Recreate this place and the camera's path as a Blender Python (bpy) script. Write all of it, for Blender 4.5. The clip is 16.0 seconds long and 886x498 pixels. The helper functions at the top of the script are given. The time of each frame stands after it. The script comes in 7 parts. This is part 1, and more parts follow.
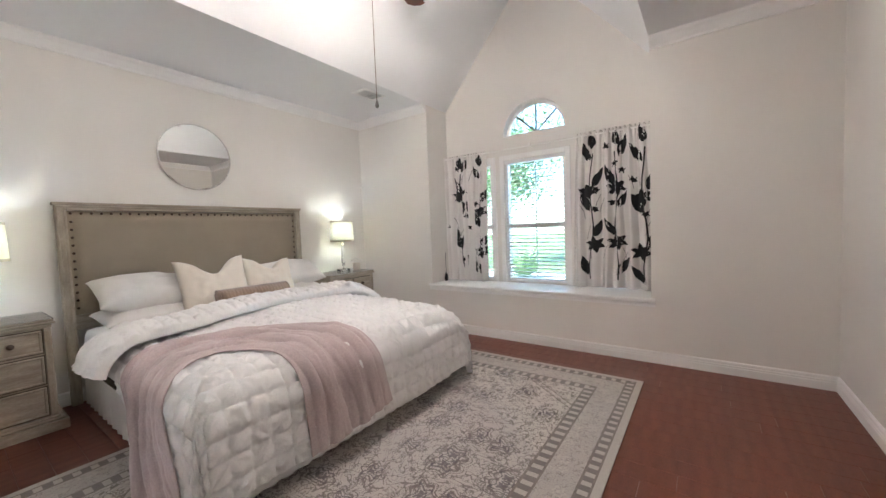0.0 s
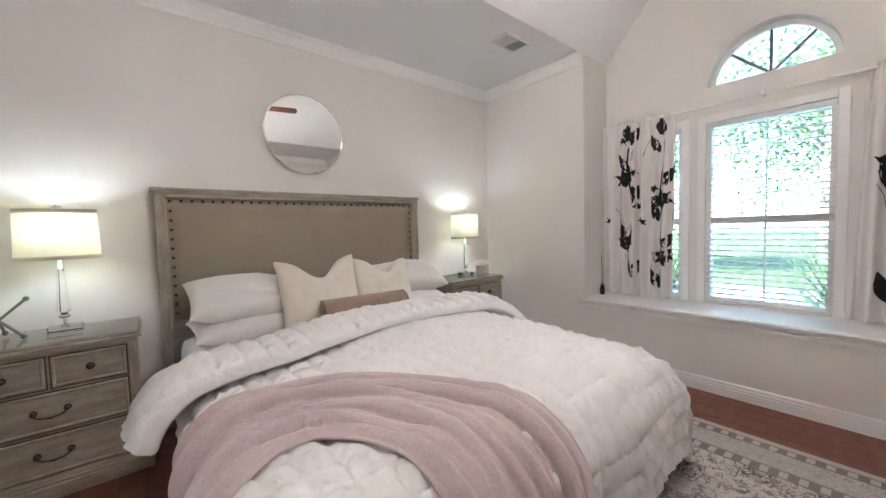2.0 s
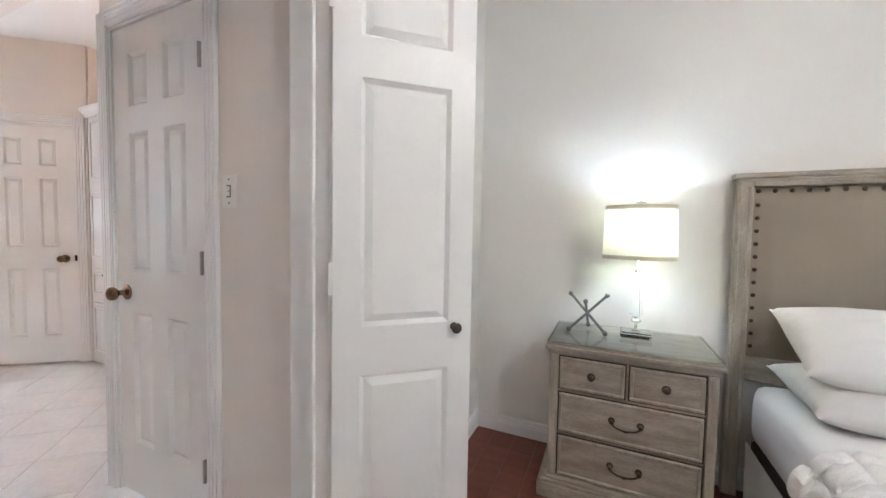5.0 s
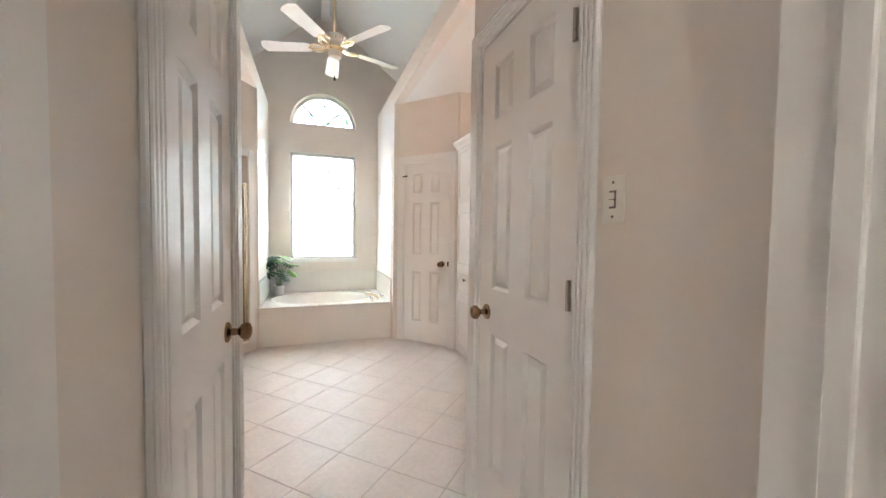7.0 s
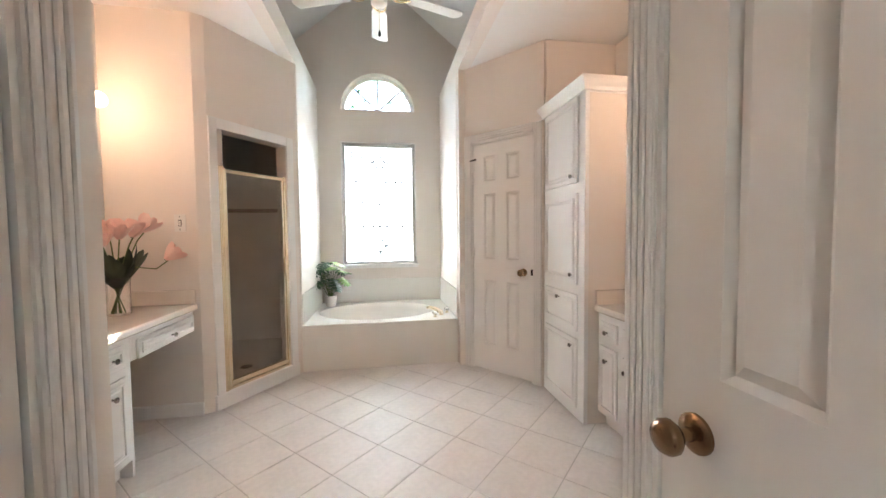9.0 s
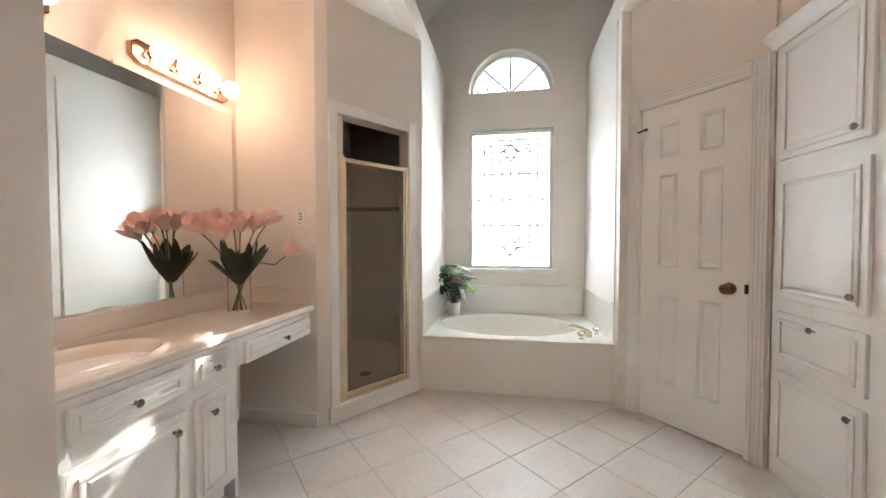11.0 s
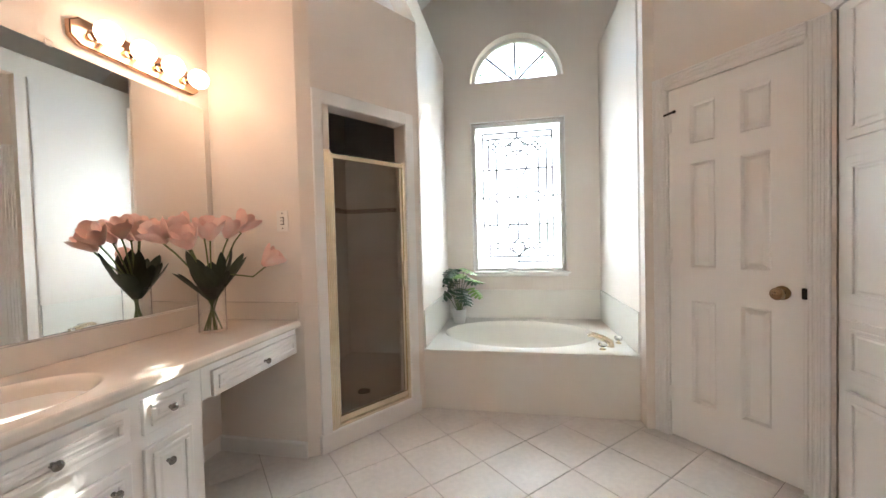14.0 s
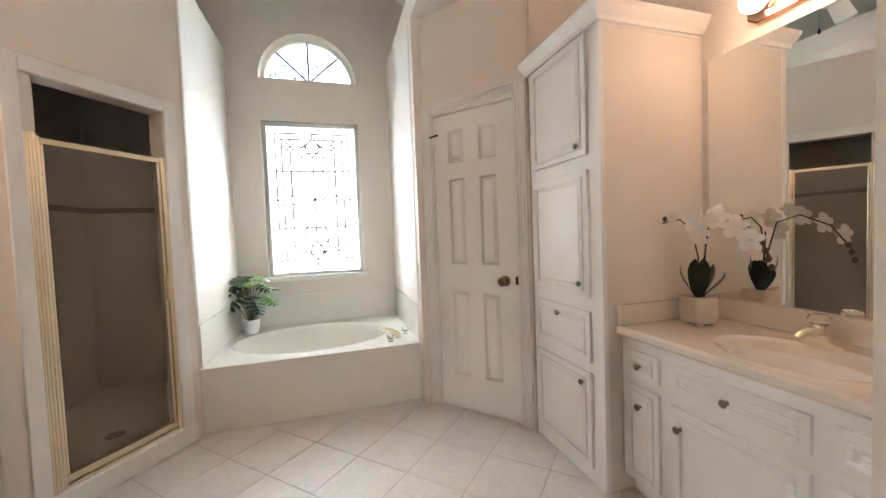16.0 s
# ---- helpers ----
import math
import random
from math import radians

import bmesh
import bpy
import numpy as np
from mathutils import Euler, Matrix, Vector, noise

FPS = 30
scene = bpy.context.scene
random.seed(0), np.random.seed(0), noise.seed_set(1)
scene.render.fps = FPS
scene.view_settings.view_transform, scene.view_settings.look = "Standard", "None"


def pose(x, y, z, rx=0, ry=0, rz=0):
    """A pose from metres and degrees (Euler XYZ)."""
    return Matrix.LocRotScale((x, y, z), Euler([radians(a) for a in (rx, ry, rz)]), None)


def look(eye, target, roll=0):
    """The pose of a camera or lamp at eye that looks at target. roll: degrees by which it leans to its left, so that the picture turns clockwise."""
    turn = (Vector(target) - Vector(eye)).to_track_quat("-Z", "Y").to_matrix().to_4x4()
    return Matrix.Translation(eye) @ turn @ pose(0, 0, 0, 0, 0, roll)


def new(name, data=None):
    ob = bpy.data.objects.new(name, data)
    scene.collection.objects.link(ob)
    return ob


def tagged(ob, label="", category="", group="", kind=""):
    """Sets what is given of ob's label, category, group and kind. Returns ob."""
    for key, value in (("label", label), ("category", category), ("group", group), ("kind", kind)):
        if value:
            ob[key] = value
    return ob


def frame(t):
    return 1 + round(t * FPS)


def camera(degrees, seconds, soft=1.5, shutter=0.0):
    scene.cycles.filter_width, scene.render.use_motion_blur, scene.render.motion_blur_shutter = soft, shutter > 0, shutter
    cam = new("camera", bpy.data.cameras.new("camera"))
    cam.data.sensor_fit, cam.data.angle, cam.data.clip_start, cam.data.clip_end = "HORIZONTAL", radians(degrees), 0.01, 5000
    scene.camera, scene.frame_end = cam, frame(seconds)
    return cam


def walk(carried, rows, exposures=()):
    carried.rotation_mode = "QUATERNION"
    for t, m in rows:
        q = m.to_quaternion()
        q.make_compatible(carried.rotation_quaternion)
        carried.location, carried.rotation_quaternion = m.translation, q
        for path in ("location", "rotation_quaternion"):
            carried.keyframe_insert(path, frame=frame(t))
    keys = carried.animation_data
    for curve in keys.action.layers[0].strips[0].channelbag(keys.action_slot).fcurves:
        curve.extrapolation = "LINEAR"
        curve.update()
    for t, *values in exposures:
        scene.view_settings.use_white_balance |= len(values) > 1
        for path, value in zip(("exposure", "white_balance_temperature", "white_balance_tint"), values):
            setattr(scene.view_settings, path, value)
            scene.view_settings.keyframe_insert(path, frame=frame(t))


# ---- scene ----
cam = camera(101.1, 16.0)
PATH = [
    (0, (-0.329, 0.424, 1.186), (1.296, 1.586, 1.081), -2.2),
    (0.5, (-0.245, 0.624, 1.209), (1.256, 1.941, 1.102), -2.1),
    (1, (-0.11, 0.805, 1.216), (1.258, 2.259, 1.106), -1.8),
    (1.5, (0.02, 1.084, 1.19), (1.321, 2.598, 1.081), -1.8),
    (2, (0.135, 1.381, 1.19), (1.401, 2.926, 1.081), -1.6),
    (2.5, (0.241, 1.617, 1.171), (1.477, 3.186, 1.075), -1.7),
    (3, (0.262, 1.843, 1.142), (1.453, 3.447, 1.066), -1.7),
    (3.5, (0.161, 1.902, 1.115), (1.003, 3.716, 1.09), -1.4),
    (4, (0.021, 1.908, 1.131), (0.252, 3.895, 1.102), -0.0),
    (4.5, (-0.126, 2.017, 1.184), (-0.514, 3.978, 1.107), 0.8),
    (4.8, (-0.262, 2.075, 1.186), (-0.922, 3.962, 1.111), 0.6),
    (5, (-0.328, 2.107, 1.205), (-1.157, 3.925, 1.11), 1.0),
    (5.2, (-0.385, 2.135, 1.209), (-1.367, 3.875, 1.115), 0.9),
    (7.3, (-0.946, 2.289, 1.246), (-2.856, 2.877, 1.167), 0.6),
    (7.5, (-1.017, 2.299, 1.245), (-2.935, 2.861, 1.168), 0.4),
    (7.7, (-1.108, 2.322, 1.245), (-3.036, 2.848, 1.166), 0.2),
    (8, (-1.263, 2.379, 1.247), (-3.21, 2.828, 1.171), 0.0),
    (8.2, (-1.351, 2.408, 1.252), (-3.308, 2.809, 1.171), -0.2),
    (10.3, (-2.258, 2.502, 1.246), (-4.255, 2.586, 1.174), -0.6),
    (10.5, (-2.295, 2.488, 1.235), (-4.294, 2.463, 1.168), -0.5),
    (11, (-2.349, 2.409, 1.19), (-4.317, 2.057, 1.137), -0.1),
    (11.5, (-2.45, 2.331, 1.162), (-4.361, 1.743, 1.108), 0.3),
    (12, (-2.545, 2.271, 1.161), (-4.426, 1.594, 1.099), 0.2),
    (12.5, (-2.6, 2.239, 1.164), (-4.462, 1.511, 1.097), -0.0),
    (13, (-2.627, 2.266, 1.174), (-4.492, 1.544, 1.115), -0.4),
    (13.5, (-2.632, 2.316, 1.189), (-4.537, 1.71, 1.145), -1.0),
    (14, (-2.628, 2.378, 1.207), (-4.591, 1.999, 1.156), -1.5),
    (14.5, (-2.62, 2.43, 1.212), (-4.617, 2.336, 1.15), -1.9),
    (15, (-2.608, 2.489, 1.21), (-4.599, 2.665, 1.138), -2.1),
    (15.3, (-2.613, 2.546, 1.196), (-4.589, 2.844, 1.126), -2.2),
    (15.5, (-2.592, 2.549, 1.208), (-4.551, 2.945, 1.129), -2.2),
    (16, (-2.515, 2.586, 1.229), (-4.43, 3.157, 1.145), -2.2),
]
walk(cam, [(t, look(eye, target, roll)) for t, eye, target, roll in PATH], exposures=[(0, 4.1, 6200, 12), (1.5, 4.05, 6150, 12), (2.5, 3.95, 6200, 13), (4.2, 3.95, 6200, 13), (5.2, 4.55, 5750, 9), (7.3, 4.35, 6500, 8), (8.2, 4.35, 6500, 8), (10.3, 3.97, 6450, 7), (13, 4.0, 6450, 7), (16, 4.0, 6600, 7)])

# ---- light ----
world = bpy.data.worlds.new("sky")
scene.world = world
world.use_nodes = True
wn = world.node_tree.nodes
sky = wn.new("ShaderNodeTexSky")
sky.sky_type, sky.sun_disc = "NISHITA", False
SUN_FROM = Vector((-2.86, 1.26, 2.25)).normalized()
sky.sun_elevation = math.asin(SUN_FROM.z)
sky.sun_rotation = math.atan2(SUN_FROM.x, SUN_FROM.y)
world.node_tree.links.new(sky.outputs[0], wn["Background"].inputs[0])
wn["Background"].inputs[1].default_value = 0.15


def lamp(name, kind, place, power, colour, size=0.1, target=None):
    data = bpy.data.lights.new(name, kind)
    data.energy, data.color = power, colour
    ob = new(name, data)
    ob.matrix_world = look(place, target) if target else Matrix.Translation(place)
    if kind == "POINT":
        data.shadow_soft_size = size
    return ob


sun = lamp("sun", "SUN", (0, 0, 20), 5.0, (1.0, 0.95, 0.88))
sun.rotation_mode = "QUATERNION"
sun.matrix_world = look(SUN_FROM * 30, (0, 0, 0))
sun.data.angle = radians(0.5)
# area lamp added behind the leaded bath window to boost its daylight
bay = lamp("bath_window_fill", "AREA", (-6.33, 2.43, 1.6), 7.6, (0.88, 0.96, 1.0), target=(-5.0, 2.43, 1.6))
bay.data.shape, bay.data.size, bay.data.size_y = "RECTANGLE", 0.84, 1.42


# ---- materials ----
def mat(name, colour, rough=0.5, metal=0.0, vary=0.06, scale=3.0, grain=0.0, grain_scale=200.0, bump=0.0, bump_scale=60.0,
        bump_dist=0.004, coat=0.0, sheen=0.0, transmission=0.0, emit=0.0, second=None, stretch=(1, 1, 1), spec=0.5, rough_vary=0.0, ior=1.45):
    m = bpy.data.materials.new(name)
    m.use_nodes = True
    n, l = m.node_tree.nodes, m.node_tree.links
    b = n["Principled BSDF"]
    b.inputs["Roughness"].default_value, b.inputs["Metallic"].default_value = rough, metal
    b.inputs["Coat Weight"].default_value, b.inputs["Sheen Weight"].default_value = coat, sheen
    b.inputs["Transmission Weight"].default_value, b.inputs["Specular IOR Level"].default_value = transmission, spec
    b.inputs["IOR"].default_value = ior
    tc = n.new("ShaderNodeTexCoord")
    mp = n.new("ShaderNodeMapping")
    mp.inputs["Scale"].default_value = stretch
    l.new(tc.outputs["Object"], mp.inputs[0])
    big = n.new("ShaderNodeTexNoise")
    big.inputs["Scale"].default_value, big.inputs["Detail"].default_value = scale, 5.0
    l.new(mp.outputs[0], big.inputs["Vector"])
    ramp = n.new("ShaderNodeMapRange")
    ramp.inputs["From Min"].default_value, ramp.inputs["From Max"].default_value = 0.3, 0.7
    l.new(big.outputs[0], ramp.inputs["Value"])
    mix = n.new("ShaderNodeMix")
    mix.data_type = "RGBA"
    other = second or tuple(c * (1 - vary) for c in colour)
    mix.inputs["A"].default_value, mix.inputs["B"].default_value = (*colour, 1), (*other, 1)
    l.new(ramp.outputs[0], mix.inputs["Factor"])
    out = mix.outputs["Result"]
    if grain:
        fine = n.new("ShaderNodeTexNoise")
        fine.inputs["Scale"].default_value, fine.inputs["Detail"].default_value = grain_scale, 3.0
        l.new(mp.outputs[0], fine.inputs["Vector"])
        hsv = n.new("ShaderNodeHueSaturation")
        val = n.new("ShaderNodeMapRange")
        val.inputs["From Min"].default_value, val.inputs["From Max"].default_value = 0.3, 0.7
        val.inputs["To Min"].default_value, val.inputs["To Max"].default_value = 1 - grain, 1 + grain
        l.new(fine.outputs[0], val.inputs["Value"])
        l.new(val.outputs[0], hsv.inputs["Value"])
        l.new(out, hsv.inputs["Color"])
        out = hsv.outputs[0]
    l.new(out, b.inputs["Base Color"])
    if rough_vary:
        rr = n.new("ShaderNodeMapRange")
        rr.inputs["To Min"].default_value, rr.inputs["To Max"].default_value = rough - rough_vary, rough + rough_vary
        l.new(big.outputs[0], rr.inputs["Value"])
        l.new(rr.outputs[0], b.inputs["Roughness"])
    if bump:
        bn = n.new("ShaderNodeTexNoise")
        bn.inputs["Scale"].default_value, bn.inputs["Detail"].default_value = bump_scale, 4.0
        l.new(mp.outputs[0], bn.inputs["Vector"])
        bp = n.new("ShaderNodeBump")
        bp.inputs["Strength"].default_value, bp.inputs["Distance"].default_value = bump, bump_dist
        l.new(bn.outputs[0], bp.inputs["Height"])
        l.new(bp.outputs[0], b.inputs["Normal"])
    if emit:
        b.inputs["Emission Color"].default_value, b.inputs["Emission Strength"].default_value = (*colour, 1), emit
    return m


WALL = mat("wall_paint", (0.80, 0.765, 0.72), 0.6, vary=0.04, scale=1.3, bump=0.12, bump_scale=140, rough_vary=0.06)
BATHWALL = mat("bath_wall_paint", (0.82, 0.755, 0.695), 0.5, vary=0.04, scale=1.3, bump=0.12, bump_scale=140, rough_vary=0.06)
CEIL = mat("ceiling_paint", (0.88, 0.88, 0.88), 0.8, vary=0.03, scale=1.0, bump=0.2, bump_scale=90)
BATHCEIL = mat("bath_ceiling_paint", (0.84, 0.825, 0.80), 0.8, vary=0.03, scale=1.0, bump=0.2, bump_scale=90)
TRIM = mat("trim_paint", (0.86, 0.845, 0.825), 0.36, vary=0.02, scale=4, bump=0.02, bump_scale=90, rough_vary=0.03)
CABINET = mat("cabinet_paint", (0.87, 0.855, 0.84), 0.36, vary=0.02, scale=5, bump=0.02, bump_scale=90, rough_vary=0.03)
WOODFLOOR = mat("red_wood_floor", (0.205, 0.068, 0.042), 0.34, vary=0.35, scale=2.2, grain=0.18, grain_scale=40, stretch=(1, 9, 1), bump=0.05, bump_scale=30, second=(0.150, 0.047, 0.030), rough_vary=0.08)
TILE = mat("floor_tile", (0.77, 0.735, 0.71), 0.42, vary=0.07, scale=5, grain=0.05, grain_scale=30, bump=0.06, bump_scale=12, rough_vary=0.1)
GROUT = mat("grout", (0.56, 0.52, 0.49), 0.9, vary=0.2, scale=20, grain=0.1)
GREYWOOD = mat("weathered_wood", (0.46, 0.40, 0.325), 0.5, vary=0.3, scale=3.5, grain=0.14, grain_scale=30, stretch=(2, 10, 10), bump=0.1, bump_scale=30, second=(0.31, 0.26, 0.20), rough_vary=0.1)
GREYWOODV = mat("weathered_wood_upright", (0.48, 0.425, 0.35), 0.5, vary=0.3, scale=3.5, grain=0.14, grain_scale=30, stretch=(10, 10, 2), bump=0.1, bump_scale=30, second=(0.32, 0.27, 0.21), rough_vary=0.1)
DARKGROOVE = mat("dark_brown", (0.09, 0.065, 0.045), 0.6, vary=0.2)
LINEN = mat("headboard_linen", (0.34, 0.285, 0.215), 0.9, vary=0.08, scale=6, grain=0.1, grain_scale=350, bump=0.25, bump_scale=350, sheen=0.2)
BRONZE = mat("dark_bronze", (0.09, 0.065, 0.05), 0.35, metal=0.9, vary=0.2)
QUILT = mat("white_quilt", (0.86, 0.835, 0.82), 0.75, vary=0.04, scale=8, grain=0.03, grain_scale=200, bump=0.6, bump_scale=42, bump_dist=0.010, sheen=0.2)
SHEET = mat("white_sheet", (0.84, 0.82, 0.80), 0.8, vary=0.03, scale=8, bump=0.2, bump_scale=30, sheen=0.2)
PILLOW = mat("pillow_cotton", (0.82, 0.79, 0.76), 0.85, vary=0.04, scale=7, bump=0.5, bump_scale=16, bump_dist=0.012, sheen=0.2)
CREAM = mat("cream_velvet", (0.80, 0.725, 0.63), 0.9, vary=0.06, scale=9, bump=0.15, bump_scale=200, sheen=0.5)
TAUPE = mat("taupe_chenille", (0.38, 0.27, 0.20), 0.9, vary=0.25, scale=14, grain=0.2, grain_scale=160, bump=0.5, bump_scale=220, sheen=0.6)
THROW = mat("mauve_fleece", (0.60, 0.48, 0.47), 0.95, vary=0.12, scale=5, grain=0.08, grain_scale=120, bump=0.5, bump_scale=45, bump_dist=0.006, sheen=0.35)
CRYSTAL = mat("crystal", (0.97, 0.98, 1.0), 0.03, vary=0.0, transmission=1.0, ior=1.5)
GLASS = mat("clear_glass", (0.98, 0.99, 0.99), 0.0, vary=0.0, transmission=1.0, ior=1.45)
# chrome for the cabinet knobs, its dark reflections put into the base colour
KNOB = mat("darkened_chrome", (0.36, 0.35, 0.34), 0.16, metal=1.0, vary=0.1, scale=20)
CHROME = mat("chrome", (0.75, 0.74, 0.72), 0.12, metal=1.0, vary=0.03)
BRASS = mat("polished_brass", (0.83, 0.66, 0.40), 0.16, metal=1.0, vary=0.08, scale=8)
GOLDFRAME = mat("pale_gold_metal", (0.86, 0.76, 0.58), 0.24, metal=1.0, vary=0.06, scale=8)
ANTIQUE = mat("antique_brass", (0.32, 0.21, 0.125), 0.25, metal=1.0, vary=0.3, scale=30)
PEWTER = mat("grey_metal", (0.22, 0.21, 0.20), 0.45, metal=0.7, vary=0.2, scale=30)
STEEL = mat("hinge_steel", (0.52, 0.48, 0.43), 0.4, metal=0.8, vary=0.15, scale=30)
LEADING = mat("lead_came", (0.05, 0.05, 0.055), 0.6, metal=0.3, vary=0.1)
BLACK = mat("black_metal", (0.03, 0.028, 0.027), 0.4, metal=0.5, vary=0.1)
MIRROR = mat("mirror_silver", (0.88, 0.89, 0.88), 0.0, metal=1.0, vary=0.0)
MARBLE = mat("cultured_marble", (0.82, 0.745, 0.67), 0.16, vary=0.05, scale=4, rough_vary=0.05)
TUBWHITE = mat("almond_acrylic", (0.85, 0.825, 0.77), 0.16, vary=0.03, scale=3)
WHITEPLASTIC = mat("white_plastic", (0.84, 0.82, 0.78), 0.35, vary=0.02)
BLINDS = mat("white_blind", (0.84, 0.85, 0.86), 0.45, vary=0.03, scale=10)
CURTAIN = mat("white_curtain_cotton", (0.82, 0.78, 0.75), 0.85, vary=0.04, scale=6, bump=0.15, bump_scale=250)
INK = mat("black_print", (0.012, 0.011, 0.012), 0.85, vary=0.2, scale=30)
LINE = mat("grey_print", (0.30, 0.27, 0.26), 0.85, vary=0.2, scale=30)
LEAF = mat("dark_green_leaf", (0.035, 0.085, 0.03), 0.4, vary=0.4, scale=14, second=(0.018, 0.05, 0.022))
LEAFLIGHT = mat("light_green_leaf", (0.19, 0.36, 0.06), 0.4, vary=0.3, scale=14)
TULIPLEAF = mat("tulip_leaf", (0.045, 0.062, 0.035), 0.5, vary=0.4, scale=20, stretch=(3, 3, 0.5))
ORCHIDLEAF = mat("orchid_leaf", (0.012, 0.022, 0.012), 0.35, vary=0.3, scale=20)
STEM = mat("stem_green", (0.16, 0.21, 0.08), 0.5, vary=0.2, scale=20)
BROWNSTEM = mat("stem_brown", (0.07, 0.05, 0.03), 0.6, vary=0.2, scale=20)
PINK = mat("pink_petal", (0.88, 0.55, 0.49), 0.6, vary=0.2, scale=18, second=(0.90, 0.67, 0.60), sheen=0.2)
WHITEPETAL = mat("white_petal", (0.85, 0.82, 0.78), 0.6, vary=0.05, scale=20)
POT = mat("white_ceramic", (0.82, 0.80, 0.77), 0.3, vary=0.04, scale=10)
POTSTONE = mat("cream_stoneware", (0.74, 0.66, 0.58), 0.6, vary=0.1, scale=16, bump=0.2, bump_scale=60)
SHOWERTILE = mat("shower_wall", (0.87, 0.84, 0.80), 0.35, vary=0.06, scale=4)
SHOWERBAND = mat("shower_band", (0.24, 0.16, 0.14), 0.4, vary=0.2, scale=20)
FANWOOD = mat("fan_cherry", (0.11, 0.035, 0.02), 0.3, vary=0.3, scale=6, stretch=(1, 8, 1))
GRASS = mat("lawn", (0.10, 0.16, 0.045), 0.9, vary=0.4, scale=3, grain=0.3, grain_scale=40)
CONCRETE = mat("pale_concrete", (0.62, 0.61, 0.59), 0.85, vary=0.1, scale=2, grain=0.1)
FOLIAGE = mat("tree_foliage", (0.12, 0.19, 0.085), 0.7, vary=0.3, scale=2, second=(0.09, 0.15, 0.06))
BARK = mat("bark", (0.14, 0.125, 0.11), 0.9, vary=0.4, scale=8, bump=0.4)


def glow(name, colour, strength):
    m = bpy.data.materials.new(name)
    m.use_nodes = True
    n, l = m.node_tree.nodes, m.node_tree.links
    b = n["Principled BSDF"]
    b.inputs["Base Color"].default_value = (*colour, 1)
    b.inputs["Emission Color"].default_value, b.inputs["Emission Strength"].default_value = (*colour, 1), strength
    b.inputs["Roughness"].default_value = 0.6
    return m


BULB = glow("lit_bulb", (1.0, 0.67, 0.47), 1.15)
FANBULB = glow("lit_fan_glass", (1.0, 0.92, 0.84), 7.6)


def thin(name, colour, share, rough=0.9):
    """Cloth or film that lets part of the light through."""
    m = bpy.data.materials.new(name)
    m.use_nodes = True
    n, l = m.node_tree.nodes, m.node_tree.links
    out = n["Material Output"]
    n.remove(n["Principled BSDF"])
    d, t, x = n.new("ShaderNodeBsdfDiffuse"), n.new("ShaderNodeBsdfTranslucent"), n.new("ShaderNodeMixShader")
    noise_n = n.new("ShaderNodeTexNoise")
    noise_n.inputs["Scale"].default_value = 300
    hsv = n.new("ShaderNodeHueSaturation")
    hsv.inputs["Color"].default_value = (*colour, 1)
    mr = n.new("ShaderNodeMapRange")
    mr.inputs["To Min"].default_value, mr.inputs["To Max"].default_value = 0.94, 1.04
    l.new(noise_n.outputs[0], mr.inputs["Value"])
    l.new(mr.outputs[0], hsv.inputs["Value"])
    for q in (d, t):
        l.new(hsv.outputs[0], q.inputs["Color"])
    x.inputs[0].default_value = share
    l.new(d.outputs[0], x.inputs[1])
    l.new(t.outputs[0], x.inputs[2])
    l.new(x.outputs[0], out.inputs["Surface"])
    return m


SHADE = thin("lampshade_linen", (0.84, 0.79, 0.58), 0.13)
SHADEBAND = thin("lampshade_band", (0.55, 0.48, 0.36), 0.12)


def pane_material(name, colour, frost, film=0.0):
    """Window glass: clear or milky film that passes light straight or scattered."""
    m = bpy.data.materials.new(name)
    m.use_nodes = True
    n, l = m.node_tree.nodes, m.node_tree.links
    out = n["Material Output"]
    n.remove(n["Principled BSDF"])
    t, g, x = n.new("ShaderNodeBsdfTransparent"), n.new("ShaderNodeBsdfGlossy"), n.new("ShaderNodeMixShader")
    t.inputs["Color"].default_value = (*colour, 1)
    g.inputs["Roughness"].default_value = 0.02
    f = n.new("ShaderNodeFresnel")
    f.inputs["IOR"].default_value = 1.35
    l.new(f.outputs[0], x.inputs[0])
    base = t
    if frost:
        tr, y = n.new("ShaderNodeBsdfTranslucent"), n.new("ShaderNodeMixShader")
        tr.inputs["Color"].default_value = (0.74, 0.77, 0.80, 1)
        y.inputs[0].default_value = frost
        l.new(t.outputs[0], y.inputs[1])
        l.new(tr.outputs[0], y.inputs[2])
        base = y
    if film:
        # grey diffuse film painted in as haze to lift the dark shower glass
        df, y = n.new("ShaderNodeBsdfDiffuse"), n.new("ShaderNodeMixShader")
        df.inputs["Color"].default_value = (0.50, 0.43, 0.37, 1)
        nz, mr = n.new("ShaderNodeTexNoise"), n.new("ShaderNodeMapRange")
        nz.inputs["Scale"].default_value = 3.0
        mr.inputs["To Min"].default_value, mr.inputs["To Max"].default_value = film * 0.7, film * 1.3
        l.new(nz.outputs[0], mr.inputs["Value"])
        l.new(mr.outputs[0], y.inputs[0])
        l.new(base.outputs[0], y.inputs[1])
        l.new(df.outputs[0], y.inputs[2])
        base = y
    l.new(base.outputs[0], x.inputs[1])
    l.new(g.outputs[0], x.inputs[2])
    l.new(x.outputs[0], out.inputs["Surface"])
    return m


PANE = pane_material("window_glass", (0.66, 0.74, 0.77), 0)
MILKY = pane_material("leaded_glass", (0.93, 0.97, 1.0), 0.985)
SMOKED = pane_material("bronze_glass", (0.90, 0.85, 0.79), 0, 0.2)
TABLEGLASS = pane_material("table_glass", (0.96, 0.98, 0.975), 0)


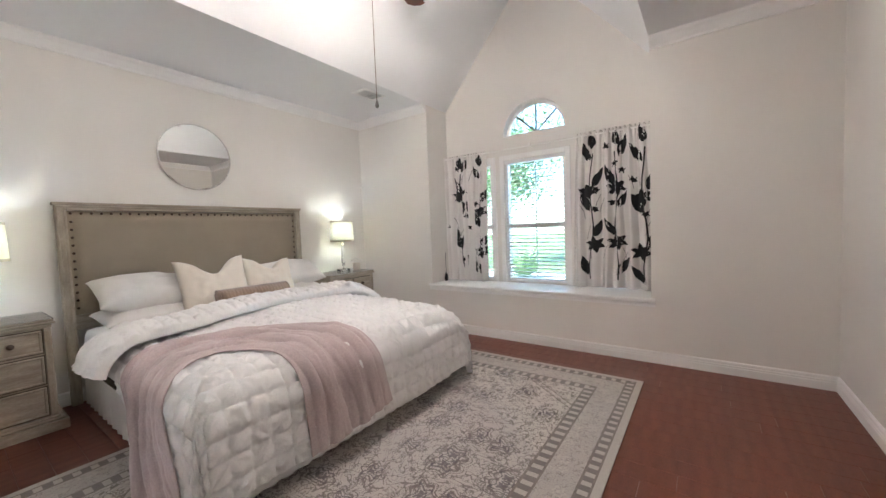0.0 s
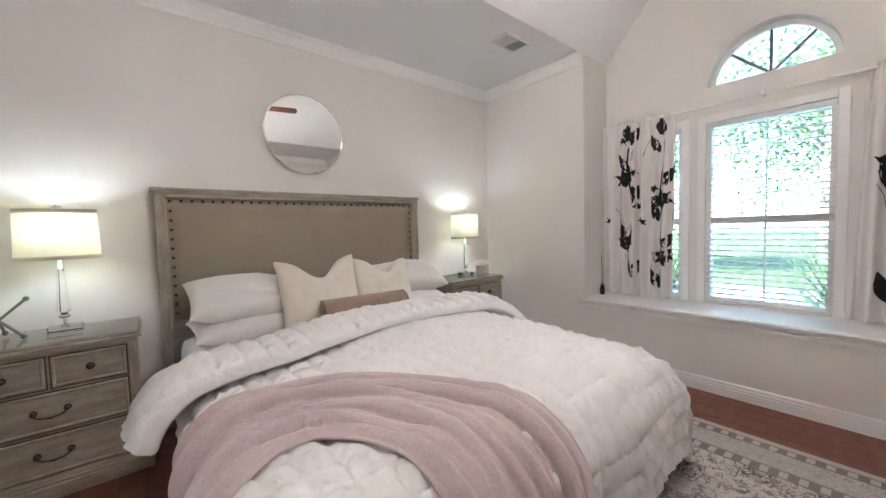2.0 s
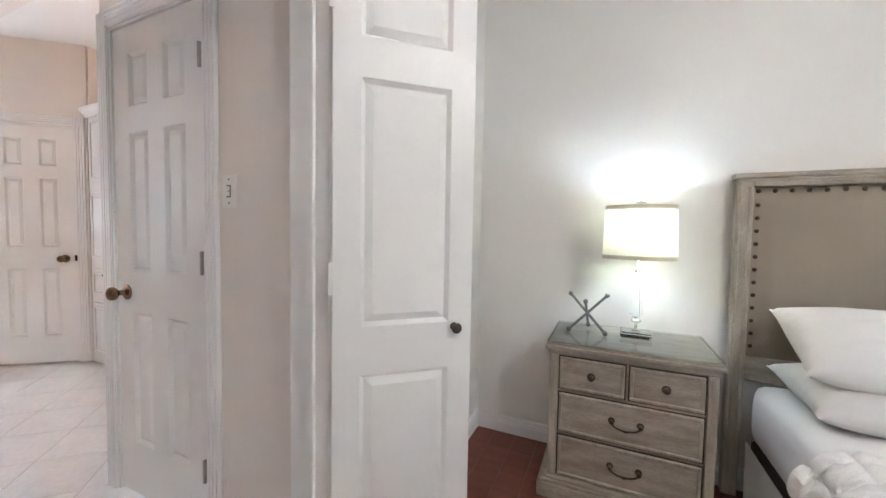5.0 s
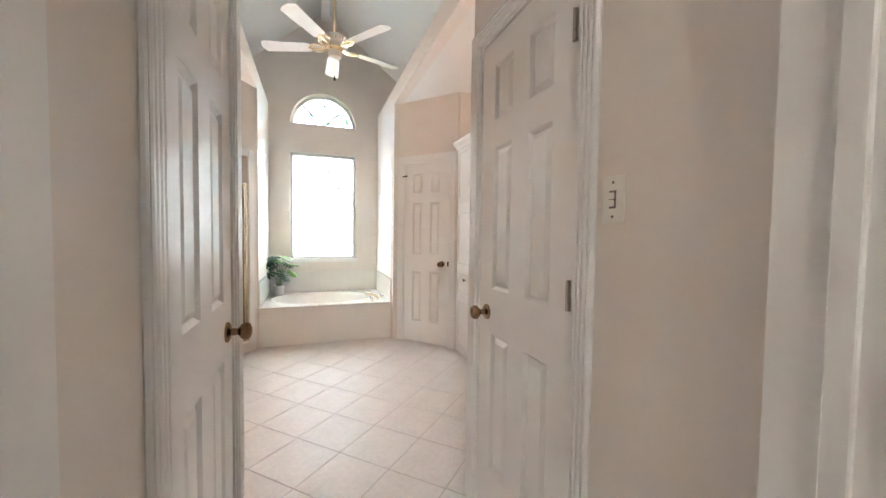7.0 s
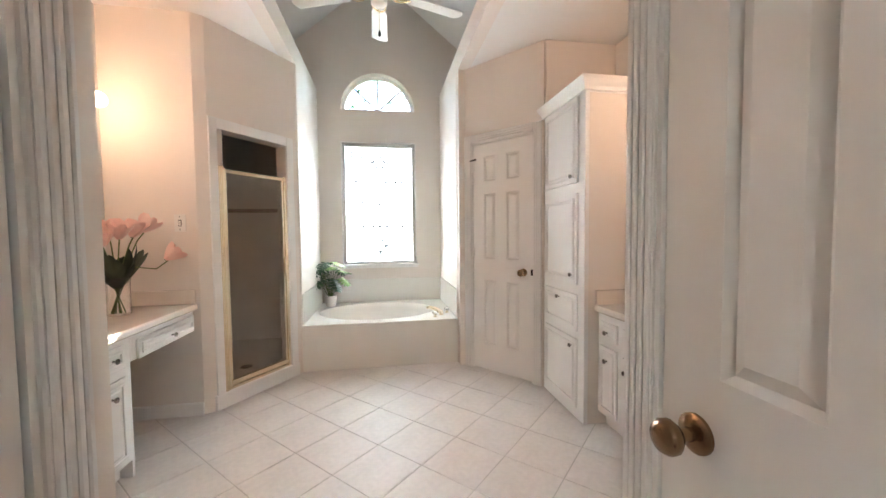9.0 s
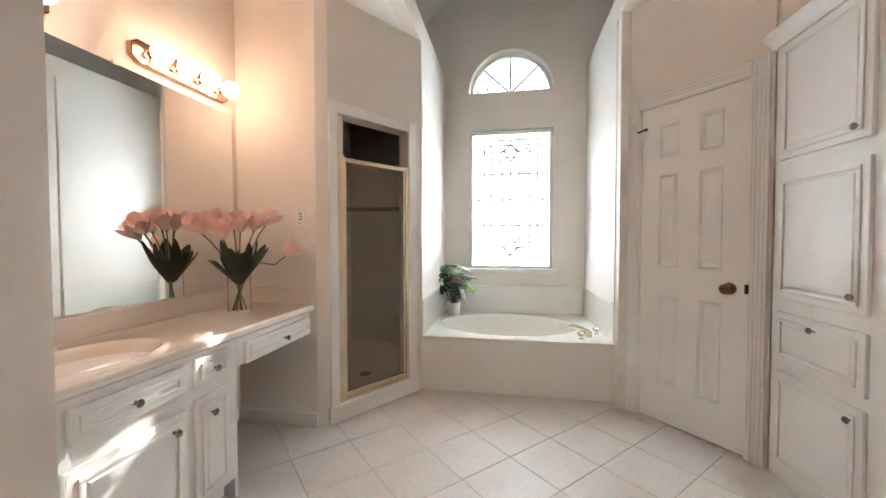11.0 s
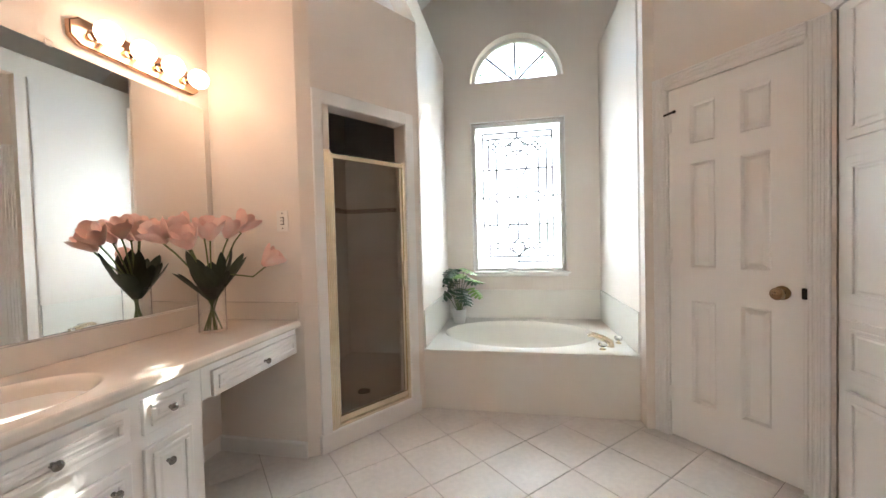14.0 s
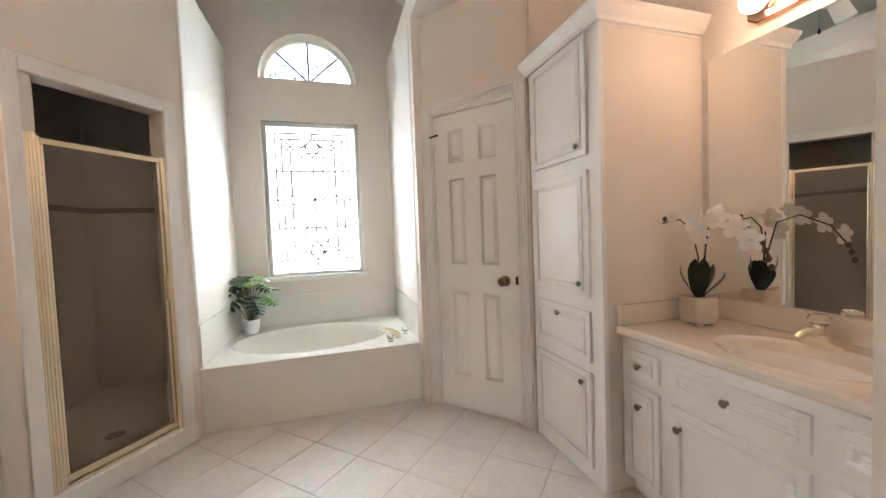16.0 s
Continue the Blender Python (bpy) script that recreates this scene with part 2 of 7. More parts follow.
# ---- mesh helpers ----
def box(bm, a, b, bevel=0.0, seg=1):
    v = [bm.verts.new((x, y, z)) for x in (a[0], b[0]) for y in (a[1], b[1]) for z in (a[2], b[2])]
    fs = [bm.faces.new([v[i] for i in q]) for q in ((0, 1, 3, 2), (4, 6, 7, 5), (0, 4, 5, 1), (2, 3, 7, 6), (0, 2, 6, 4), (1, 5, 7, 3))]
    if bevel:
        es = list({e for f in fs for e in f.edges})
        bmesh.ops.bevel(bm, geom=es, offset=bevel, segments=seg, affect="EDGES", profile=0.6)
    return bm


def frustum(bm, a, b, inset, y0, y1):
    """A raised field: base rectangle (x, z) at y0, narrowed by inset at y1."""
    p = [(a[0], a[1]), (b[0], a[1]), (b[0], b[1]), (a[0], b[1])]
    q = [(a[0] + inset, a[1] + inset), (b[0] - inset, a[1] + inset), (b[0] - inset, b[1] - inset), (a[0] + inset, b[1] - inset)]
    lo = [bm.verts.new((x, y0, z)) for x, z in p]
    hi = [bm.verts.new((x, y1, z)) for x, z in q]
    bm.faces.new(hi)
    for i in range(4):
        bm.faces.new((lo[i], lo[(i + 1) % 4], hi[(i + 1) % 4], hi[i]))
    bm.faces.new(lo[::-1])
    return bm


def tube(bm, pts, r, seg=8, cap=True):
    pts = [Vector(p) for p in pts]
    rs = r if isinstance(r, (list, tuple)) else [r] * len(pts)
    rings = []
    up = Vector((0.13, 0.31, 0.94))
    for i, p in enumerate(pts):
        d = (pts[min(i + 1, len(pts) - 1)] - pts[max(i - 1, 0)]).normalized()
        s = d.cross(up)
        if s.length < 0.1:
            s = d.cross(Vector((1, 0, 0)))
        s.normalize()
        t = d.cross(s)
        rings.append([bm.verts.new(p + rs[i] * (math.cos(k) * s + math.sin(k) * t)) for k in (2 * math.pi * j / seg for j in range(seg))])
    for a, b in zip(rings, rings[1:]):
        for j in range(seg):
            bm.faces.new((a[j], a[(j + 1) % seg], b[(j + 1) % seg], b[j]))
    if cap:
        bm.faces.new(rings[0][::-1])
        bm.faces.new(rings[-1])
    return bm


def lathe(bm, profile, seg=24, centre=(0, 0, 0), axis="z", sx=1.0, sy=1.0):
    """A turned shape from (radius, height) pairs."""
    c = Vector(centre)
    rings = []
    for r, h in profile:
        ring = []
        for j in range(seg):
            k = 2 * math.pi * j / seg
            x, y = max(r, 1e-4) * math.cos(k) * sx, max(r, 1e-4) * math.sin(k) * sy
            ring.append(bm.verts.new(c + Vector({"z": (x, y, h), "y": (x, h, y), "x": (h, x, y)}[axis])))
        rings.append(ring)
    for a, b in zip(rings, rings[1:]):
        for j in range(seg):
            bm.faces.new((a[j], a[(j + 1) % seg], b[(j + 1) % seg], b[j]))
    bm.faces.new(rings[0][::-1])
    bm.faces.new(rings[-1])
    return bm


def ball(bm, c, r, u=12, v=8, squash=(1, 1, 1)):
    m = Matrix.Translation(c) @ Matrix.Diagonal((r * squash[0], r * squash[1], r * squash[2], 1))
    bmesh.ops.create_uvsphere(bm, u_segments=u, v_segments=v, radius=1.0, matrix=m)
    return bm


def sheet(bm, f, nu, nv, thick=0.0):
    """A grid of points f(u, v), u and v from 0 to 1."""
    g = [[bm.verts.new(f(i / nu, j / nv)) for j in range(nv + 1)] for i in range(nu + 1)]
    for i in range(nu):
        for j in range(nv):
            bm.faces.new((g[i][j], g[i + 1][j], g[i + 1][j + 1], g[i][j + 1]))
    return bm


def slab(outline, holes, thick, bm=None):
    """A flat plate in local x, z with holes through it, from y = 0 to y = thick."""
    bm = bm or bmesh.new()
    es = []
    for loop in (outline, *holes):
        vs = [bm.verts.new((x, 0, z)) for x, z in loop]
        es += [bm.edges.new((vs[i], vs[(i + 1) % len(vs)])) for i in range(len(vs))]
    got = bmesh.ops.triangle_fill(bm, use_beauty=True, use_dissolve=False, edges=es)
    faces = [g for g in got["geom"] if isinstance(g, bmesh.types.BMFace)]
    ext = bmesh.ops.extrude_face_region(bm, geom=faces)
    bmesh.ops.translate(bm, vec=(0, thick, 0), verts=[g for g in ext["geom"] if isinstance(g, bmesh.types.BMVert)])
    return bm


def rect(x0, z0, x1, z1):
    return [(x0, z0), (x1, z0), (x1, z1), (x0, z1)]


def arch(cx, z, r, n=28):
    return [(cx + r * math.cos(math.pi * i / n), z + r * math.sin(math.pi * i / n)) for i in range(n + 1)]


def finish(name, bm, material, smooth=False, weld=False):
    if weld:
        bmesh.ops.remove_doubles(bm, verts=bm.verts, dist=1e-5)
    bmesh.ops.recalc_face_normals(bm, faces=bm.faces)
    me = bpy.data.meshes.new(name)
    bm.to_mesh(me)
    bm.free()
    me.materials.append(material)
    if smooth:
        me.polygons.foreach_set("use_smooth", [True] * len(me.polygons))
        me.set_sharp_from_angle(angle=radians(smooth if smooth is not True else 40))
    return new(name, me)


def part(name, bm, material, parent=None, label="", smooth=False, at=None):
    ob = finish(name, bm, material, smooth)
    ob.parent = parent
    if at is not None:
        ob.matrix_local = at
    return tagged(ob, label)


def thing(name, m, label, category, group="", kind=""):
    ob = new(name)
    ob.empty_display_size = 0.05
    ob.matrix_world = m
    return tagged(ob, label, category, group, kind)


def B(a, b, bevel=0.0, seg=1):
    return box(bmesh.new(), a, b, bevel, seg)


def structure(name, bm, material, label="", at=None, smooth=False):
    ob = finish(name, bm, material, smooth)
    if at is not None:
        ob.matrix_world = at
    return tagged(ob, label, name.split("_")[0], "", "structure")

LAMP_GLOW, FAN1_ROT = 9.0, 14.0

# ---- the plan ----
WX, EX, NY, SY, CH = -1.048, 3.142, 4.239, -0.321, 2.66
NICHE0, NICHE1, NX, SILL = 0.779, 3.079, 3.552, 0.55
RIDGE_Y, RIDGE_Z = 1.929, 3.98
HALL0, HALL1 = 2.018, 2.98
BX0, BX1, BS, BN = -6.21, -2.42, 0.664, 4.336
VX, VY0, VY1 = -2.87, 1.60, 3.40
BCH, BEAM = 2.74, 2.93
TUB0, TUB1, TUBX = 1.735, 3.17, -5.15
BRY, BRZ = 2.44, 4.26


def wall(name, origin, angle, outline, holes=(), thick=0.14, material=None, label=""):
    return structure(name, slab(outline, holes, thick), material or WALL, label, pose(*origin, 0, 0, angle))


# bedroom walls
wall("wall_north", (WX - 0.14, NY, 0), 0, rect(0, 0, EX - WX + 0.14, CH + 0.1), label="smooth cream painted wall behind the bed")
wall("wall_south", (EX + 0.14, SY, 0), 180, rect(0, 0, EX - WX + 0.28, CH + 0.1), label="smooth cream painted wall facing the bed")
wall("wall_west", (WX, SY, 0), 90, [(0, 0), (HALL0 - SY + 0.07, 0), (HALL0 - SY + 0.07, 2.06), (HALL1 - SY - 0.06, 2.06), (HALL1 - SY - 0.06, 0), (NY - SY, 0), (NY - SY, CH + 0.1), (NICHE1 - SY, CH + 0.1), (RIDGE_Y - SY, RIDGE_Z + 0.1), (NICHE0 - SY, CH + 0.1), (0, CH + 0.1)], label="cream painted wall with a doorway to the bath hall")
bm = bmesh.new()
box(bm, (EX, NICHE1, 0), (NX + 0.14, NY + 0.14, CH + 0.1))
box(bm, (EX, SY - 0.14, 0), (NX + 0.14, NICHE0, CH + 0.1))
box(bm, (EX, NICHE0, 0), (NX + 0.14, NICHE1, SILL - 0.03))
structure("wall_east", bm, WALL, "cream painted wall with a deep window niche")

WINDOWS = [(2.449, 3.019), (1.589, 2.294), (0.849, 1.434)]
WZ0, WZ1 = 0.565, 1.95
ARCH_Y, ARCH_Z, ARCH_R = 1.934, 2.215, 0.357
S = lambda y: NICHE1 - y
gable = [(0, SILL - 0.03), (NICHE1 - NICHE0, SILL - 0.03), (NICHE1 - NICHE0, CH), (S(RIDGE_Y), RIDGE_Z), (0, CH)]
wall("wall_niche", (NX, NICHE1, 0), -90, gable, [rect(S(b), WZ0, S(a), WZ1) for a, b in WINDOWS] + [arch(S(ARCH_Y), ARCH_Z, ARCH_R)], label="cream gable wall with three sashes and a half-round window")


def plate(name, corners, thick, material, label):
    """A flat or sloping ceiling field from four corners, thickened upwards."""
    bm = bmesh.new()
    lo = [bm.verts.new(c) for c in corners]
    hi = [bm.verts.new((c[0], c[1], c[2] + thick)) for c in corners]
    bm.faces.new(lo[::-1])
    bm.faces.new(hi)
    n = len(lo)
    for i in range(n):
        bm.faces.new((lo[i], lo[(i + 1) % n], hi[(i + 1) % n], hi[i]))
    return structure(name, bm, material, label)


plate("ceiling_north", [(WX, NICHE1, CH), (EX + 0.4, NICHE1, CH), (EX + 0.4, NY, CH), (WX, NY, CH)], 0.1, CEIL, "flat white ceiling above the bed head")
plate("ceiling_south", [(WX, SY, CH), (EX + 0.4, SY, CH), (EX + 0.4, NICHE0, CH), (WX, NICHE0, CH)], 0.1, CEIL, "flat white ceiling strip")
plate("ceiling_vault_north", [(WX, RIDGE_Y, RIDGE_Z), (NX + 0.05, RIDGE_Y, RIDGE_Z), (NX + 0.05, NICHE1, CH), (WX, NICHE1, CH)], 0.1, CEIL, "sloping white vaulted ceiling")
plate("ceiling_vault_south", [(WX, NICHE0, CH), (NX + 0.05, NICHE0, CH), (NX + 0.05, RIDGE_Y, RIDGE_Z), (WX, RIDGE_Y, RIDGE_Z)], 0.1, CEIL, "sloping white vaulted ceiling")
structure("trim_ridge_beam", B((WX, RIDGE_Y - 0.06, RIDGE_Z - 0.34), (NX, RIDGE_Y + 0.06, RIDGE_Z), 0.006), CEIL, "white boxed ridge beam")

# bedroom floor
structure("floor_base", B((WX - 0.14, SY - 0.14, -0.12), (EX + 0.14, NY + 0.14, -0.012)), DARKGROOVE, "dark underlay below the wooden boards")

# hall and bath walls
def notched(length, height, a, b, h):
    return [(0, 0), (a, 0), (a, h), (b, h), (b, 0), (length, 0), (length, height), (0, height)]


HL = WX - 0.14 - BX1
wall("wall_hall_north", (BX1, HALL1, 0), 0, notched(HL, BCH, -2.342 - BX1, -1.694 - BX1, 2.062), [], 0.12, BATHWALL, "cream hall wall with a narrow panelled door")
wall("wall_hall_south", (WX - 0.14, HALL0, 0), 180, notched(HL, BCH, WX - 0.14 + 1.639, WX - 0.14 + 2.287, 2.062), [], 0.12, BATHWALL, "cream hall wall with a narrow panelled door")
plate("ceiling_hall", [(BX1, HALL0 - 0.1, BCH), (WX - 0.1, HALL0 - 0.1, BCH), (WX - 0.1, HALL1 + 0.1, BCH), (BX1, HALL1 + 0.1, BCH)], 0.1, BATHCEIL, "flat white hall ceiling")
wall("wall_bath_south", (BX1 + 0.12, BS, 0), 180, rect(0, 0, BX1 + 0.12 - BX0, BCH + 0.1), [], 0.14, BATHWALL, "cream painted wall with a vanity mirror")
wall("wall_bath_north", (BX0, BN, 0), 0, rect(0, 0, BX1 + 0.12 - BX0, BCH + 0.1), [], 0.14, BATHWALL, "cream painted wall with a vanity mirror")
bm = bmesh.new()
box(bm, (VX, BS, 0), (BX1 + 0.12, VY0, BCH))
box(bm, (VX, VY1, 0), (BX1 + 0.12, BN, BCH))
box(bm, (BX1, VY0, 0), (BX1 + 0.12, HALL0 - 0.12, BCH))
box(bm, (BX1, HALL1 + 0.12, 0), (BX1 + 0.12, VY1, BCH))
structure("wall_bath_east", bm, BATHWALL, "cream walls ending at the hall")
bgable = [(0, 0), (BN - BS, 0), (BN - BS, BCH), (BN - BRY, BRZ), (0, BCH)]
structure("wall_bath_gable_east", slab([(0, BCH), (BN - BS, BCH), (BN - BRY, BRZ)], [], 0.12), BATHWALL, "cream gable above the hall", pose(BX1, BN, 0, 0, 0, -90))
BW = (2.0, 2.86, 0.885, 2.325)
BARCH = (2.43, 2.715, 0.432)
Sb = lambda y: y - BS
wall("wall_bath_west", (BX0, BS, 0), 90, [(0, 0), (BN - BS, 0), (BN - BS, BCH), (BRY - BS, BRZ), (0, BCH)], [rect(Sb(BW[0]), BW[2], Sb(BW[1]), BW[3]), arch(Sb(BARCH[0]), BARCH[1], BARCH[2])], 0.16, BATHWALL, "cream gable wall with leaded and half-round windows")
wall("wall_tub_south", (TUBX, TUB0, 0), 180, rect(0, 0, TUBX - BX0, BEAM), [], 0.1, BATHWALL, "cream side wall of the tub alcove")
wall("wall_tub_north", (BX0, TUB1, 0), 0, rect(0, 0, TUBX - BX0, BEAM), [], 0.1, BATHWALL, "cream side wall of the tub alcove")
structure("wall_beam_south", B((TUBX, TUB0 - 0.1, BCH - 0.001), (BX1, TUB0, BEAM)), BATHWALL, "cream upstand along the raised ceiling")
structure("wall_beam_north", B((TUBX, TUB1, BCH - 0.001), (BX1, TUB1 + 0.1, BEAM)), BATHWALL, "cream upstand along the raised ceiling")
plate("ceiling_bath_south", [(BX0, BS, BCH), (BX1, BS, BCH), (BX1, TUB0 - 0.002, BCH), (BX0, TUB0 - 0.002, BCH)], 0.06, BATHCEIL, "flat white ceiling over the vanity")
plate("ceiling_bath_north", [(BX0, TUB1 + 0.002, BCH), (BX1, TUB1 + 0.002, BCH), (BX1, BN, BCH), (BX0, BN, BCH)], 0.06, BATHCEIL, "flat white ceiling over the vanity")
plate("ceiling_bath_vault_south", [(BX0, BS, BCH), (BX1, BS, BCH), (BX1, BRY, BRZ), (BX0, BRY, BRZ)], 0.08, BATHCEIL, "sloping white vaulted bath ceiling")
plate("ceiling_bath_vault_north", [(BX0, BRY, BRZ), (BX1, BRY, BRZ), (BX1, BN, BCH), (BX0, BN, BCH)], 0.08, BATHCEIL, "sloping white vaulted bath ceiling")
structure("trim_bath_ridge", B((BX0, BRY - 0.05, BRZ - 0.14), (BX1, BRY + 0.05, BRZ), 0.005), BATHCEIL, "white boxed ridge beam")

# angled walls beside the tub
DL, DLA, DLL = (-4.506, 1.285, 0), math.degrees(math.atan2(0.443, -0.644)), 0.782
DR, DRA, DRL = (-5.10, 3.2, 0), math.degrees(math.atan2(0.53, 0.63)), 0.823
wall("wall_shower_front", DL, DLA, rect(0, 0, DLL + 0.02, BCH), [rect(0.06, 0.10, 0.66, 2.0)], 0.11, BATHWALL, "cream angled wall with the shower opening")
wall("wall_closet_front", DR, DRA, [(-0.06, 0), (0.118, 0), (0.118, 2.052), (0.734, 2.052), (0.734, 0), (DRL, 0), (DRL, BCH), (-0.06, BCH)], [], 0.11, BATHWALL, "cream angled wall with a panelled door")
bm = bmesh.new()
box(bm, (-4.60, BS, 0), (-4.466, 1.22, BCH))
v = [bm.verts.new(p) for z in (0, BCH) for p in ((-4.466, 1.22, z), (-4.506, 1.285, z), (-4.60, 1.34, z), (-4.60, 1.22, z))]
for q in ((0, 1, 2, 3), (4, 5, 6, 7), (0, 1, 5, 4), (1, 2, 6, 5), (2, 3, 7, 6), (3, 0, 4, 7)):
    bm.faces.new([v[i] for i in q])
structure("wall_vanity_end", bm, BATHWALL, "cream return wall beside the vanity")
bm = bmesh.new()
box(bm, (-5.10 - 0.06, TUB1 - 0.0, 0), (-5.06, 3.26, BCH))
structure("wall_tub_return", bm, BATHWALL, "cream corner beside the tub")

# bath floor bed
structure("floor_bath_base", B((BX0 - 0.1, BS - 0.1, -0.12), (WX + 0.02, BN + 0.1, -0.006)), GROUT, "grey grout bed below the tiles")


# ---- trim: baseboards, crown, casings ----
BASE_PROFILE = [(0, 0), (0.016, 0), (0.016, 0.055), (0.013, 0.06), (0.016, 0.065), (0.016, 0.072), (0.012, 0.077), (0.015, 0.083), (0.013, 0.094), (0.006, 0.1), (0, 0.1)]
CROWN_PROFILE = [(0, -0.085), (0.012, -0.085), (0.016, -0.07), (0.03, -0.055), (0.05, -0.03), (0.066, -0.018), (0.07, -0.012), (0.075, 0), (0, 0)]


def moulding(name, path, profile, z, material, label, closed=False):
    """A profile (out from the wall to the left of the path, height) along a floor-plan path with mitred corners."""
    bm = bmesh.new()
    p = [Vector(q) for q in path]
    rings = []
    for i in range(len(p)):
        d0 = (p[i] - p[i - 1]).normalized() if i else (p[1] - p[0]).normalized()
        d1 = (p[i + 1] - p[i]).normalized() if i < len(p) - 1 else d0
        n0, n1 = Vector((-d0.y, d0.x)), Vector((-d1.y, d1.x))
        m = (n0 + n1) / (1 + n0.dot(n1))
        rings.append([bm.verts.new((p[i].x + m.x * o, p[i].y + m.y * o, z + h)) for o, h in profile])
    k = len(profile)
    for a, b in zip(rings, rings[1:]):
        for j in range(k):
            bm.faces.new((a[j], a[(j + 1) % k], b[(j + 1) % k], b[j]))
    bm.faces.new(rings[0][::-1])
    bm.faces.new(rings[-1])
    return structure(name, bm, material, label)


moulding("baseboard_bedroom", [(WX, HALL0 - 0.02), (WX, SY), (EX, SY), (EX, NY), (WX, NY), (WX, HALL1 + 0.03)], BASE_PROFILE, 0, TRIM, "white fluted baseboard around the bedroom")
moulding("trim_crown_north", [(EX, NICHE1 + 0.002), (EX, NY), (WX, NY)], CROWN_PROFILE, CH, TRIM, "white crown moulding under the flat ceiling")
moulding("trim_crown_south", [(WX, SY), (EX, SY), (EX, NICHE0 - 0.002)], CROWN_PROFILE, CH, TRIM, "white crown moulding under the flat ceiling")
SILL_PROFILE = [(0, -0.075), (0.014, -0.075), (0.014, -0.055), (0.02, -0.045), (0.014, -0.04), (0.014, -0.028), (0.035, -0.024), (0.04, -0.014), (0.036, -0.004), (0.03, 0.0), (0, 0.0)]
moulding("trim_window_sill", [(EX - 0.001, NICHE0 - 0.03), (EX - 0.001, NICHE1 + 0.03)], SILL_PROFILE, SILL, TRIM, "white moulded sill along the window niche")
structure("window_seat_board", B((EX - 0.001, NICHE0, SILL - 0.03), (NX, NICHE1, SILL), 0.002), TRIM, "white painted board of the window niche")
BATH_BASE = [(0, 0), (0.014, 0), (0.014, 0.08), (0.008, 0.09), (0, 0.09)]
moulding("baseboard_bath_knee", [(-4.466, BS), (-4.466, 1.22)][::-1], BATH_BASE, 0, TRIM, "white baseboard in the knee space")
moulding("baseboard_knee_back", [(-4.466, BS), (-3.84, BS)][::-1], BATH_BASE, 0, TRIM, "white baseboard in the knee space")


def casing(parent, s0, s1, h, w=0.07, proud=0.018, material=None):
    """Fluted door casing around an opening, on local x, z, standing out towards -y."""
    for k, (a, b) in enumerate((((s0 - w, 0), (s0, h + w)), ((s1, 0), (s1 + w, h + w)), ((s0, h), (s1, h + w)))):
        bm = bmesh.new()
        box(bm, (a[0], -proud * 0.7, a[1]), (b[0], 0, b[1]), 0.003)
        if k < 2:
            for f in (0.16, 0.40, 0.66, 0.9):
                c = a[0] + (b[0] - a[0]) * f
                box(bm, (c - 0.007, -proud, a[1]), (c + 0.007, -proud * 0.6, b[1] - 0.01 - 0.0), 0.003)
        else:
            for f in (0.16, 0.40, 0.66, 0.9):
                c = a[1] + (b[1] - a[1]) * f
                box(bm, (a[0], -proud, c - 0.007), (b[0], -proud * 0.6, c + 0.007), 0.003)
        part("casing", bm, material or TRIM, parent)


def round_knob(parent, x, z, y, material, side=-1):
    bm = bmesh.new()
    lathe(bm, [(0.033, 0), (0.033, -0.006), (0.026, -0.011), (0.012, -0.014), (0.011, -0.034), (0.02, -0.04), (0.0285, -0.05), (0.029, -0.06), (0.024, -0.069), (0.012, -0.074), (0.0, -0.075)], 20, (x, y, z), "y")
    return part("door_knob", bm, material, parent, "round brass knob on a rose", smooth=50)


def hinge(parent, x, z, y, material=None):
    bm = bmesh.new()
    box(bm, (x - 0.004, y - 0.003, z - 0.045), (x + 0.016, y + 0.002, z + 0.045))
    for k in range(3):
        tube(bm, [(x - 0.004, y - 0.006, z - 0.045 + 0.0305 * k), (x - 0.004, y - 0.006, z - 0.016 + 0.0305 * k)], 0.0065, 8)
    return part("hinge", bm, material or STEEL, parent, "painted butt hinge" if material else "steel butt hinge")


def door_leaf(parent, x0, x1, z0, z1, y, thick=0.035, cols=2, rows=((0.115, 0.402), (0.495, 0.782), (0.836, 0.945)), stile=0.115):
    """A moulded panel door in local x, z: its face at y, its body behind it."""
    w, h = x1 - x0, z1 - z0
    mid = 0.112 if cols == 2 else 0.0
    pw = (w - 2 * stile - mid * (cols - 1)) / cols
    cells = [(x0 + stile + c * (pw + mid), z0 + h * a, x0 + stile + c * (pw + mid) + pw, z0 + h * b) for c in range(cols) for a, b in rows]
    bm = slab(rect(x0, z0, x1, z1), [rect(*c) for c in cells], 0.014)
    bmesh.ops.translate(bm, vec=(0, y, 0), verts=bm.verts)
    box(bm, (x0, y + 0.014, z0), (x1, y + thick, z1))
    leaf = part("door_leaf", bm, TRIM, parent)
    for a, b, c, d in cells:
        lo = bmesh.new()
        # sloping sticking around a raised field
        p = [(a, b), (c, b), (c, d), (a, d)]
        q = [(a + 0.012, b + 0.012), (c - 0.012, b + 0.012), (c - 0.012, d - 0.012), (a + 0.012, d - 0.012)]
        r = [(a + 0.034, b + 0.034), (c - 0.034, b + 0.034), (c - 0.034, d - 0.034), (a + 0.034, d - 0.034)]
        rings = [[lo.verts.new((x, yy, z)) for x, z in ring] for ring, yy in ((p, y + 0.0005), (q, y + 0.0135), (r, y + 0.003))]
        for u, v in zip(rings, rings[1:]):
            for i in range(4):
                lo.faces.new((u[i], u[(i + 1) % 4], v[(i + 1) % 4], v[i]))
        lo.faces.new(rings[-1])
        part("panel", lo, TRIM, leaf)
    return leaf


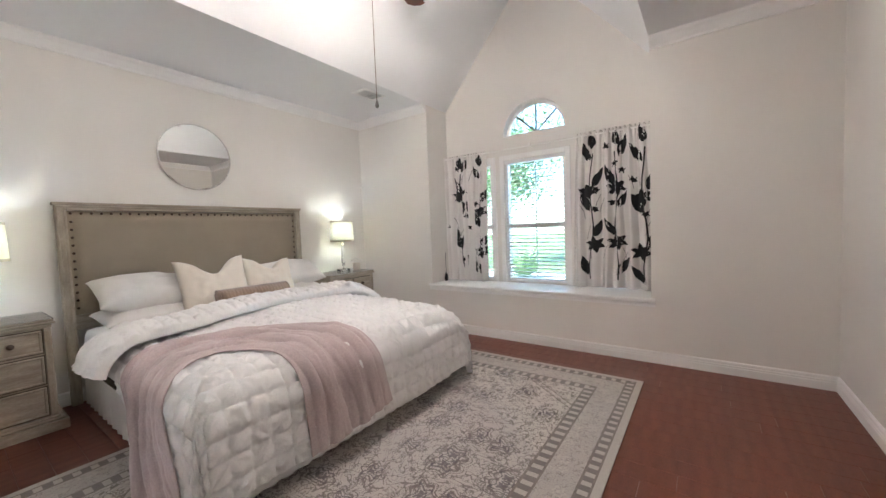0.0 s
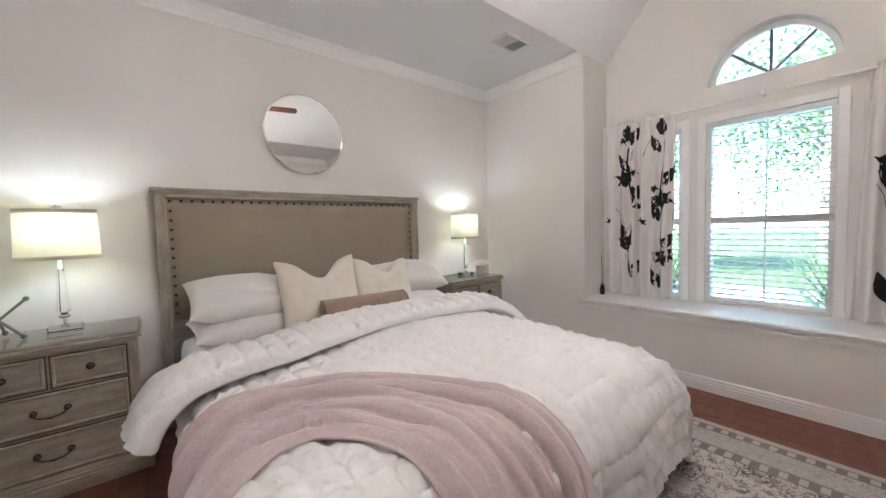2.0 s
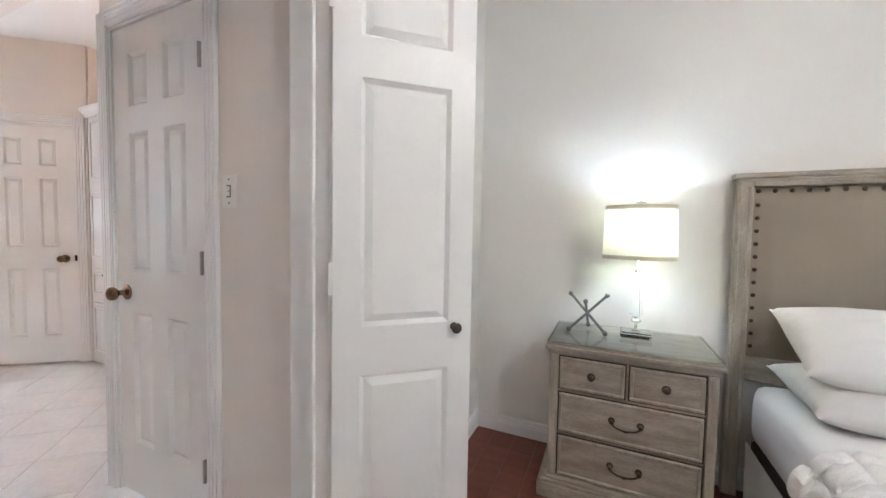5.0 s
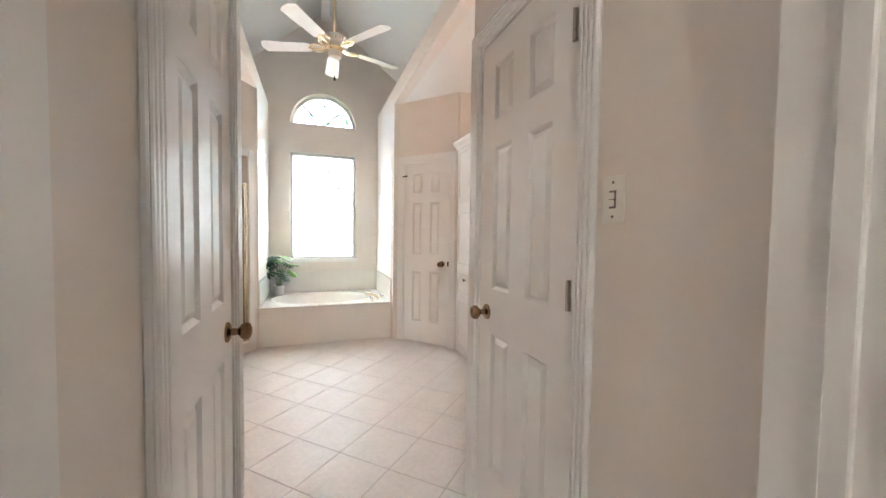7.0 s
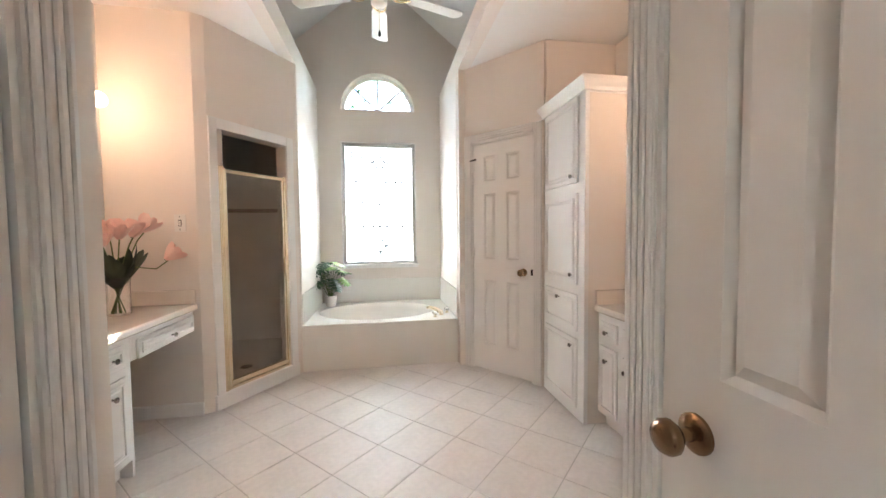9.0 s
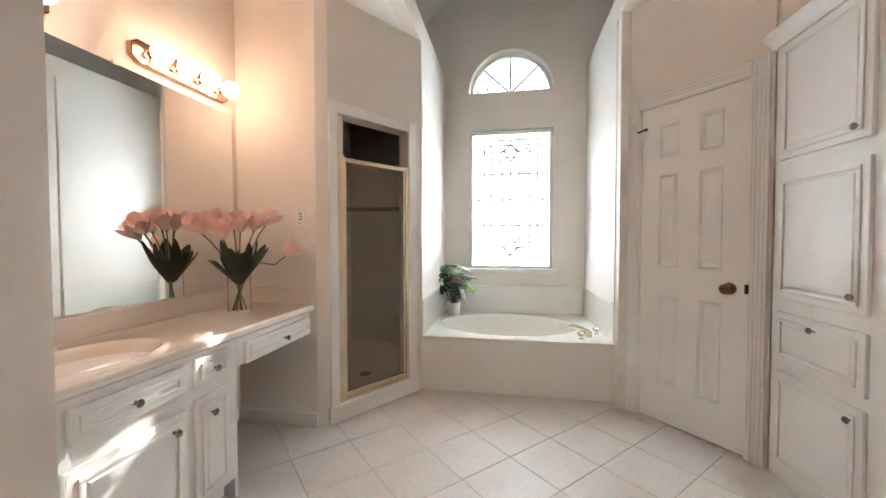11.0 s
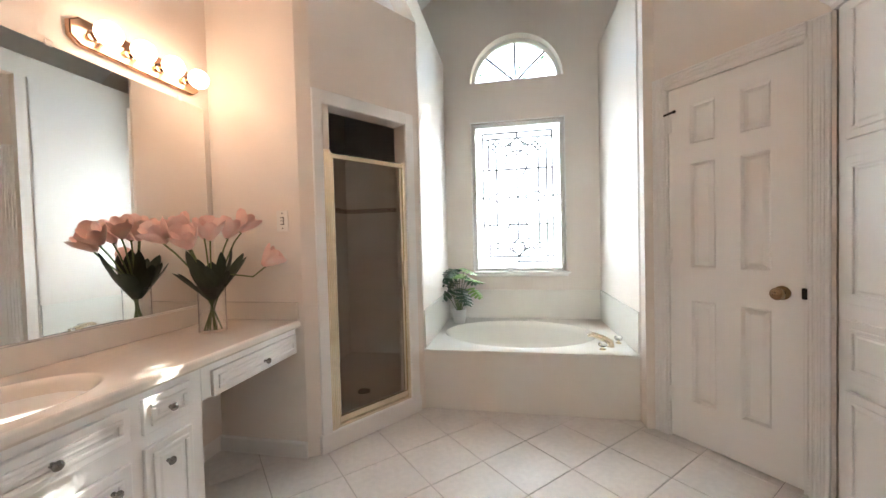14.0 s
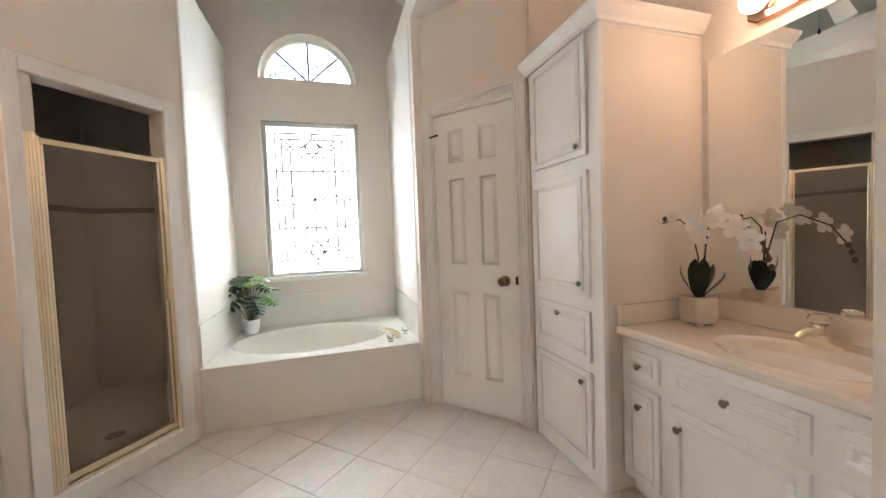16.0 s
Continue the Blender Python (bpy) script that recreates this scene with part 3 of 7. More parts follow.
def closed_door(name, origin, angle, s0, s1, h, hinge_left, label, hinge_paint=None):
    d = thing(name, pose(*origin, 0, 0, angle), label, "door", "", "structure")
    casing(d, s0 - 0.012, s1 + 0.012, h + 0.012, 0.075)
    part("jamb", B((s0 - 0.012, -0.004, 0), (s0, 0.11, h + 0.012)), TRIM, d)
    part("jamb", B((s1, -0.004, 0), (s1 + 0.012, 0.11, h + 0.012)), TRIM, d)
    part("jamb", B((s0, -0.004, h), (s1, 0.11, h + 0.012)), TRIM, d)
    door_leaf(d, s0 + 0.003, s1 - 0.003, 0.012, h - 0.003, 0.004, 0.035)
    k = s1 - 0.078 if hinge_left else s0 + 0.078
    round_knob(d, k, 0.915, 0.004, ANTIQUE)
    x = s0 + 0.002 if hinge_left else s1 - 0.012
    for z in (0.26, 1.07, 1.84):
        hinge(d, x, z, 0.002, hinge_paint)
    return d


door_a = closed_door("door_1", (0, HALL1, 0), 0, -2.33, -1.706, 2.05, False, "closed white six-panel hall closet door")
door_b = closed_door("door_2", (0, HALL0, 0), 180, 1.651, 2.275, 2.05, True, "closed white six-panel hall closet door")
door_c = closed_door("door_3", DR, DRA, 0.130, 0.722, 2.04, True, "closed white six-panel bath closet door", TRIM)
bm = bmesh.new()
box(bm, (0.716, -0.012, 0.895), (0.736, -0.002, 0.945), 0.002)
part("strike_plate", bm, BLACK, door_c, "dark latch plate")
bm = bmesh.new()
tube(bm, [(0.124, -0.03, 1.895), (0.179, -0.034, 1.9)], 0.006, 8)
ball(bm, (0.184, -0.034, 1.9), 0.009)
part("door_stop", bm, BLACK, door_c, "small black hinge stop")

# doorway between bedroom and hall, with a narrow leaf standing open
dw = thing("door_4", pose(WX, 0, 0, 0, 0, 90), "white doorway with a narrow panelled leaf standing open", "door", "", "structure")
Y0, Y1 = HALL0 + 0.07, HALL1 - 0.06
casing(dw, Y0 + 0.012, Y1 - 0.012, 2.045, 0.07)
part("jamb", B((Y0, -0.004, 0), (Y0 + 0.014, 0.145, 2.06)), TRIM, dw)
part("jamb", B((Y1 - 0.014, -0.004, 0), (Y1, 0.145, 2.06)), TRIM, dw)
part("jamb", B((Y0 + 0.014, -0.004, 2.046), (Y1 - 0.014, 0.145, 2.06)), TRIM, dw)
part("stop_bead", B((Y1 - 0.026, 0.045, 0), (Y1 - 0.014, 0.075, 2.046), 0.002), TRIM, dw)
part("stop_bead", B((Y0 + 0.014, 0.045, 0), (Y0 + 0.026, 0.075, 2.046), 0.002), TRIM, dw)
LEAF_M = pose(WX + 0.03, Y1 - 0.03, 0, 0, 0, 43)
leaf_holder = thing("door_5", LEAF_M, "narrow white three-panel door leaf standing ajar", "door", "", "structure")
door_leaf(leaf_holder, 0, 0.415, 0.012, 2.03, 0.0, 0.034, cols=1, rows=((0.12, 0.385), (0.455, 0.80), (0.855, 0.945)), stile=0.075)
bm = bmesh.new()
lathe(bm, [(0.012, 0), (0.012, -0.004), (0.006, -0.007), (0.006, -0.018), (0.014, -0.024), (0.016, -0.03), (0.012, -0.036), (0.0, -0.038)], 16, (0.358, 0, 0.915), "y")
part("door_knob", bm, BRONZE, leaf_holder, "small dark bronze knob", smooth=50)
for z in (0.26, 1.07, 1.84):
    bm = B((-0.012, -0.004, z - 0.045), (0.004, 0.0, z + 0.045), 0.001)
    part("hinge", bm, TRIM, leaf_holder, "painted white hinge")

# shower surround trim and stall
sh = thing("trim_shower_opening", pose(*DL, 0, 0, DLA), "white flat surround of the shower opening", "trim", "", "structure")
part("casing", B((0.0, -0.016, 0), (0.06, 0, 2.075), 0.003), TRIM, sh)
part("casing", B((0.66, -0.016, 0), (0.73, 0, 2.075), 0.003), TRIM, sh)
part("casing", B((0.06, -0.016, 2.0), (0.66, 0, 2.075), 0.003), TRIM, sh)
part("curb", B((-0.01, -0.018, 0), (0.745, 0.105, 0.112), 0.006), TRIM, sh, "white raised shower curb")
bm = bmesh.new()
box(bm, (-6.2, BS + 0.001, 0), (-4.605, BS + 0.012, 2.5))
box(bm, (-6.2, BS + 0.012, 0), (-6.19, TUB0 - 0.1, 2.5))
box(bm, (-4.617, BS + 0.012, 0), (-4.603, 1.22, 2.5))
box(bm, (-6.19, TUB0 - 0.112, 0), (-5.2, TUB0 - 0.1, 2.5))
structure("wall_shower_inside", bm, SHOWERTILE, "grey-beige shower wall panels")
plate("floor_shower", [(-6.19, BS + 0.012, 0), (-4.62, BS + 0.012, 0), (-4.62, 1.25, 0), (-5.24, TUB0 - 0.13, 0), (-6.19, TUB0 - 0.13, 0)], 0.05, SHOWERTILE, "grey-beige shower floor pan")
bm = bmesh.new()
box(bm, (-6.19, BS + 0.012, 1.50), (-4.617, BS + 0.016, 1.545))
box(bm, (-6.19, BS + 0.016, 1.50), (-6.186, TUB0 - 0.112, 1.545))
structure("trim_shower_band", bm, SHOWERBAND, "dark brown tile band in the shower")
drain = structure("trim_shower_drain", lathe(bmesh.new(), [(0.05, 0.05), (0.05, 0.054), (0.03, 0.056)], 20, (-5.25, 1.22, 0)), BRONZE, "dark round shower drain")

structure("wall_linen_side", B((-4.57, 3.745, 0), (-4.463, BN, BCH)), BATHWALL, "cream wall beside the linen cabinet")

# ---- windows ----
def sash_window(name, y0, y1, z0, z1, blinds, slat_from=0.0, label=""):
    """A double-hung window in the niche wall with a blind in front."""
    w = thing(name, Matrix.Translation((NX, 0, 0)), label, "window", "", "structure")
    fr = 0.035
    for a, b in (((0.02, y0, z0), (0.1, y0 + fr, z1)), ((0.02, y1 - fr, z0), (0.1, y1, z1)), ((0.02, y0 + fr, z0), (0.1, y1 - fr, z0 + fr)), ((0.02, y0 + fr, z1 - fr), (0.1, y1 - fr, z1))):
        part("window_frame", B(a, b, 0.004), TRIM, w)
    zm = z0 + 0.46 * (z1 - z0)
    part("meeting_rail", B((0.045, y0 + fr, zm - 0.022), (0.085, y1 - fr, zm + 0.022), 0.004), TRIM, w)
    yc = (y0 + y1) / 2
    part("pane", B((0.06, y0 + fr, z0 + fr), (0.064, y1 - fr, zm - 0.022)), PANE, w).visible_shadow = False
    part("pane", B((0.07, y0 + fr, zm + 0.022), (0.074, y1 - fr, z1 - fr)), PANE, w).visible_shadow = False
    part("glazing_bar", B((0.066, yc - 0.006, zm + 0.022), (0.076, yc + 0.006, z1 - fr)), TRIM, w)
    part("glazing_bar", B((0.056, yc - 0.006, z0 + fr), (0.066, yc + 0.006, zm - 0.022)), TRIM, w)
    part("casing", B((-0.014, y0 - 0.05, z0 - 0.012), (0, y0 + 0.004, z1 + 0.055), 0.003), TRIM, w)
    part("casing", B((-0.014, y1 - 0.004, z0 - 0.012), (0, y1 + 0.05, z1 + 0.055), 0.003), TRIM, w)
    part("casing", B((-0.014, y0 + 0.004, z1 - 0.004), (0, y1 - 0.004, z1 + 0.055), 0.003), TRIM, w)
    bl = thing("window_blind", Matrix.Translation((NX, 0, 0)), "white horizontal slat blind, lowered and open", "blind", "window blinds")
    part("head_rail", B((0.0, y0 + 0.008, z1 - 0.04), (0.045, y1 - 0.008, z1 - 0.006), 0.003), BLINDS, bl)
    n = int((z1 - z0 - 0.08) / 0.042)
    first = None
    for k in range(n):
        z = z1 - 0.062 - k * 0.042
        if first is None:
            bm = bmesh.new()
            prof = [(-0.0235, 0.0), (-0.012, 0.0025), (0, 0.0035), (0.012, 0.0025), (0.0235, 0.0)]
            top = [[bm.verts.new((x, y, h + t)) for x, h in prof] for y in (y0 + 0.01, y1 - 0.01) for t in (0.0, 0.0036)]
            for i in range(4):
                bm.faces.new((top[0][i], top[0][i + 1], top[2][i + 1], top[2][i]))
                bm.faces.new((top[1][i], top[1][i + 1], top[3][i + 1], top[3][i]))
            for i in (0, 4):
                bm.faces.new((top[0][i], top[1][i], top[3][i], top[2][i]))
            first = part("slat", bm, BLINDS, bl)
        else:
            o = new("slat", first.data)
            o.parent = bl
            first_ = o
        (first if k == 0 else o).matrix_local = Matrix.Translation((0.022, 0, z)) @ Matrix.Rotation(radians(-7), 4, "Y")
    part("bottom_rail", B((0.005, y0 + 0.01, z0 + 0.004), (0.04, y1 - 0.01, z0 + 0.02), 0.003), BLINDS, bl)
    for y in (y0 + 0.09, y1 - 0.09):
        part("cord", tube(bmesh.new(), [(-0.004, y, z1 - 0.04), (-0.004, y, z0 + 0.012)], 0.0012, 5), BLINDS, bl)
    return w


sash_window("window_1", *WINDOWS[1], WZ0, WZ1, True, label="white double-hung window between the curtains")
sash_window("window_2", *WINDOWS[0], WZ0, WZ1, True, label="white double-hung window behind a curtain")
sash_window("window_3", *WINDOWS[2], WZ0, WZ1, True, label="white double-hung window behind a curtain")


def fan_window(name, m, r, label, depth):
    """A half-round window in local x, z with two slanting bars and one upright."""
    w = thing(name, m, label, "window", "", "structure")
    ring = bmesh.new()
    a0 = [(r * math.cos(math.pi * i / 32), r * math.sin(math.pi * i / 32)) for i in range(33)]
    sect = [(1.0, 0.0), (1.0, 0.04), (1 - 0.035 / r, 0.04), (1 - 0.035 / r, 0.0)]
    rows = [[ring.verts.new((x * k, depth + y, z * k)) for k, y in sect] for x, z in a0]
    for p, q in zip(rows, rows[1:]):
        for i in range(4):
            ring.faces.new((p[i], p[(i + 1) % 4], q[(i + 1) % 4], q[i]))
    part("window_frame", ring, TRIM, w, smooth=40)
    part("window_frame", B((-r, depth, 0), (r, depth + 0.04, 0.03), 0.004), TRIM, w)
    for k in (45, 90, 135):
        d = Vector((math.cos(radians(k)), 0, math.sin(radians(k))))
        part("glazing_bar", tube(bmesh.new(), [Vector((0, depth + 0.02, 0.02)), d * (r - 0.02) + Vector((0, depth + 0.02, 0))], 0.011, 6), PEWTER, w)
    g = slab(arch(0, 0, r - 0.01), [], 0.004)
    bmesh.ops.translate(g, vec=(0, depth + 0.022, 0), verts=g.verts)
    part("pane", g, PANE, w).visible_shadow = False
    return w


fan_window("window_4", pose(NX, ARCH_Y, ARCH_Z, 0, 0, -90), ARCH_R - 0.002, "half-round white window above the curtains", 0.08)
fan_window("window_5", pose(BX0, BARCH[0], BARCH[1], 0, 0, 90), BARCH[2] - 0.002, "half-round white window above the tub", 0.09)

# leaded window over the tub
lw = thing("window_6", pose(BX0, (BW[0] + BW[1]) / 2, BW[2], 0, 0, 90), "bright leaded glass window with a floral pattern", "window", "", "structure")
WW, WH = BW[1] - BW[0], BW[3] - BW[2]
hw = WW / 2
for a, b in (((-hw, 0.03, 0), (-hw + 0.035, 0.09, WH)), ((hw - 0.035, 0.03, 0), (hw, 0.09, WH)), ((-hw + 0.035, 0.03, 0), (hw - 0.035, 0.09, 0.03)), ((-hw + 0.035, 0.03, WH - 0.04), (hw - 0.035, 0.09, WH))):
    part("window_frame", B(a, b, 0.004), TRIM, lw)
part("pane", B((-hw + 0.035, 0.06, 0.03), (hw - 0.035, 0.064, WH - 0.04)), MILKY, lw)
part("window_sill", B((-hw - 0.04, -0.03, -0.022), (hw + 0.04, 0.03, -0.002), 0.005), TRIM, lw)
part("window_apron", B((-hw - 0.02, -0.012, -0.05), (hw + 0.02, 0.0, -0.022), 0.003), TRIM, lw)
part("casing", B((-hw - 0.012, -0.006, -0.002), (-hw, 0.03, WH + 0.012), 0.002), TRIM, lw)
part("casing", B((hw, -0.006, -0.002), (hw + 0.012, 0.03, WH + 0.012), 0.002), TRIM, lw)
part("casing", B((-hw, -0.006, WH), (hw, 0.03, WH + 0.012), 0.002), TRIM, lw)
lead = bmesh.new()


def came(pts, r=0.0098):
    tube(lead, [(x, 0.056, z) for x, z in pts], r, 5)


def vesica(cx, cz, l, w, up):
    pts = []
    for sgn in (1, -1):
        for i in range(9):
            t = i / 8 if sgn == 1 else 1 - i / 8
            a, b = (t - 0.5) * 2 * l, sgn * w * math.sin(math.pi * t)
            pts.append((cx + (b if up else a), cz + (a if up else b)))
    return pts


gx, gz0, gz1 = hw - 0.10, 0.085, WH - 0.095
cz = WH / 2
for z in (gz0, gz0 + 0.055, gz1, gz1 - 0.055):
    came([(-gx, z), (gx, z)])
for x in (-gx, gx, -gx + 0.055, gx - 0.055):
    came([(x, gz0 if abs(x) == gx else gz0 + 0.055), (x, gz1 if abs(x) == gx else gz1 - 0.055)])
FINE = 0.0088
for s in (-1, 1):
    came([(s * (gx - 0.13), gz0 + 0.17), (s * (gx - 0.13), gz1 - 0.17)])
    came([(-gx, cz + s * 0.27), (gx, cz + s * 0.27)])
    came([(s * (gx - 0.02), cz), (s * (hw - 0.04), cz)])
    came(vesica(s * 0.165, cz, 0.095, 0.045, False), FINE)
    zc = cz + s * 0.49
    came(vesica(0, zc, 0.085, 0.06, True), FINE)
    came([(0.115 * math.cos(k), cz + s * (0.35 + 0.10 * math.sin(k))) for k in (math.pi * i / 14 for i in range(15))], FINE)
    came([(0, cz + s * 0.575), (0, cz + s * (gz1 - cz))])
    came([(0, cz + s * 0.405), (0, cz + s * 0.07)], FINE)
    for t in (-1, 1):
        came([(t * 0.115, cz + s * 0.35), (t * 0.085, cz + s * 0.27), (t * 0.05, cz + s * 0.20)], FINE)
        came([(t * 0.045, cz + s * 0.535), (t * 0.10, cz + s * 0.50), (t * 0.115, cz + s * 0.44), (t * 0.10, cz + s * 0.40)], FINE)
        dx, dz = t * (gx - 0.13), cz + s * 0.50
        q = 0.06
        came([(dx - q, dz), (dx, dz + q), (dx + q, dz), (dx, dz - q), (dx - q, dz)], FINE)
        came([(dx - q / 2, dz + q / 2), (dx + q / 2, dz - q / 2)], FINE)
        came([(dx - q / 2, dz - q / 2), (dx + q / 2, dz + q / 2)], FINE)
        came([(dx - t * q, dz), (t * 0.05, dz)], FINE)
for k in range(8):
    a = math.pi * k / 4
    b = math.pi * (k + 1) / 4
    came([(0, cz), (0.05 * math.cos(a), cz + 0.05 * math.sin(a)), (0.068 * math.cos((a + b) / 2), cz + 0.068 * math.sin((a + b) / 2)), (0.05 * math.cos(b), cz + 0.05 * math.sin(b))], 0.006)
part("leading", lead, LEADING, lw, "dark lead came lines")

# ---- outside ----
structure("ground", B((-70, -70, -0.5), (70, 70, -0.35)), GRASS, "sunlit green lawn around the house")
structure("pavement_drive", B((4.6, -14, -0.35), (11.0, 18, -0.33)), CONCRETE, "pale concrete drive beyond the lawn")


def tree(at, h, r, seed, label, low=0.22, leaves=2200, spread=0.11):
    rnd = random.Random(seed)
    t = thing("tree", Matrix.Translation(at), label, "tree", "garden trees")
    bm = bmesh.new()
    tube(bm, [(0, 0, 0), (0.05, 0.02, h * 0.3), (0.02, -0.05, h * 0.62)], [0.16, 0.12, 0.06], 9)
    ends = []
    for k in range(9):
        a = rnd.uniform(0, 6.28)
        z = h * rnd.uniform(low, low + 0.33 * (1 - low))
        e = Vector((math.cos(a) * r * rnd.uniform(0.4, 0.8), math.sin(a) * r * rnd.uniform(0.4, 0.8), z + h * rnd.uniform(0.12, 0.32) * (1 - low) * 1.25))
        tube(bm, [(0.02, 0, z), (e.x * 0.5, e.y * 0.5, z + (e.z - z) * 0.65), e], [0.05, 0.035, 0.012], 6)
        ends.append(e)
    part("trunk", bm, BARK, t)
    verts, faces = [], []
    for k in range(leaves):
        c = rnd.choice(ends) + Vector((rnd.gauss(0, r * 0.3), rnd.gauss(0, r * 0.3), rnd.gauss(0, h * spread)))
        s = rnd.uniform(0.045, 0.10)
        u = Vector((rnd.uniform(-1, 1), rnd.uniform(-1, 1), rnd.uniform(-1, 1))).normalized()
        w = u.cross(Vector((rnd.uniform(-1, 1), rnd.uniform(-1, 1), rnd.uniform(-1, 1)))).normalized()
        i = len(verts)
        verts += [c - u * s, c + w * s * 0.5 + u * 0.1 * s, c + u * s, c - w * s * 0.5 + u * 0.1 * s]
        faces.append((i, i + 1, i + 2, i + 3))
    me = bpy.data.meshes.new("crown")
    me.from_pydata([tuple(v) for v in verts], [], faces)
    me.materials.append(FOLIAGE)
    c = new("crown", me)
    c.parent = t
    return t


tree((13.5, 2.35, -0.35), 7.5, 3.0, 3, "leafy green tree beyond the window", 0.3, 11000)
tree((15.0, -1.6, -0.35), 8.0, 3.2, 4, "leafy green tree beyond the window", 0.3, 11000)
tree((12.0, 7.6, -0.35), 7.0, 2.8, 5, "leafy green tree beyond the window", 0.3, 11000)
tree((-13.0, 0.6, -0.35), 8.4, 2.6, 6, "leafy green tree beyond the bath window", 0.22, 3000)
tree((-16.0, 3.0, -0.35), 9.0, 2.6, 7, "leafy green tree beyond the bath window", 0.22, 3000)
# added tree whose high crown breaks up sun through the arched bath window
tree((-9.5, 3.9, -0.35), 7.4, 0.85, 9, "slender high-crowned tree added to dapple the bath sun", 0.58, 1500, 0.07)


def bush(at, r, seed):
    rnd = random.Random(seed)
    t = thing("bush", Matrix.Translation(at), "spiky green bush on the lawn", "bush", "garden bushes")
    bm = bmesh.new()
    for k in range(130):
        a, e = rnd.uniform(0, 6.28), rnd.uniform(0.15, 1.3)
        d = Vector((math.cos(a) * math.cos(e), math.sin(a) * math.cos(e), math.sin(e)))
        s = d.cross(Vector((0, 0, 1))).normalized() * 0.025
        p = [d * r * f + Vector((0, 0, -0.25 * r * f * f * math.cos(e))) for f in (0.05, 0.5, rnd.uniform(0.8, 1.1))]
        v = [bm.verts.new(q) for q in (p[0] - s, p[0] + s, p[1] + s, p[1] - s, p[2])]
        bm.faces.new(v[:4])
        bm.faces.new((v[3], v[2], v[4]))
    part("leaves", bm, FOLIAGE, t)


bush((7.4, 1.7, -0.33), 1.7, 11)
bush((9.5, 4.6, -0.33), 1.3, 12)

# ---- bedroom things ----
# set out from a corner of the bedroom grid, then moved to it together
GRID = Vector((0.072, 0.049, 0))
BNY, BNX, BN0, BN1 = NY - GRID.y, NX - GRID.x, NICHE0 - GRID.y, NICHE1 - GRID.y
earlier = set(scene.objects)
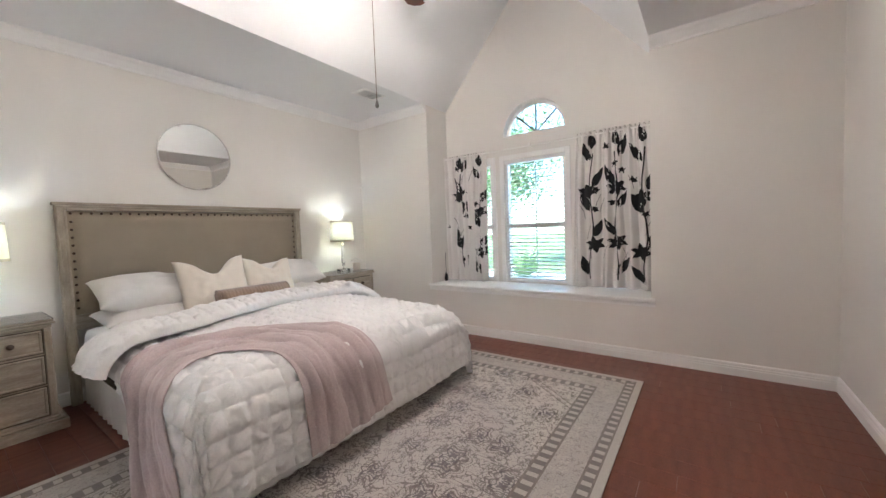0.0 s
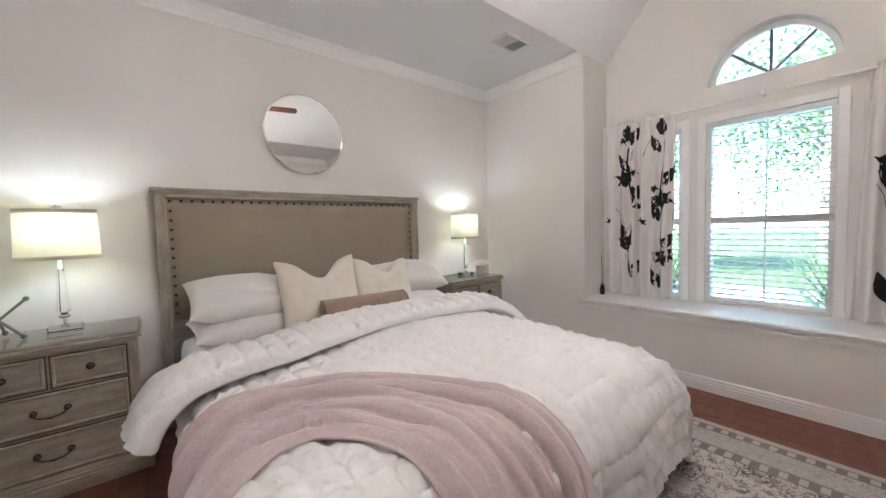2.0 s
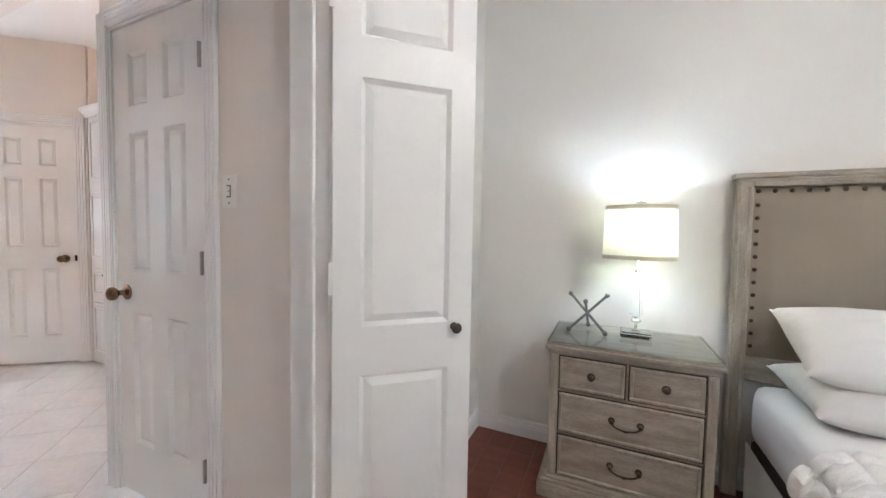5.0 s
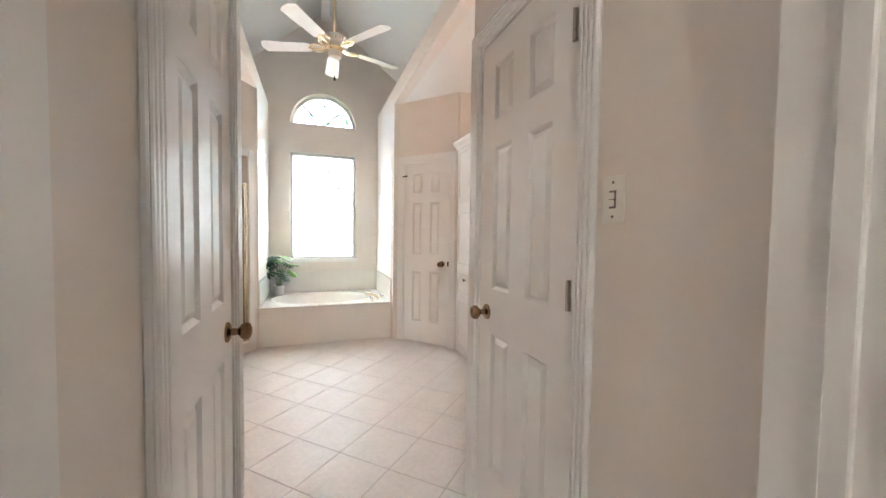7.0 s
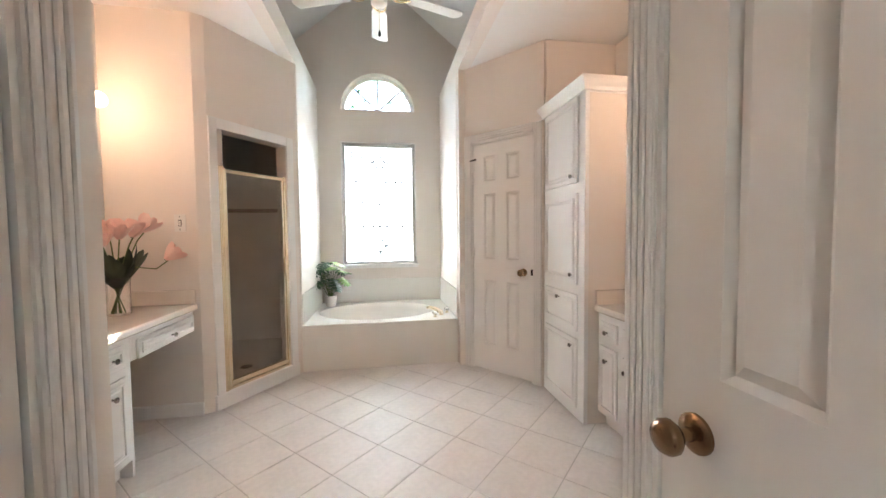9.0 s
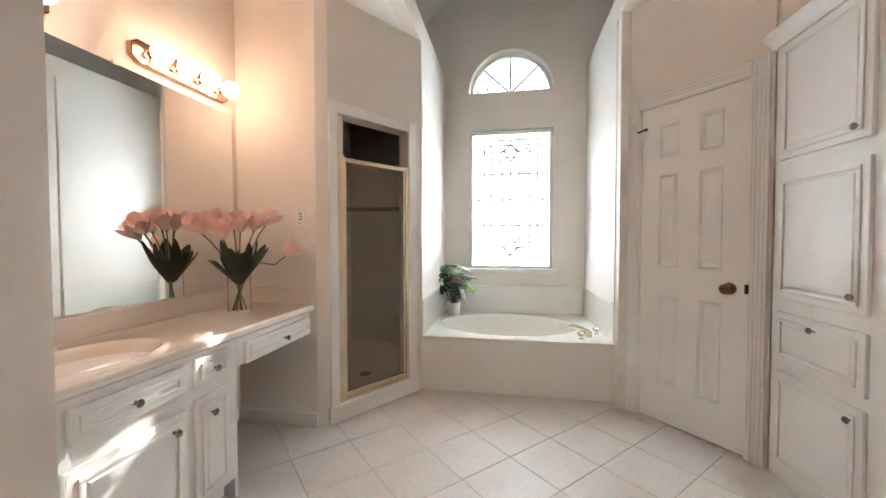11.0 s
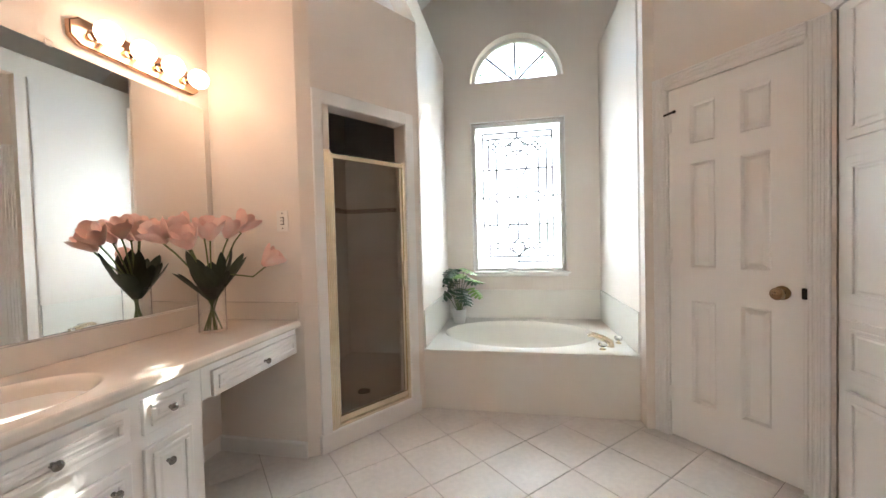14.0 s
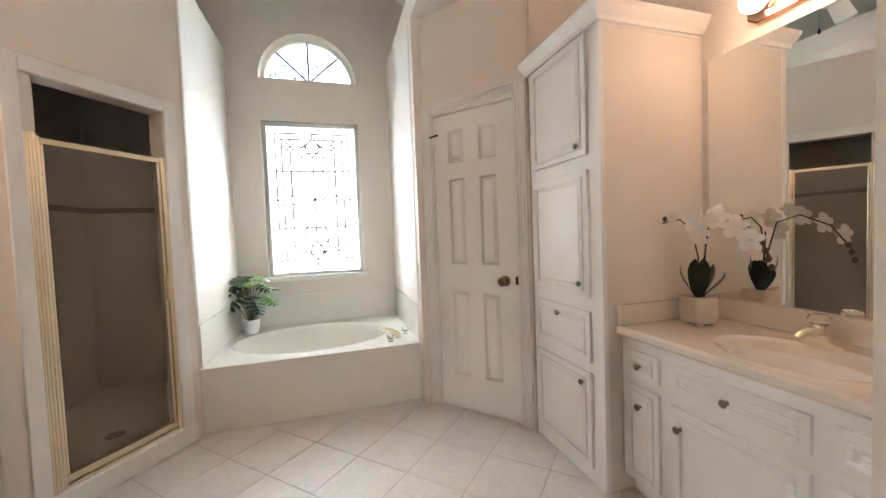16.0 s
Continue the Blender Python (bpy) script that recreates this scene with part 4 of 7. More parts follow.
# rug
def rug_material():
    m = bpy.data.materials.new("faded_rug")
    m.use_nodes = True
    n, l = m.node_tree.nodes, m.node_tree.links
    b = n["Principled BSDF"]
    b.inputs["Roughness"].default_value, b.inputs["Sheen Weight"].default_value = 0.95, 0.2
    tc = n.new("ShaderNodeTexCoord")
    sep = n.new("ShaderNodeSeparateXYZ")
    l.new(tc.outputs["Object"], sep.inputs[0])

    def mth(op, a, b2=None, c=None):
        q = n.new("ShaderNodeMath")
        q.operation = op
        for i, val in enumerate((a, b2, c)):
            if val is None:
                continue
            if isinstance(val, (int, float)):
                q.inputs[i].default_value = val
            else:
                l.new(val, q.inputs[i])
        return q.outputs[0]

    def mixc(fac, a, b2):
        q = n.new("ShaderNodeMix")
        q.data_type = "RGBA"
        l.new(fac, q.inputs["Factor"]) if not isinstance(fac, float) else None
        for key, val in (("A", a), ("B", b2)):
            if isinstance(val, tuple):
                q.inputs[key].default_value = (*val, 1)
            else:
                l.new(val, q.inputs[key])
        return q.outputs["Result"]

    ax = mth("SUBTRACT", RUG_W / 2, mth("ABSOLUTE", sep.outputs[0]))
    ay = mth("SUBTRACT", RUG_L / 2, mth("ABSOLUTE", sep.outputs[1]))
    edge = mth("MINIMUM", ax, ay)

    def band(a, b2):
        return mth("MULTIPLY", mth("GREATER_THAN", edge, a), mth("LESS_THAN", edge, b2))

    # the weave is mirrored about both middle lines and drawn a little unevenly
    mir = n.new("ShaderNodeCombineXYZ")
    l.new(mth("ABSOLUTE", sep.outputs[0]), mir.inputs[0])
    l.new(mth("ABSOLUTE", sep.outputs[1]), mir.inputs[1])
    wob = n.new("ShaderNodeTexNoise")
    wob.inputs["Scale"].default_value, wob.inputs["Detail"].default_value = 7.0, 2.0
    l.new(mir.outputs[0], wob.inputs["Vector"])
    warp = n.new("ShaderNodeVectorMath")
    warp.operation = "MULTIPLY_ADD"
    l.new(wob.outputs["Color"], warp.inputs[0])
    warp.inputs[1].default_value = (0.09, 0.09, 0)
    l.new(mir.outputs[0], warp.inputs[2])
    weave = warp.outputs[0]

    def ring_noise(scale, detail, dist, lo, hi):
        q = n.new("ShaderNodeTexNoise")
        q.inputs["Scale"].default_value, q.inputs["Detail"].default_value, q.inputs["Distortion"].default_value = scale, detail, dist
        l.new(mir.outputs[0], q.inputs["Vector"])
        return mth("MULTIPLY", mth("GREATER_THAN", q.outputs[0], lo), mth("LESS_THAN", q.outputs[0], hi))

    def rosette(scale, bands, lobes, depth, chance):
        """Lobed flowers scattered in cells, drawn as rings; returns how much pigment lies at a point."""
        q = n.new("ShaderNodeTexVoronoi")
        q.feature = "F1"
        q.voronoi_dimensions = "2D"
        q.inputs["Scale"].default_value, q.inputs["Randomness"].default_value = scale, 0.7
        l.new(weave, q.inputs["Vector"])
        loc = n.new("ShaderNodeVectorMath")
        loc.operation = "SUBTRACT"
        l.new(weave, loc.inputs[0])
        l.new(q.outputs["Position"], loc.inputs[1])
        ls = n.new("ShaderNodeSeparateXYZ")
        l.new(loc.outputs[0], ls.inputs[0])
        ang = mth("ARCTAN2", ls.outputs[1], ls.outputs[0])
        d = mth("MULTIPLY", q.outputs["Distance"], mth("ADD", 1.0, mth("MULTIPLY", mth("COSINE", mth("MULTIPLY", ang, lobes)), depth)))
        cs = n.new("ShaderNodeSeparateXYZ")
        l.new(q.outputs["Color"], cs.inputs[0])
        out = None
        for a, b2 in bands:
            one = mth("MULTIPLY", mth("GREATER_THAN", d, a), mth("LESS_THAN", d, b2))
            out = one if out is None else mth("MAXIMUM", out, one)
        return mth("MULTIPLY", out, mth("LESS_THAN", cs.outputs[0], chance))

    wear = n.new("ShaderNodeTexNoise")
    wear.inputs["Scale"].default_value, wear.inputs["Detail"].default_value = 2.2, 8
    l.new(tc.outputs["Object"], wear.inputs["Vector"])
    fine = n.new("ShaderNodeTexNoise")
    fine.inputs["Scale"].default_value, fine.inputs["Detail"].default_value = 190, 2
    l.new(tc.outputs["Object"], fine.inputs["Vector"])
    cream, stone, taupe, dark = (0.66, 0.60, 0.54), (0.48, 0.43, 0.40), (0.145, 0.11, 0.092), (0.06, 0.042, 0.055)
    ground = mixc(wear.outputs[0], (0.70, 0.64, 0.575), (0.52, 0.465, 0.43))
    vines = mth("MAXIMUM", ring_noise(8.0, 1.0, 2.6, 0.474, 0.516), ring_noise(13, 0.5, 2.2, 0.53, 0.572))
    field = mixc(mth("MULTIPLY", vines, 0.8), ground, taupe)
    field = mixc(mth("MULTIPLY", rosette(4.4, ((0.22, 0.275), (0.33, 0.36)), 6.0, 0.18, 0.75), 0.85), field, taupe)
    field = mixc(mth("MULTIPLY", rosette(4.4, ((0.0, 0.08), (0.13, 0.175)), 4.0, 0.35, 0.75), 0.8), field, dark)
    field = mixc(mth("MULTIPLY", rosette(10.5, ((0.10, 0.17), (0.0, 0.05)), 5.0, 0.3, 0.7), 0.7), field, taupe)
    field = mixc(mth("MULTIPLY", rosette(17.0, ((0.0, 0.16),), 3.0, 0.4, 0.45), 0.6), field, taupe)
    # stepped medallion outline in the field
    diamond = mth("ADD", mth("ABSOLUTE", sep.outputs[0]), mth("MULTIPLY", mth("ABSOLUTE", sep.outputs[1]), 0.8))
    line = mth("MAXIMUM", mth("MULTIPLY", mth("GREATER_THAN", diamond, 1.50), mth("LESS_THAN", diamond, 1.512)), mth("MULTIPLY", mth("GREATER_THAN", diamond, 1.55), mth("LESS_THAN", diamond, 1.562)))
    inside = mth("LESS_THAN", diamond, 0.95)
    field = mixc(mth("MULTIPLY", inside, 0.22), field, (0.33, 0.29, 0.31))
    field = mixc(mth("MULTIPLY", line, 0.7), field, taupe)
    bordg = mixc(wear.outputs[0], (0.56, 0.51, 0.47), (0.44, 0.395, 0.365))
    bord = mixc(mth("MULTIPLY", ring_noise(19, 1.0, 1.8, 0.48, 0.52), 0.5), bordg, taupe)
    bord = mixc(mth("MULTIPLY", rosette(9.0, ((0.18, 0.26), (0.0, 0.07)), 6.0, 0.2, 0.8), 0.5), bord, cream)
    bord = mixc(mth("MULTIPLY", rosette(14.0, ((0.08, 0.16),), 4.0, 0.3, 0.5), 0.45), bord, taupe)
    # guard stripes with repeating blocks
    along = mth("ADD", mth("MULTIPLY", sep.outputs[0], mth("LESS_THAN", ay, ax)), mth("MULTIPLY", sep.outputs[1], mth("GREATER_THAN", ay, ax)))
    blocks = mth("GREATER_THAN", mth("SINE", mth("MULTIPLY", along, 92.0)), -0.15)
    guard = mixc(mth("MULTIPLY", blocks, 0.8), (0.52, 0.47, 0.42), (0.12, 0.10, 0.095))
    col = mixc(mth("LESS_THAN", edge, 0.34), field, bord)
    for a, b2 in ((0.05, 0.095), (0.275, 0.33)):
        col = mixc(band(a, b2), col, guard)
        col = mixc(mth("MULTIPLY", mth("MAXIMUM", band(a - 0.012, a), band(b2, b2 + 0.012)), 0.75), col, taupe)
    col = mixc(mth("LESS_THAN", edge, 0.04), col, (0.52, 0.475, 0.43))
    # worn away patches and pile grain
    pale = n.new("ShaderNodeMapRange")
    pale.inputs["From Min"].default_value, pale.inputs["From Max"].default_value, pale.inputs["To Max"].default_value = 0.47, 0.75, 0.15
    l.new(wear.outputs[0], pale.inputs["Value"])
    col = mixc(pale.outputs[0], col, (0.60, 0.55, 0.50))
    hsv = n.new("ShaderNodeHueSaturation")
    l.new(mth("ADD", mth("MULTIPLY", fine.outputs[0], 0.5), 0.75), hsv.inputs["Value"])
    l.new(col, hsv.inputs["Color"])
    l.new(hsv.outputs[0], b.inputs["Base Color"])
    bp = n.new("ShaderNodeBump")
    bp.inputs["Strength"].default_value, bp.inputs["Distance"].default_value = 0.4, 0.003
    l.new(fine.outputs[0], bp.inputs["Height"])
    l.new(bp.outputs[0], b.inputs["Normal"])
    return m


RUG_W, RUG_L = 3.05, 2.33
bm = bmesh.new()
sheet(bm, lambda u, v: ((u - 0.5) * RUG_W, (v - 0.5) * RUG_L, 0.009 + 0.0015 * noise.noise((u * 9, v * 9, 0))), 60, 46)
sk = bm.faces[:]
ext = bmesh.ops.extrude_face_region(bm, geom=sk)
bmesh.ops.translate(bm, vec=(0, 0, -0.008), verts=[g for g in ext["geom"] if isinstance(g, bmesh.types.BMVert)])
rug = finish("area_rug", bm, rug_material())
rug.matrix_world = pose(2.59 - RUG_W / 2, 0.735 + RUG_L / 2, 0.0)
tagged(rug, "faded cream and grey oriental rug under the bed", "rug")

# bed
HB0, HB1, HBT, HBY = 0.118, 2.052, 1.49, 4.13
bed = thing("bed", Matrix.Translation((0, 0, 0)), "king bed with an upholstered wood-framed headboard", "bed")
FW = 0.06


def rail(name, a, b):
    bm = bmesh.new()
    box(bm, a, b, 0.006, 2)
    return bm


bm = rail("post", (HB0, HBY - 0.01, 0.0), (HB0 + FW, BNY - 0.022, HBT - 0.02))
box(bm, (HB0 + FW - 0.016, HBY - 0.018, 0.32), (HB0 + FW, HBY - 0.008, HBT - FW), 0.003)
box(bm, (HB0 + 0.004, HBY - 0.018, 0.32), (HB0 + 0.016, HBY - 0.008, HBT - 0.03), 0.003)
part("headboard_post", bm, GREYWOODV, bed)
bm = rail("post", (HB1 - FW, HBY - 0.01, 0.0), (HB1, BNY - 0.022, HBT - 0.02))
box(bm, (HB1 - FW, HBY - 0.018, 0.32), (HB1 - FW + 0.016, HBY - 0.008, HBT - FW), 0.003)
box(bm, (HB1 - 0.016, HBY - 0.018, 0.32), (HB1 - 0.004, HBY - 0.008, HBT - 0.03), 0.003)
part("headboard_post", bm, GREYWOODV, bed)
bm = rail("top", (HB0 + FW, HBY - 0.01, HBT - FW), (HB1 - FW, BNY - 0.022, HBT - 0.02))
box(bm, (HB0 - 0.012, HBY - 0.022, HBT - 0.022), (HB1 + 0.012, BNY - 0.02, HBT), 0.005, 2)
box(bm, (HB0, HBY - 0.018, HBT - 0.036), (HB1, HBY - 0.008, HBT - 0.024), 0.003)
box(bm, (HB0 + FW, HBY - 0.018, HBT - FW), (HB1 - FW, HBY - 0.008, HBT - FW + 0.014), 0.003)
part("headboard_top_rail", bm, GREYWOOD, bed)
part("headboard_lower_rail", rail("low", (HB0 + FW, HBY - 0.006, 0.55), (HB1 - FW, BNY - 0.03, 0.66)), GREYWOOD, bed)
PX0, PX1, PZ0, PZ1 = HB0 + FW + 0.002, HB1 - FW - 0.002, 0.66, HBT - FW - 0.002


def padding(u, v):
    e = min(u, 1 - u) * (PX1 - PX0)
    g = min(v, 1 - v) * (PZ1 - PZ0)
    d = min(e, g)
    t = min(1.0, max(0.0, (d - 0.03) / 0.05))
    return (PX0 + u * (PX1 - PX0), HBY + 0.012 - 0.022 * (1 - (1 - t) ** 2), PZ0 + v * (PZ1 - PZ0))


part("upholstered_panel", sheet(bmesh.new(), padding, 90, 40), LINEN, bed, "taupe linen panel", smooth=60)
first = None
studs = [(PX0 + 0.02, PZ0 + 0.05 + 0.058 * k) for k in range(12)] + [(PX1 - 0.02, PZ0 + 0.05 + 0.058 * k) for k in range(12)] + [(PX0 + 0.02 + (PX1 - PX0 - 0.04) * k / 31, PZ1 - 0.018) for k in range(32)]
for x, z in studs:
    if first is None:
        first = part("nailhead", ball(bmesh.new(), (0, 0, 0), 0.0095, 8, 6, (1, 0.6, 1)), BRONZE, bed, "dark bronze nailhead", smooth=60)
        o = first
    else:
        o = new("nailhead", first.data)
        o.parent = bed
    o.location = (x, HBY + 0.006, z)
BD0, BD1, FOOT, TOPZ = 0.20, 1.93, 2.02, 0.58
part("bed_base", B((BD0 + 0.02, FOOT + 0.06, 0.12), (BD1 - 0.02, HBY, 0.28), 0.01), DARKGROOVE, bed)
for x in (BD0 + 0.08, BD1 - 0.08):
    for y in (FOOT + 0.12, HBY - 0.12):
        part("leg", B((x - 0.03, y - 0.03, 0.0125), (x + 0.03, y + 0.03, 0.12), 0.004), DARKGROOVE, bed)
part("mattress", B((BD0, FOOT + 0.02, 0.28), (BD1, HBY - 0.005, TOPZ - 0.02), 0.09, 4), SHEET, bed, "white fitted mattress", smooth=40)
# pleated skirt
for side in ("w", "e", "f"):
    def skirt(u, v, side=side):
        w = 0.006 * math.sin(u * 120) + 0.004 * noise.noise((u * 40, v, 3))
        z = 0.02 + v * 0.27
        if side == "w":
            return (BD0 - 0.012 + w * (1 - v), FOOT + u * (HBY - 0.05 - FOOT), z)
        if side == "e":
            return (BD1 + 0.012 - w * (1 - v), FOOT + u * (HBY - 0.05 - FOOT), z)
        return (BD0 + u * (BD1 - BD0), FOOT + 0.0 + w * (1 - v), z)
    part("bed_skirt", sheet(bmesh.new(), skirt, 240, 4), SHEET, bed, "white gathered bed skirt", smooth=60)


def drape(a, b, lift, x0=BD0, x1=BD1, y0=FOOT, top=TOPZ, r=0.11, flare=0.06):
    """A point of cloth lying on the bed: a from the middle across, b from the foot edge up the bed (negative hangs down)."""
    half = (x1 - x0) / 2
    cx = (x0 + x1) / 2

    def bend(d, r):
        # distance past the flat part -> (outwards, downwards)
        if d <= 0:
            return d, 0.0
        q = r * math.pi / 2
        if d < q:
            return r * math.sin(d / r), r * (1 - math.cos(d / r))
        return r + (d - q) * flare, r + (d - q) * math.sqrt(1 - flare * flare)
    # the cover rounds off softly along the window side and the foot
    side, foot = (0.28 if a > 0 else r), 0.19
    ox, dx = bend(abs(a) - (half - side * 0.6), side)
    oy, dy = bend(-(b - foot * 0.6), foot)
    x = cx + math.copysign(half - side * 0.6 + ox, a)
    y = y0 + foot * 0.6 - oy
    drop = math.hypot(dx, dy) if dx and dy else dx + dy
    nx = math.copysign(min(1, dx / side), a) if dx else 0.0
    ny = -min(1, dy / foot) if dy else 0.0
    nz = max(0.12, 1 - max(abs(nx), abs(ny)) ** 2)
    n3 = Vector((nx, ny, nz)).normalized()
    p = Vector((x, y, top - drop)) + n3 * lift
    return p


def puff(a, b, cell=0.092, amp=0.024):
    """Height of box quilting: full pads, sunk seams and gathers that run into the seams."""
    i, j = a / cell, b / cell
    fu, fv = i - math.floor(i), j - math.floor(j)
    s = (math.sin(math.pi * fu) * math.sin(math.pi * fv)) ** 0.36
    turn = 1 if (math.floor(i) + math.floor(j)) % 2 else -1
    gather = noise.noise(((a + turn * b) * 34, (a - turn * b) * 11, 1.7)) * 0.012 * s ** 0.5
    return amp * s * (0.95 + 0.25 * noise.noise((math.floor(i) * 3.1, math.floor(j) * 2.7, 0.5))) + gather + noise.noise((a * 46, b * 40, 4.1)) * 0.004


QB0, QB1 = -0.46, 1.42


def billow(a, b):
    """Slow swell of the bedding and ripples where it hangs."""
    swell = 0.034 * math.exp(-((a - 0.35) / 0.5) ** 2) + 0.018 * noise.noise((a * 1.6, b * 1.8, 0.3))
    ripple = 0.0
    hang = max(0.0, abs(a) - 0.86, -b)
    if hang > 0:
        along = b if abs(a) - 0.86 > -b else a
        ripple = 0.04 * min(1, hang / 0.3) * noise.noise((along * 3.2, 7.7, 0.2))
    return swell + ripple


def quilt_f(u, v):
    b = QB0 + v * (QB1 - QB0)
    # hangs short beside the pillows and lower towards the foot
    west = 1.0 + 0.40 * (1 - min(1.0, max(0.0, (b - 0.1) / 0.9)))
    a = -west + u * (west + 1.33)
    p = drape(a, b, 0.012 + puff(a, b) + billow(a, b))
    p.z = max(p.z, 0.035 + 0.01 * noise.noise((a * 6, b * 6, 0)))
    return p


quilt_thing = thing("quilt", Matrix.Identity(4), "white box-quilted coverlet spread over the bed", "quilt")
quilt = part("coverlet", sheet(bmesh.new(), quilt_f, 380, 270), QUILT, quilt_thing, smooth=80)
md = quilt.modifiers.new("thickness", "SOLIDIFY")
md.thickness, md.offset = 0.012, -1


# turned-back fold of the quilt: a thick rolled band
def fold_f(u, v):
    a = -1.02 + u * 2.26
    k = 2 * math.pi * v
    wide, high = 0.17, 0.05
    ymid = 1.27 - 0.15 * a * a + (0.02 * a if a > 0 else 0.22 * a) + 0.02 * math.sin(a * 5)
    b = ymid + math.cos(k) * wide
    s = math.sin(k)
    lift = 0.03 + high + s * high * (abs(s) ** -0.3 if abs(s) > 0.01 else 1) + (puff(a, b, 0.092, 0.021) if s > 0 else 0) + 0.02 * noise.noise((a * 2.3, v * 2, 5))
    lift *= 1.0 + 0.12 * noise.noise((a * 3, 2, 8))
    p = drape(a, b, max(lift, 0.02), x0=BD0 - 0.06, x1=BD1 + 0.08)
    return p


fold_bm = sheet(bmesh.new(), fold_f, 300, 64)
bmesh.ops.remove_doubles(fold_bm, verts=fold_bm.verts, dist=1e-5)
part("turned_back_edge", fold_bm, QUILT, quilt_thing, "thick turned-back top edge", smooth=80)


# mauve throw across the foot of the bed
THROW_LINE = [(-1.52, 0.16), (-1.32, 0.28), (-1.06, 0.43), (-0.82, 0.53), (-0.58, 0.50), (-0.39, 0.32), (-0.28, 0.06), (-0.24, -0.18), (-0.21, -0.42)]


def spline(t, pts):
    n = len(pts) - 1
    f = min(n - 1e-6, max(0.0, t * n))
    i = int(f)
    f -= i
    p = [Vector(pts[max(0, min(n, k))]) for k in (i - 1, i, i + 1, i + 2)]
    return 0.5 * (2 * p[1] + (p[2] - p[0]) * f + (2 * p[0] - 5 * p[1] + 4 * p[2] - p[3]) * f * f + (3 * p[1] - p[0] - 3 * p[2] + p[3]) * f ** 3)


def throw_f(u, v):
    c = spline(u, THROW_LINE)
    d = (spline(min(1, u + 0.02), THROW_LINE) - spline(max(0, u - 0.02), THROW_LINE)).normalized()
    k = Vector((-d.y, d.x))
    w = 0.25 + 0.03 * math.sin(u * 6 + 1)
    s = (v - 0.5) * 2 * w
    a, b = c.x + k.x * s, c.y + k.y * s
    # long soft pleats that wander, fade and merge along the throw
    lane = v + 0.10 * noise.noise((u * 2.6, v * 1.2, 1)) + 0.03 * noise.noise((u * 7, v * 3, 3))
    ridge = 0.0
    for mid, wide, tall, z in ((0.08, 0.06, 0.024, 1), (0.20, 0.07, 0.034, 2), (0.34, 0.06, 0.030, 3), (0.46, 0.05, 0.026, 4), (0.60, 0.075, 0.036, 5), (0.75, 0.06, 0.030, 6), (0.90, 0.065, 0.026, 7)):
        d = (lane - mid - 0.12 * noise.noise((u * 2.6, z * 3.7, 5)) - 0.025 * noise.noise((u * 9, z * 2.1, 7))) / (wide * (1 + 0.6 * noise.noise((u * 4, z * 1.9, 2))))
        here = min(1.2, max(0.0, 0.8 + 1.6 * noise.noise((u * 3.4, z * 5.3, 9))))
        # a soft roll with a crease along each side
        roll = tall * here * math.sqrt(max(0.0, 1 - d * d))
        ridge = max(ridge, roll)
    ridge += 0.012 * noise.noise((u * 8, v * 6, 2)) + 0.007 * noise.noise((u * 22, v * 13, 6)) + 0.003 * noise.noise((u * 60, v * 34, 7))
    p = drape(a, b, 0.042 + billow(a, b) + ridge * min(1.0, 9 * min(v, 1 - v)))
    p.z = max(p.z, 0.04)
    return p


throw = finish("throw_blanket", sheet(bmesh.new(), throw_f, 320, 130), THROW, smooth=80)
md = throw.modifiers.new("thickness", "SOLIDIFY")
md.thickness, md.offset = 0.008, -1
tagged(throw, "mauve pink fleece throw draped over the quilt", "throw")


# pillows
def cushion_bm(w, h, t, pinch=0.06, seed=0, chop=0.0, n=34):
    bm = bmesh.new()
    grid = {}
    for side in (1, -1):
        for i in range(n + 1):
            for j in range(n + 1):
                u, v = i / n * 2 - 1, j / n * 2 - 1
                if side == -1 and (i in (0, n) or j in (0, n)):
                    continue
                edge = (1 - u * u) * (1 - v * v)
                k = 1 - pinch * (1 - abs(v) ** 2) * abs(u) ** 3
                k2 = 1 - pinch * (1 - abs(u) ** 2) * abs(v) ** 3
                y = side * t * (max(edge, 0) ** 0.42) * (1 + 0.18 * noise.noise((u * 2, v * 2, seed))) + 0.012 * noise.noise((u * 5, v * 5, seed + 9)) * edge
                z = h * v * k2
                if chop and v > 0:
                    z -= chop * math.exp(-(u / 0.42) ** 2) * v * v
                grid[side, i, j] = bm.verts.new((w * u * k, y, z))
    for i in range(n):
        for j in range(n):
            for side in (1, -1):
                q = [grid.get((side, a, b)) or grid[1, a, b] for a, b in ((i, j), (i + 1, j), (i + 1, j + 1), (i, j + 1))]
                if len(set(q)) == 4:
                    bm.faces.new(q if side == -1 else q[::-1])
    return bm


def cushion(name, w, h, t, m, material, label, category, group="", seed=0, chop=0.0, piping=False, pinch=0.06):
    ob = finish(name, cushion_bm(w, h, t, pinch, seed, chop), material, smooth=70)
    ob.matrix_world = m
    return tagged(ob, label, category, group)


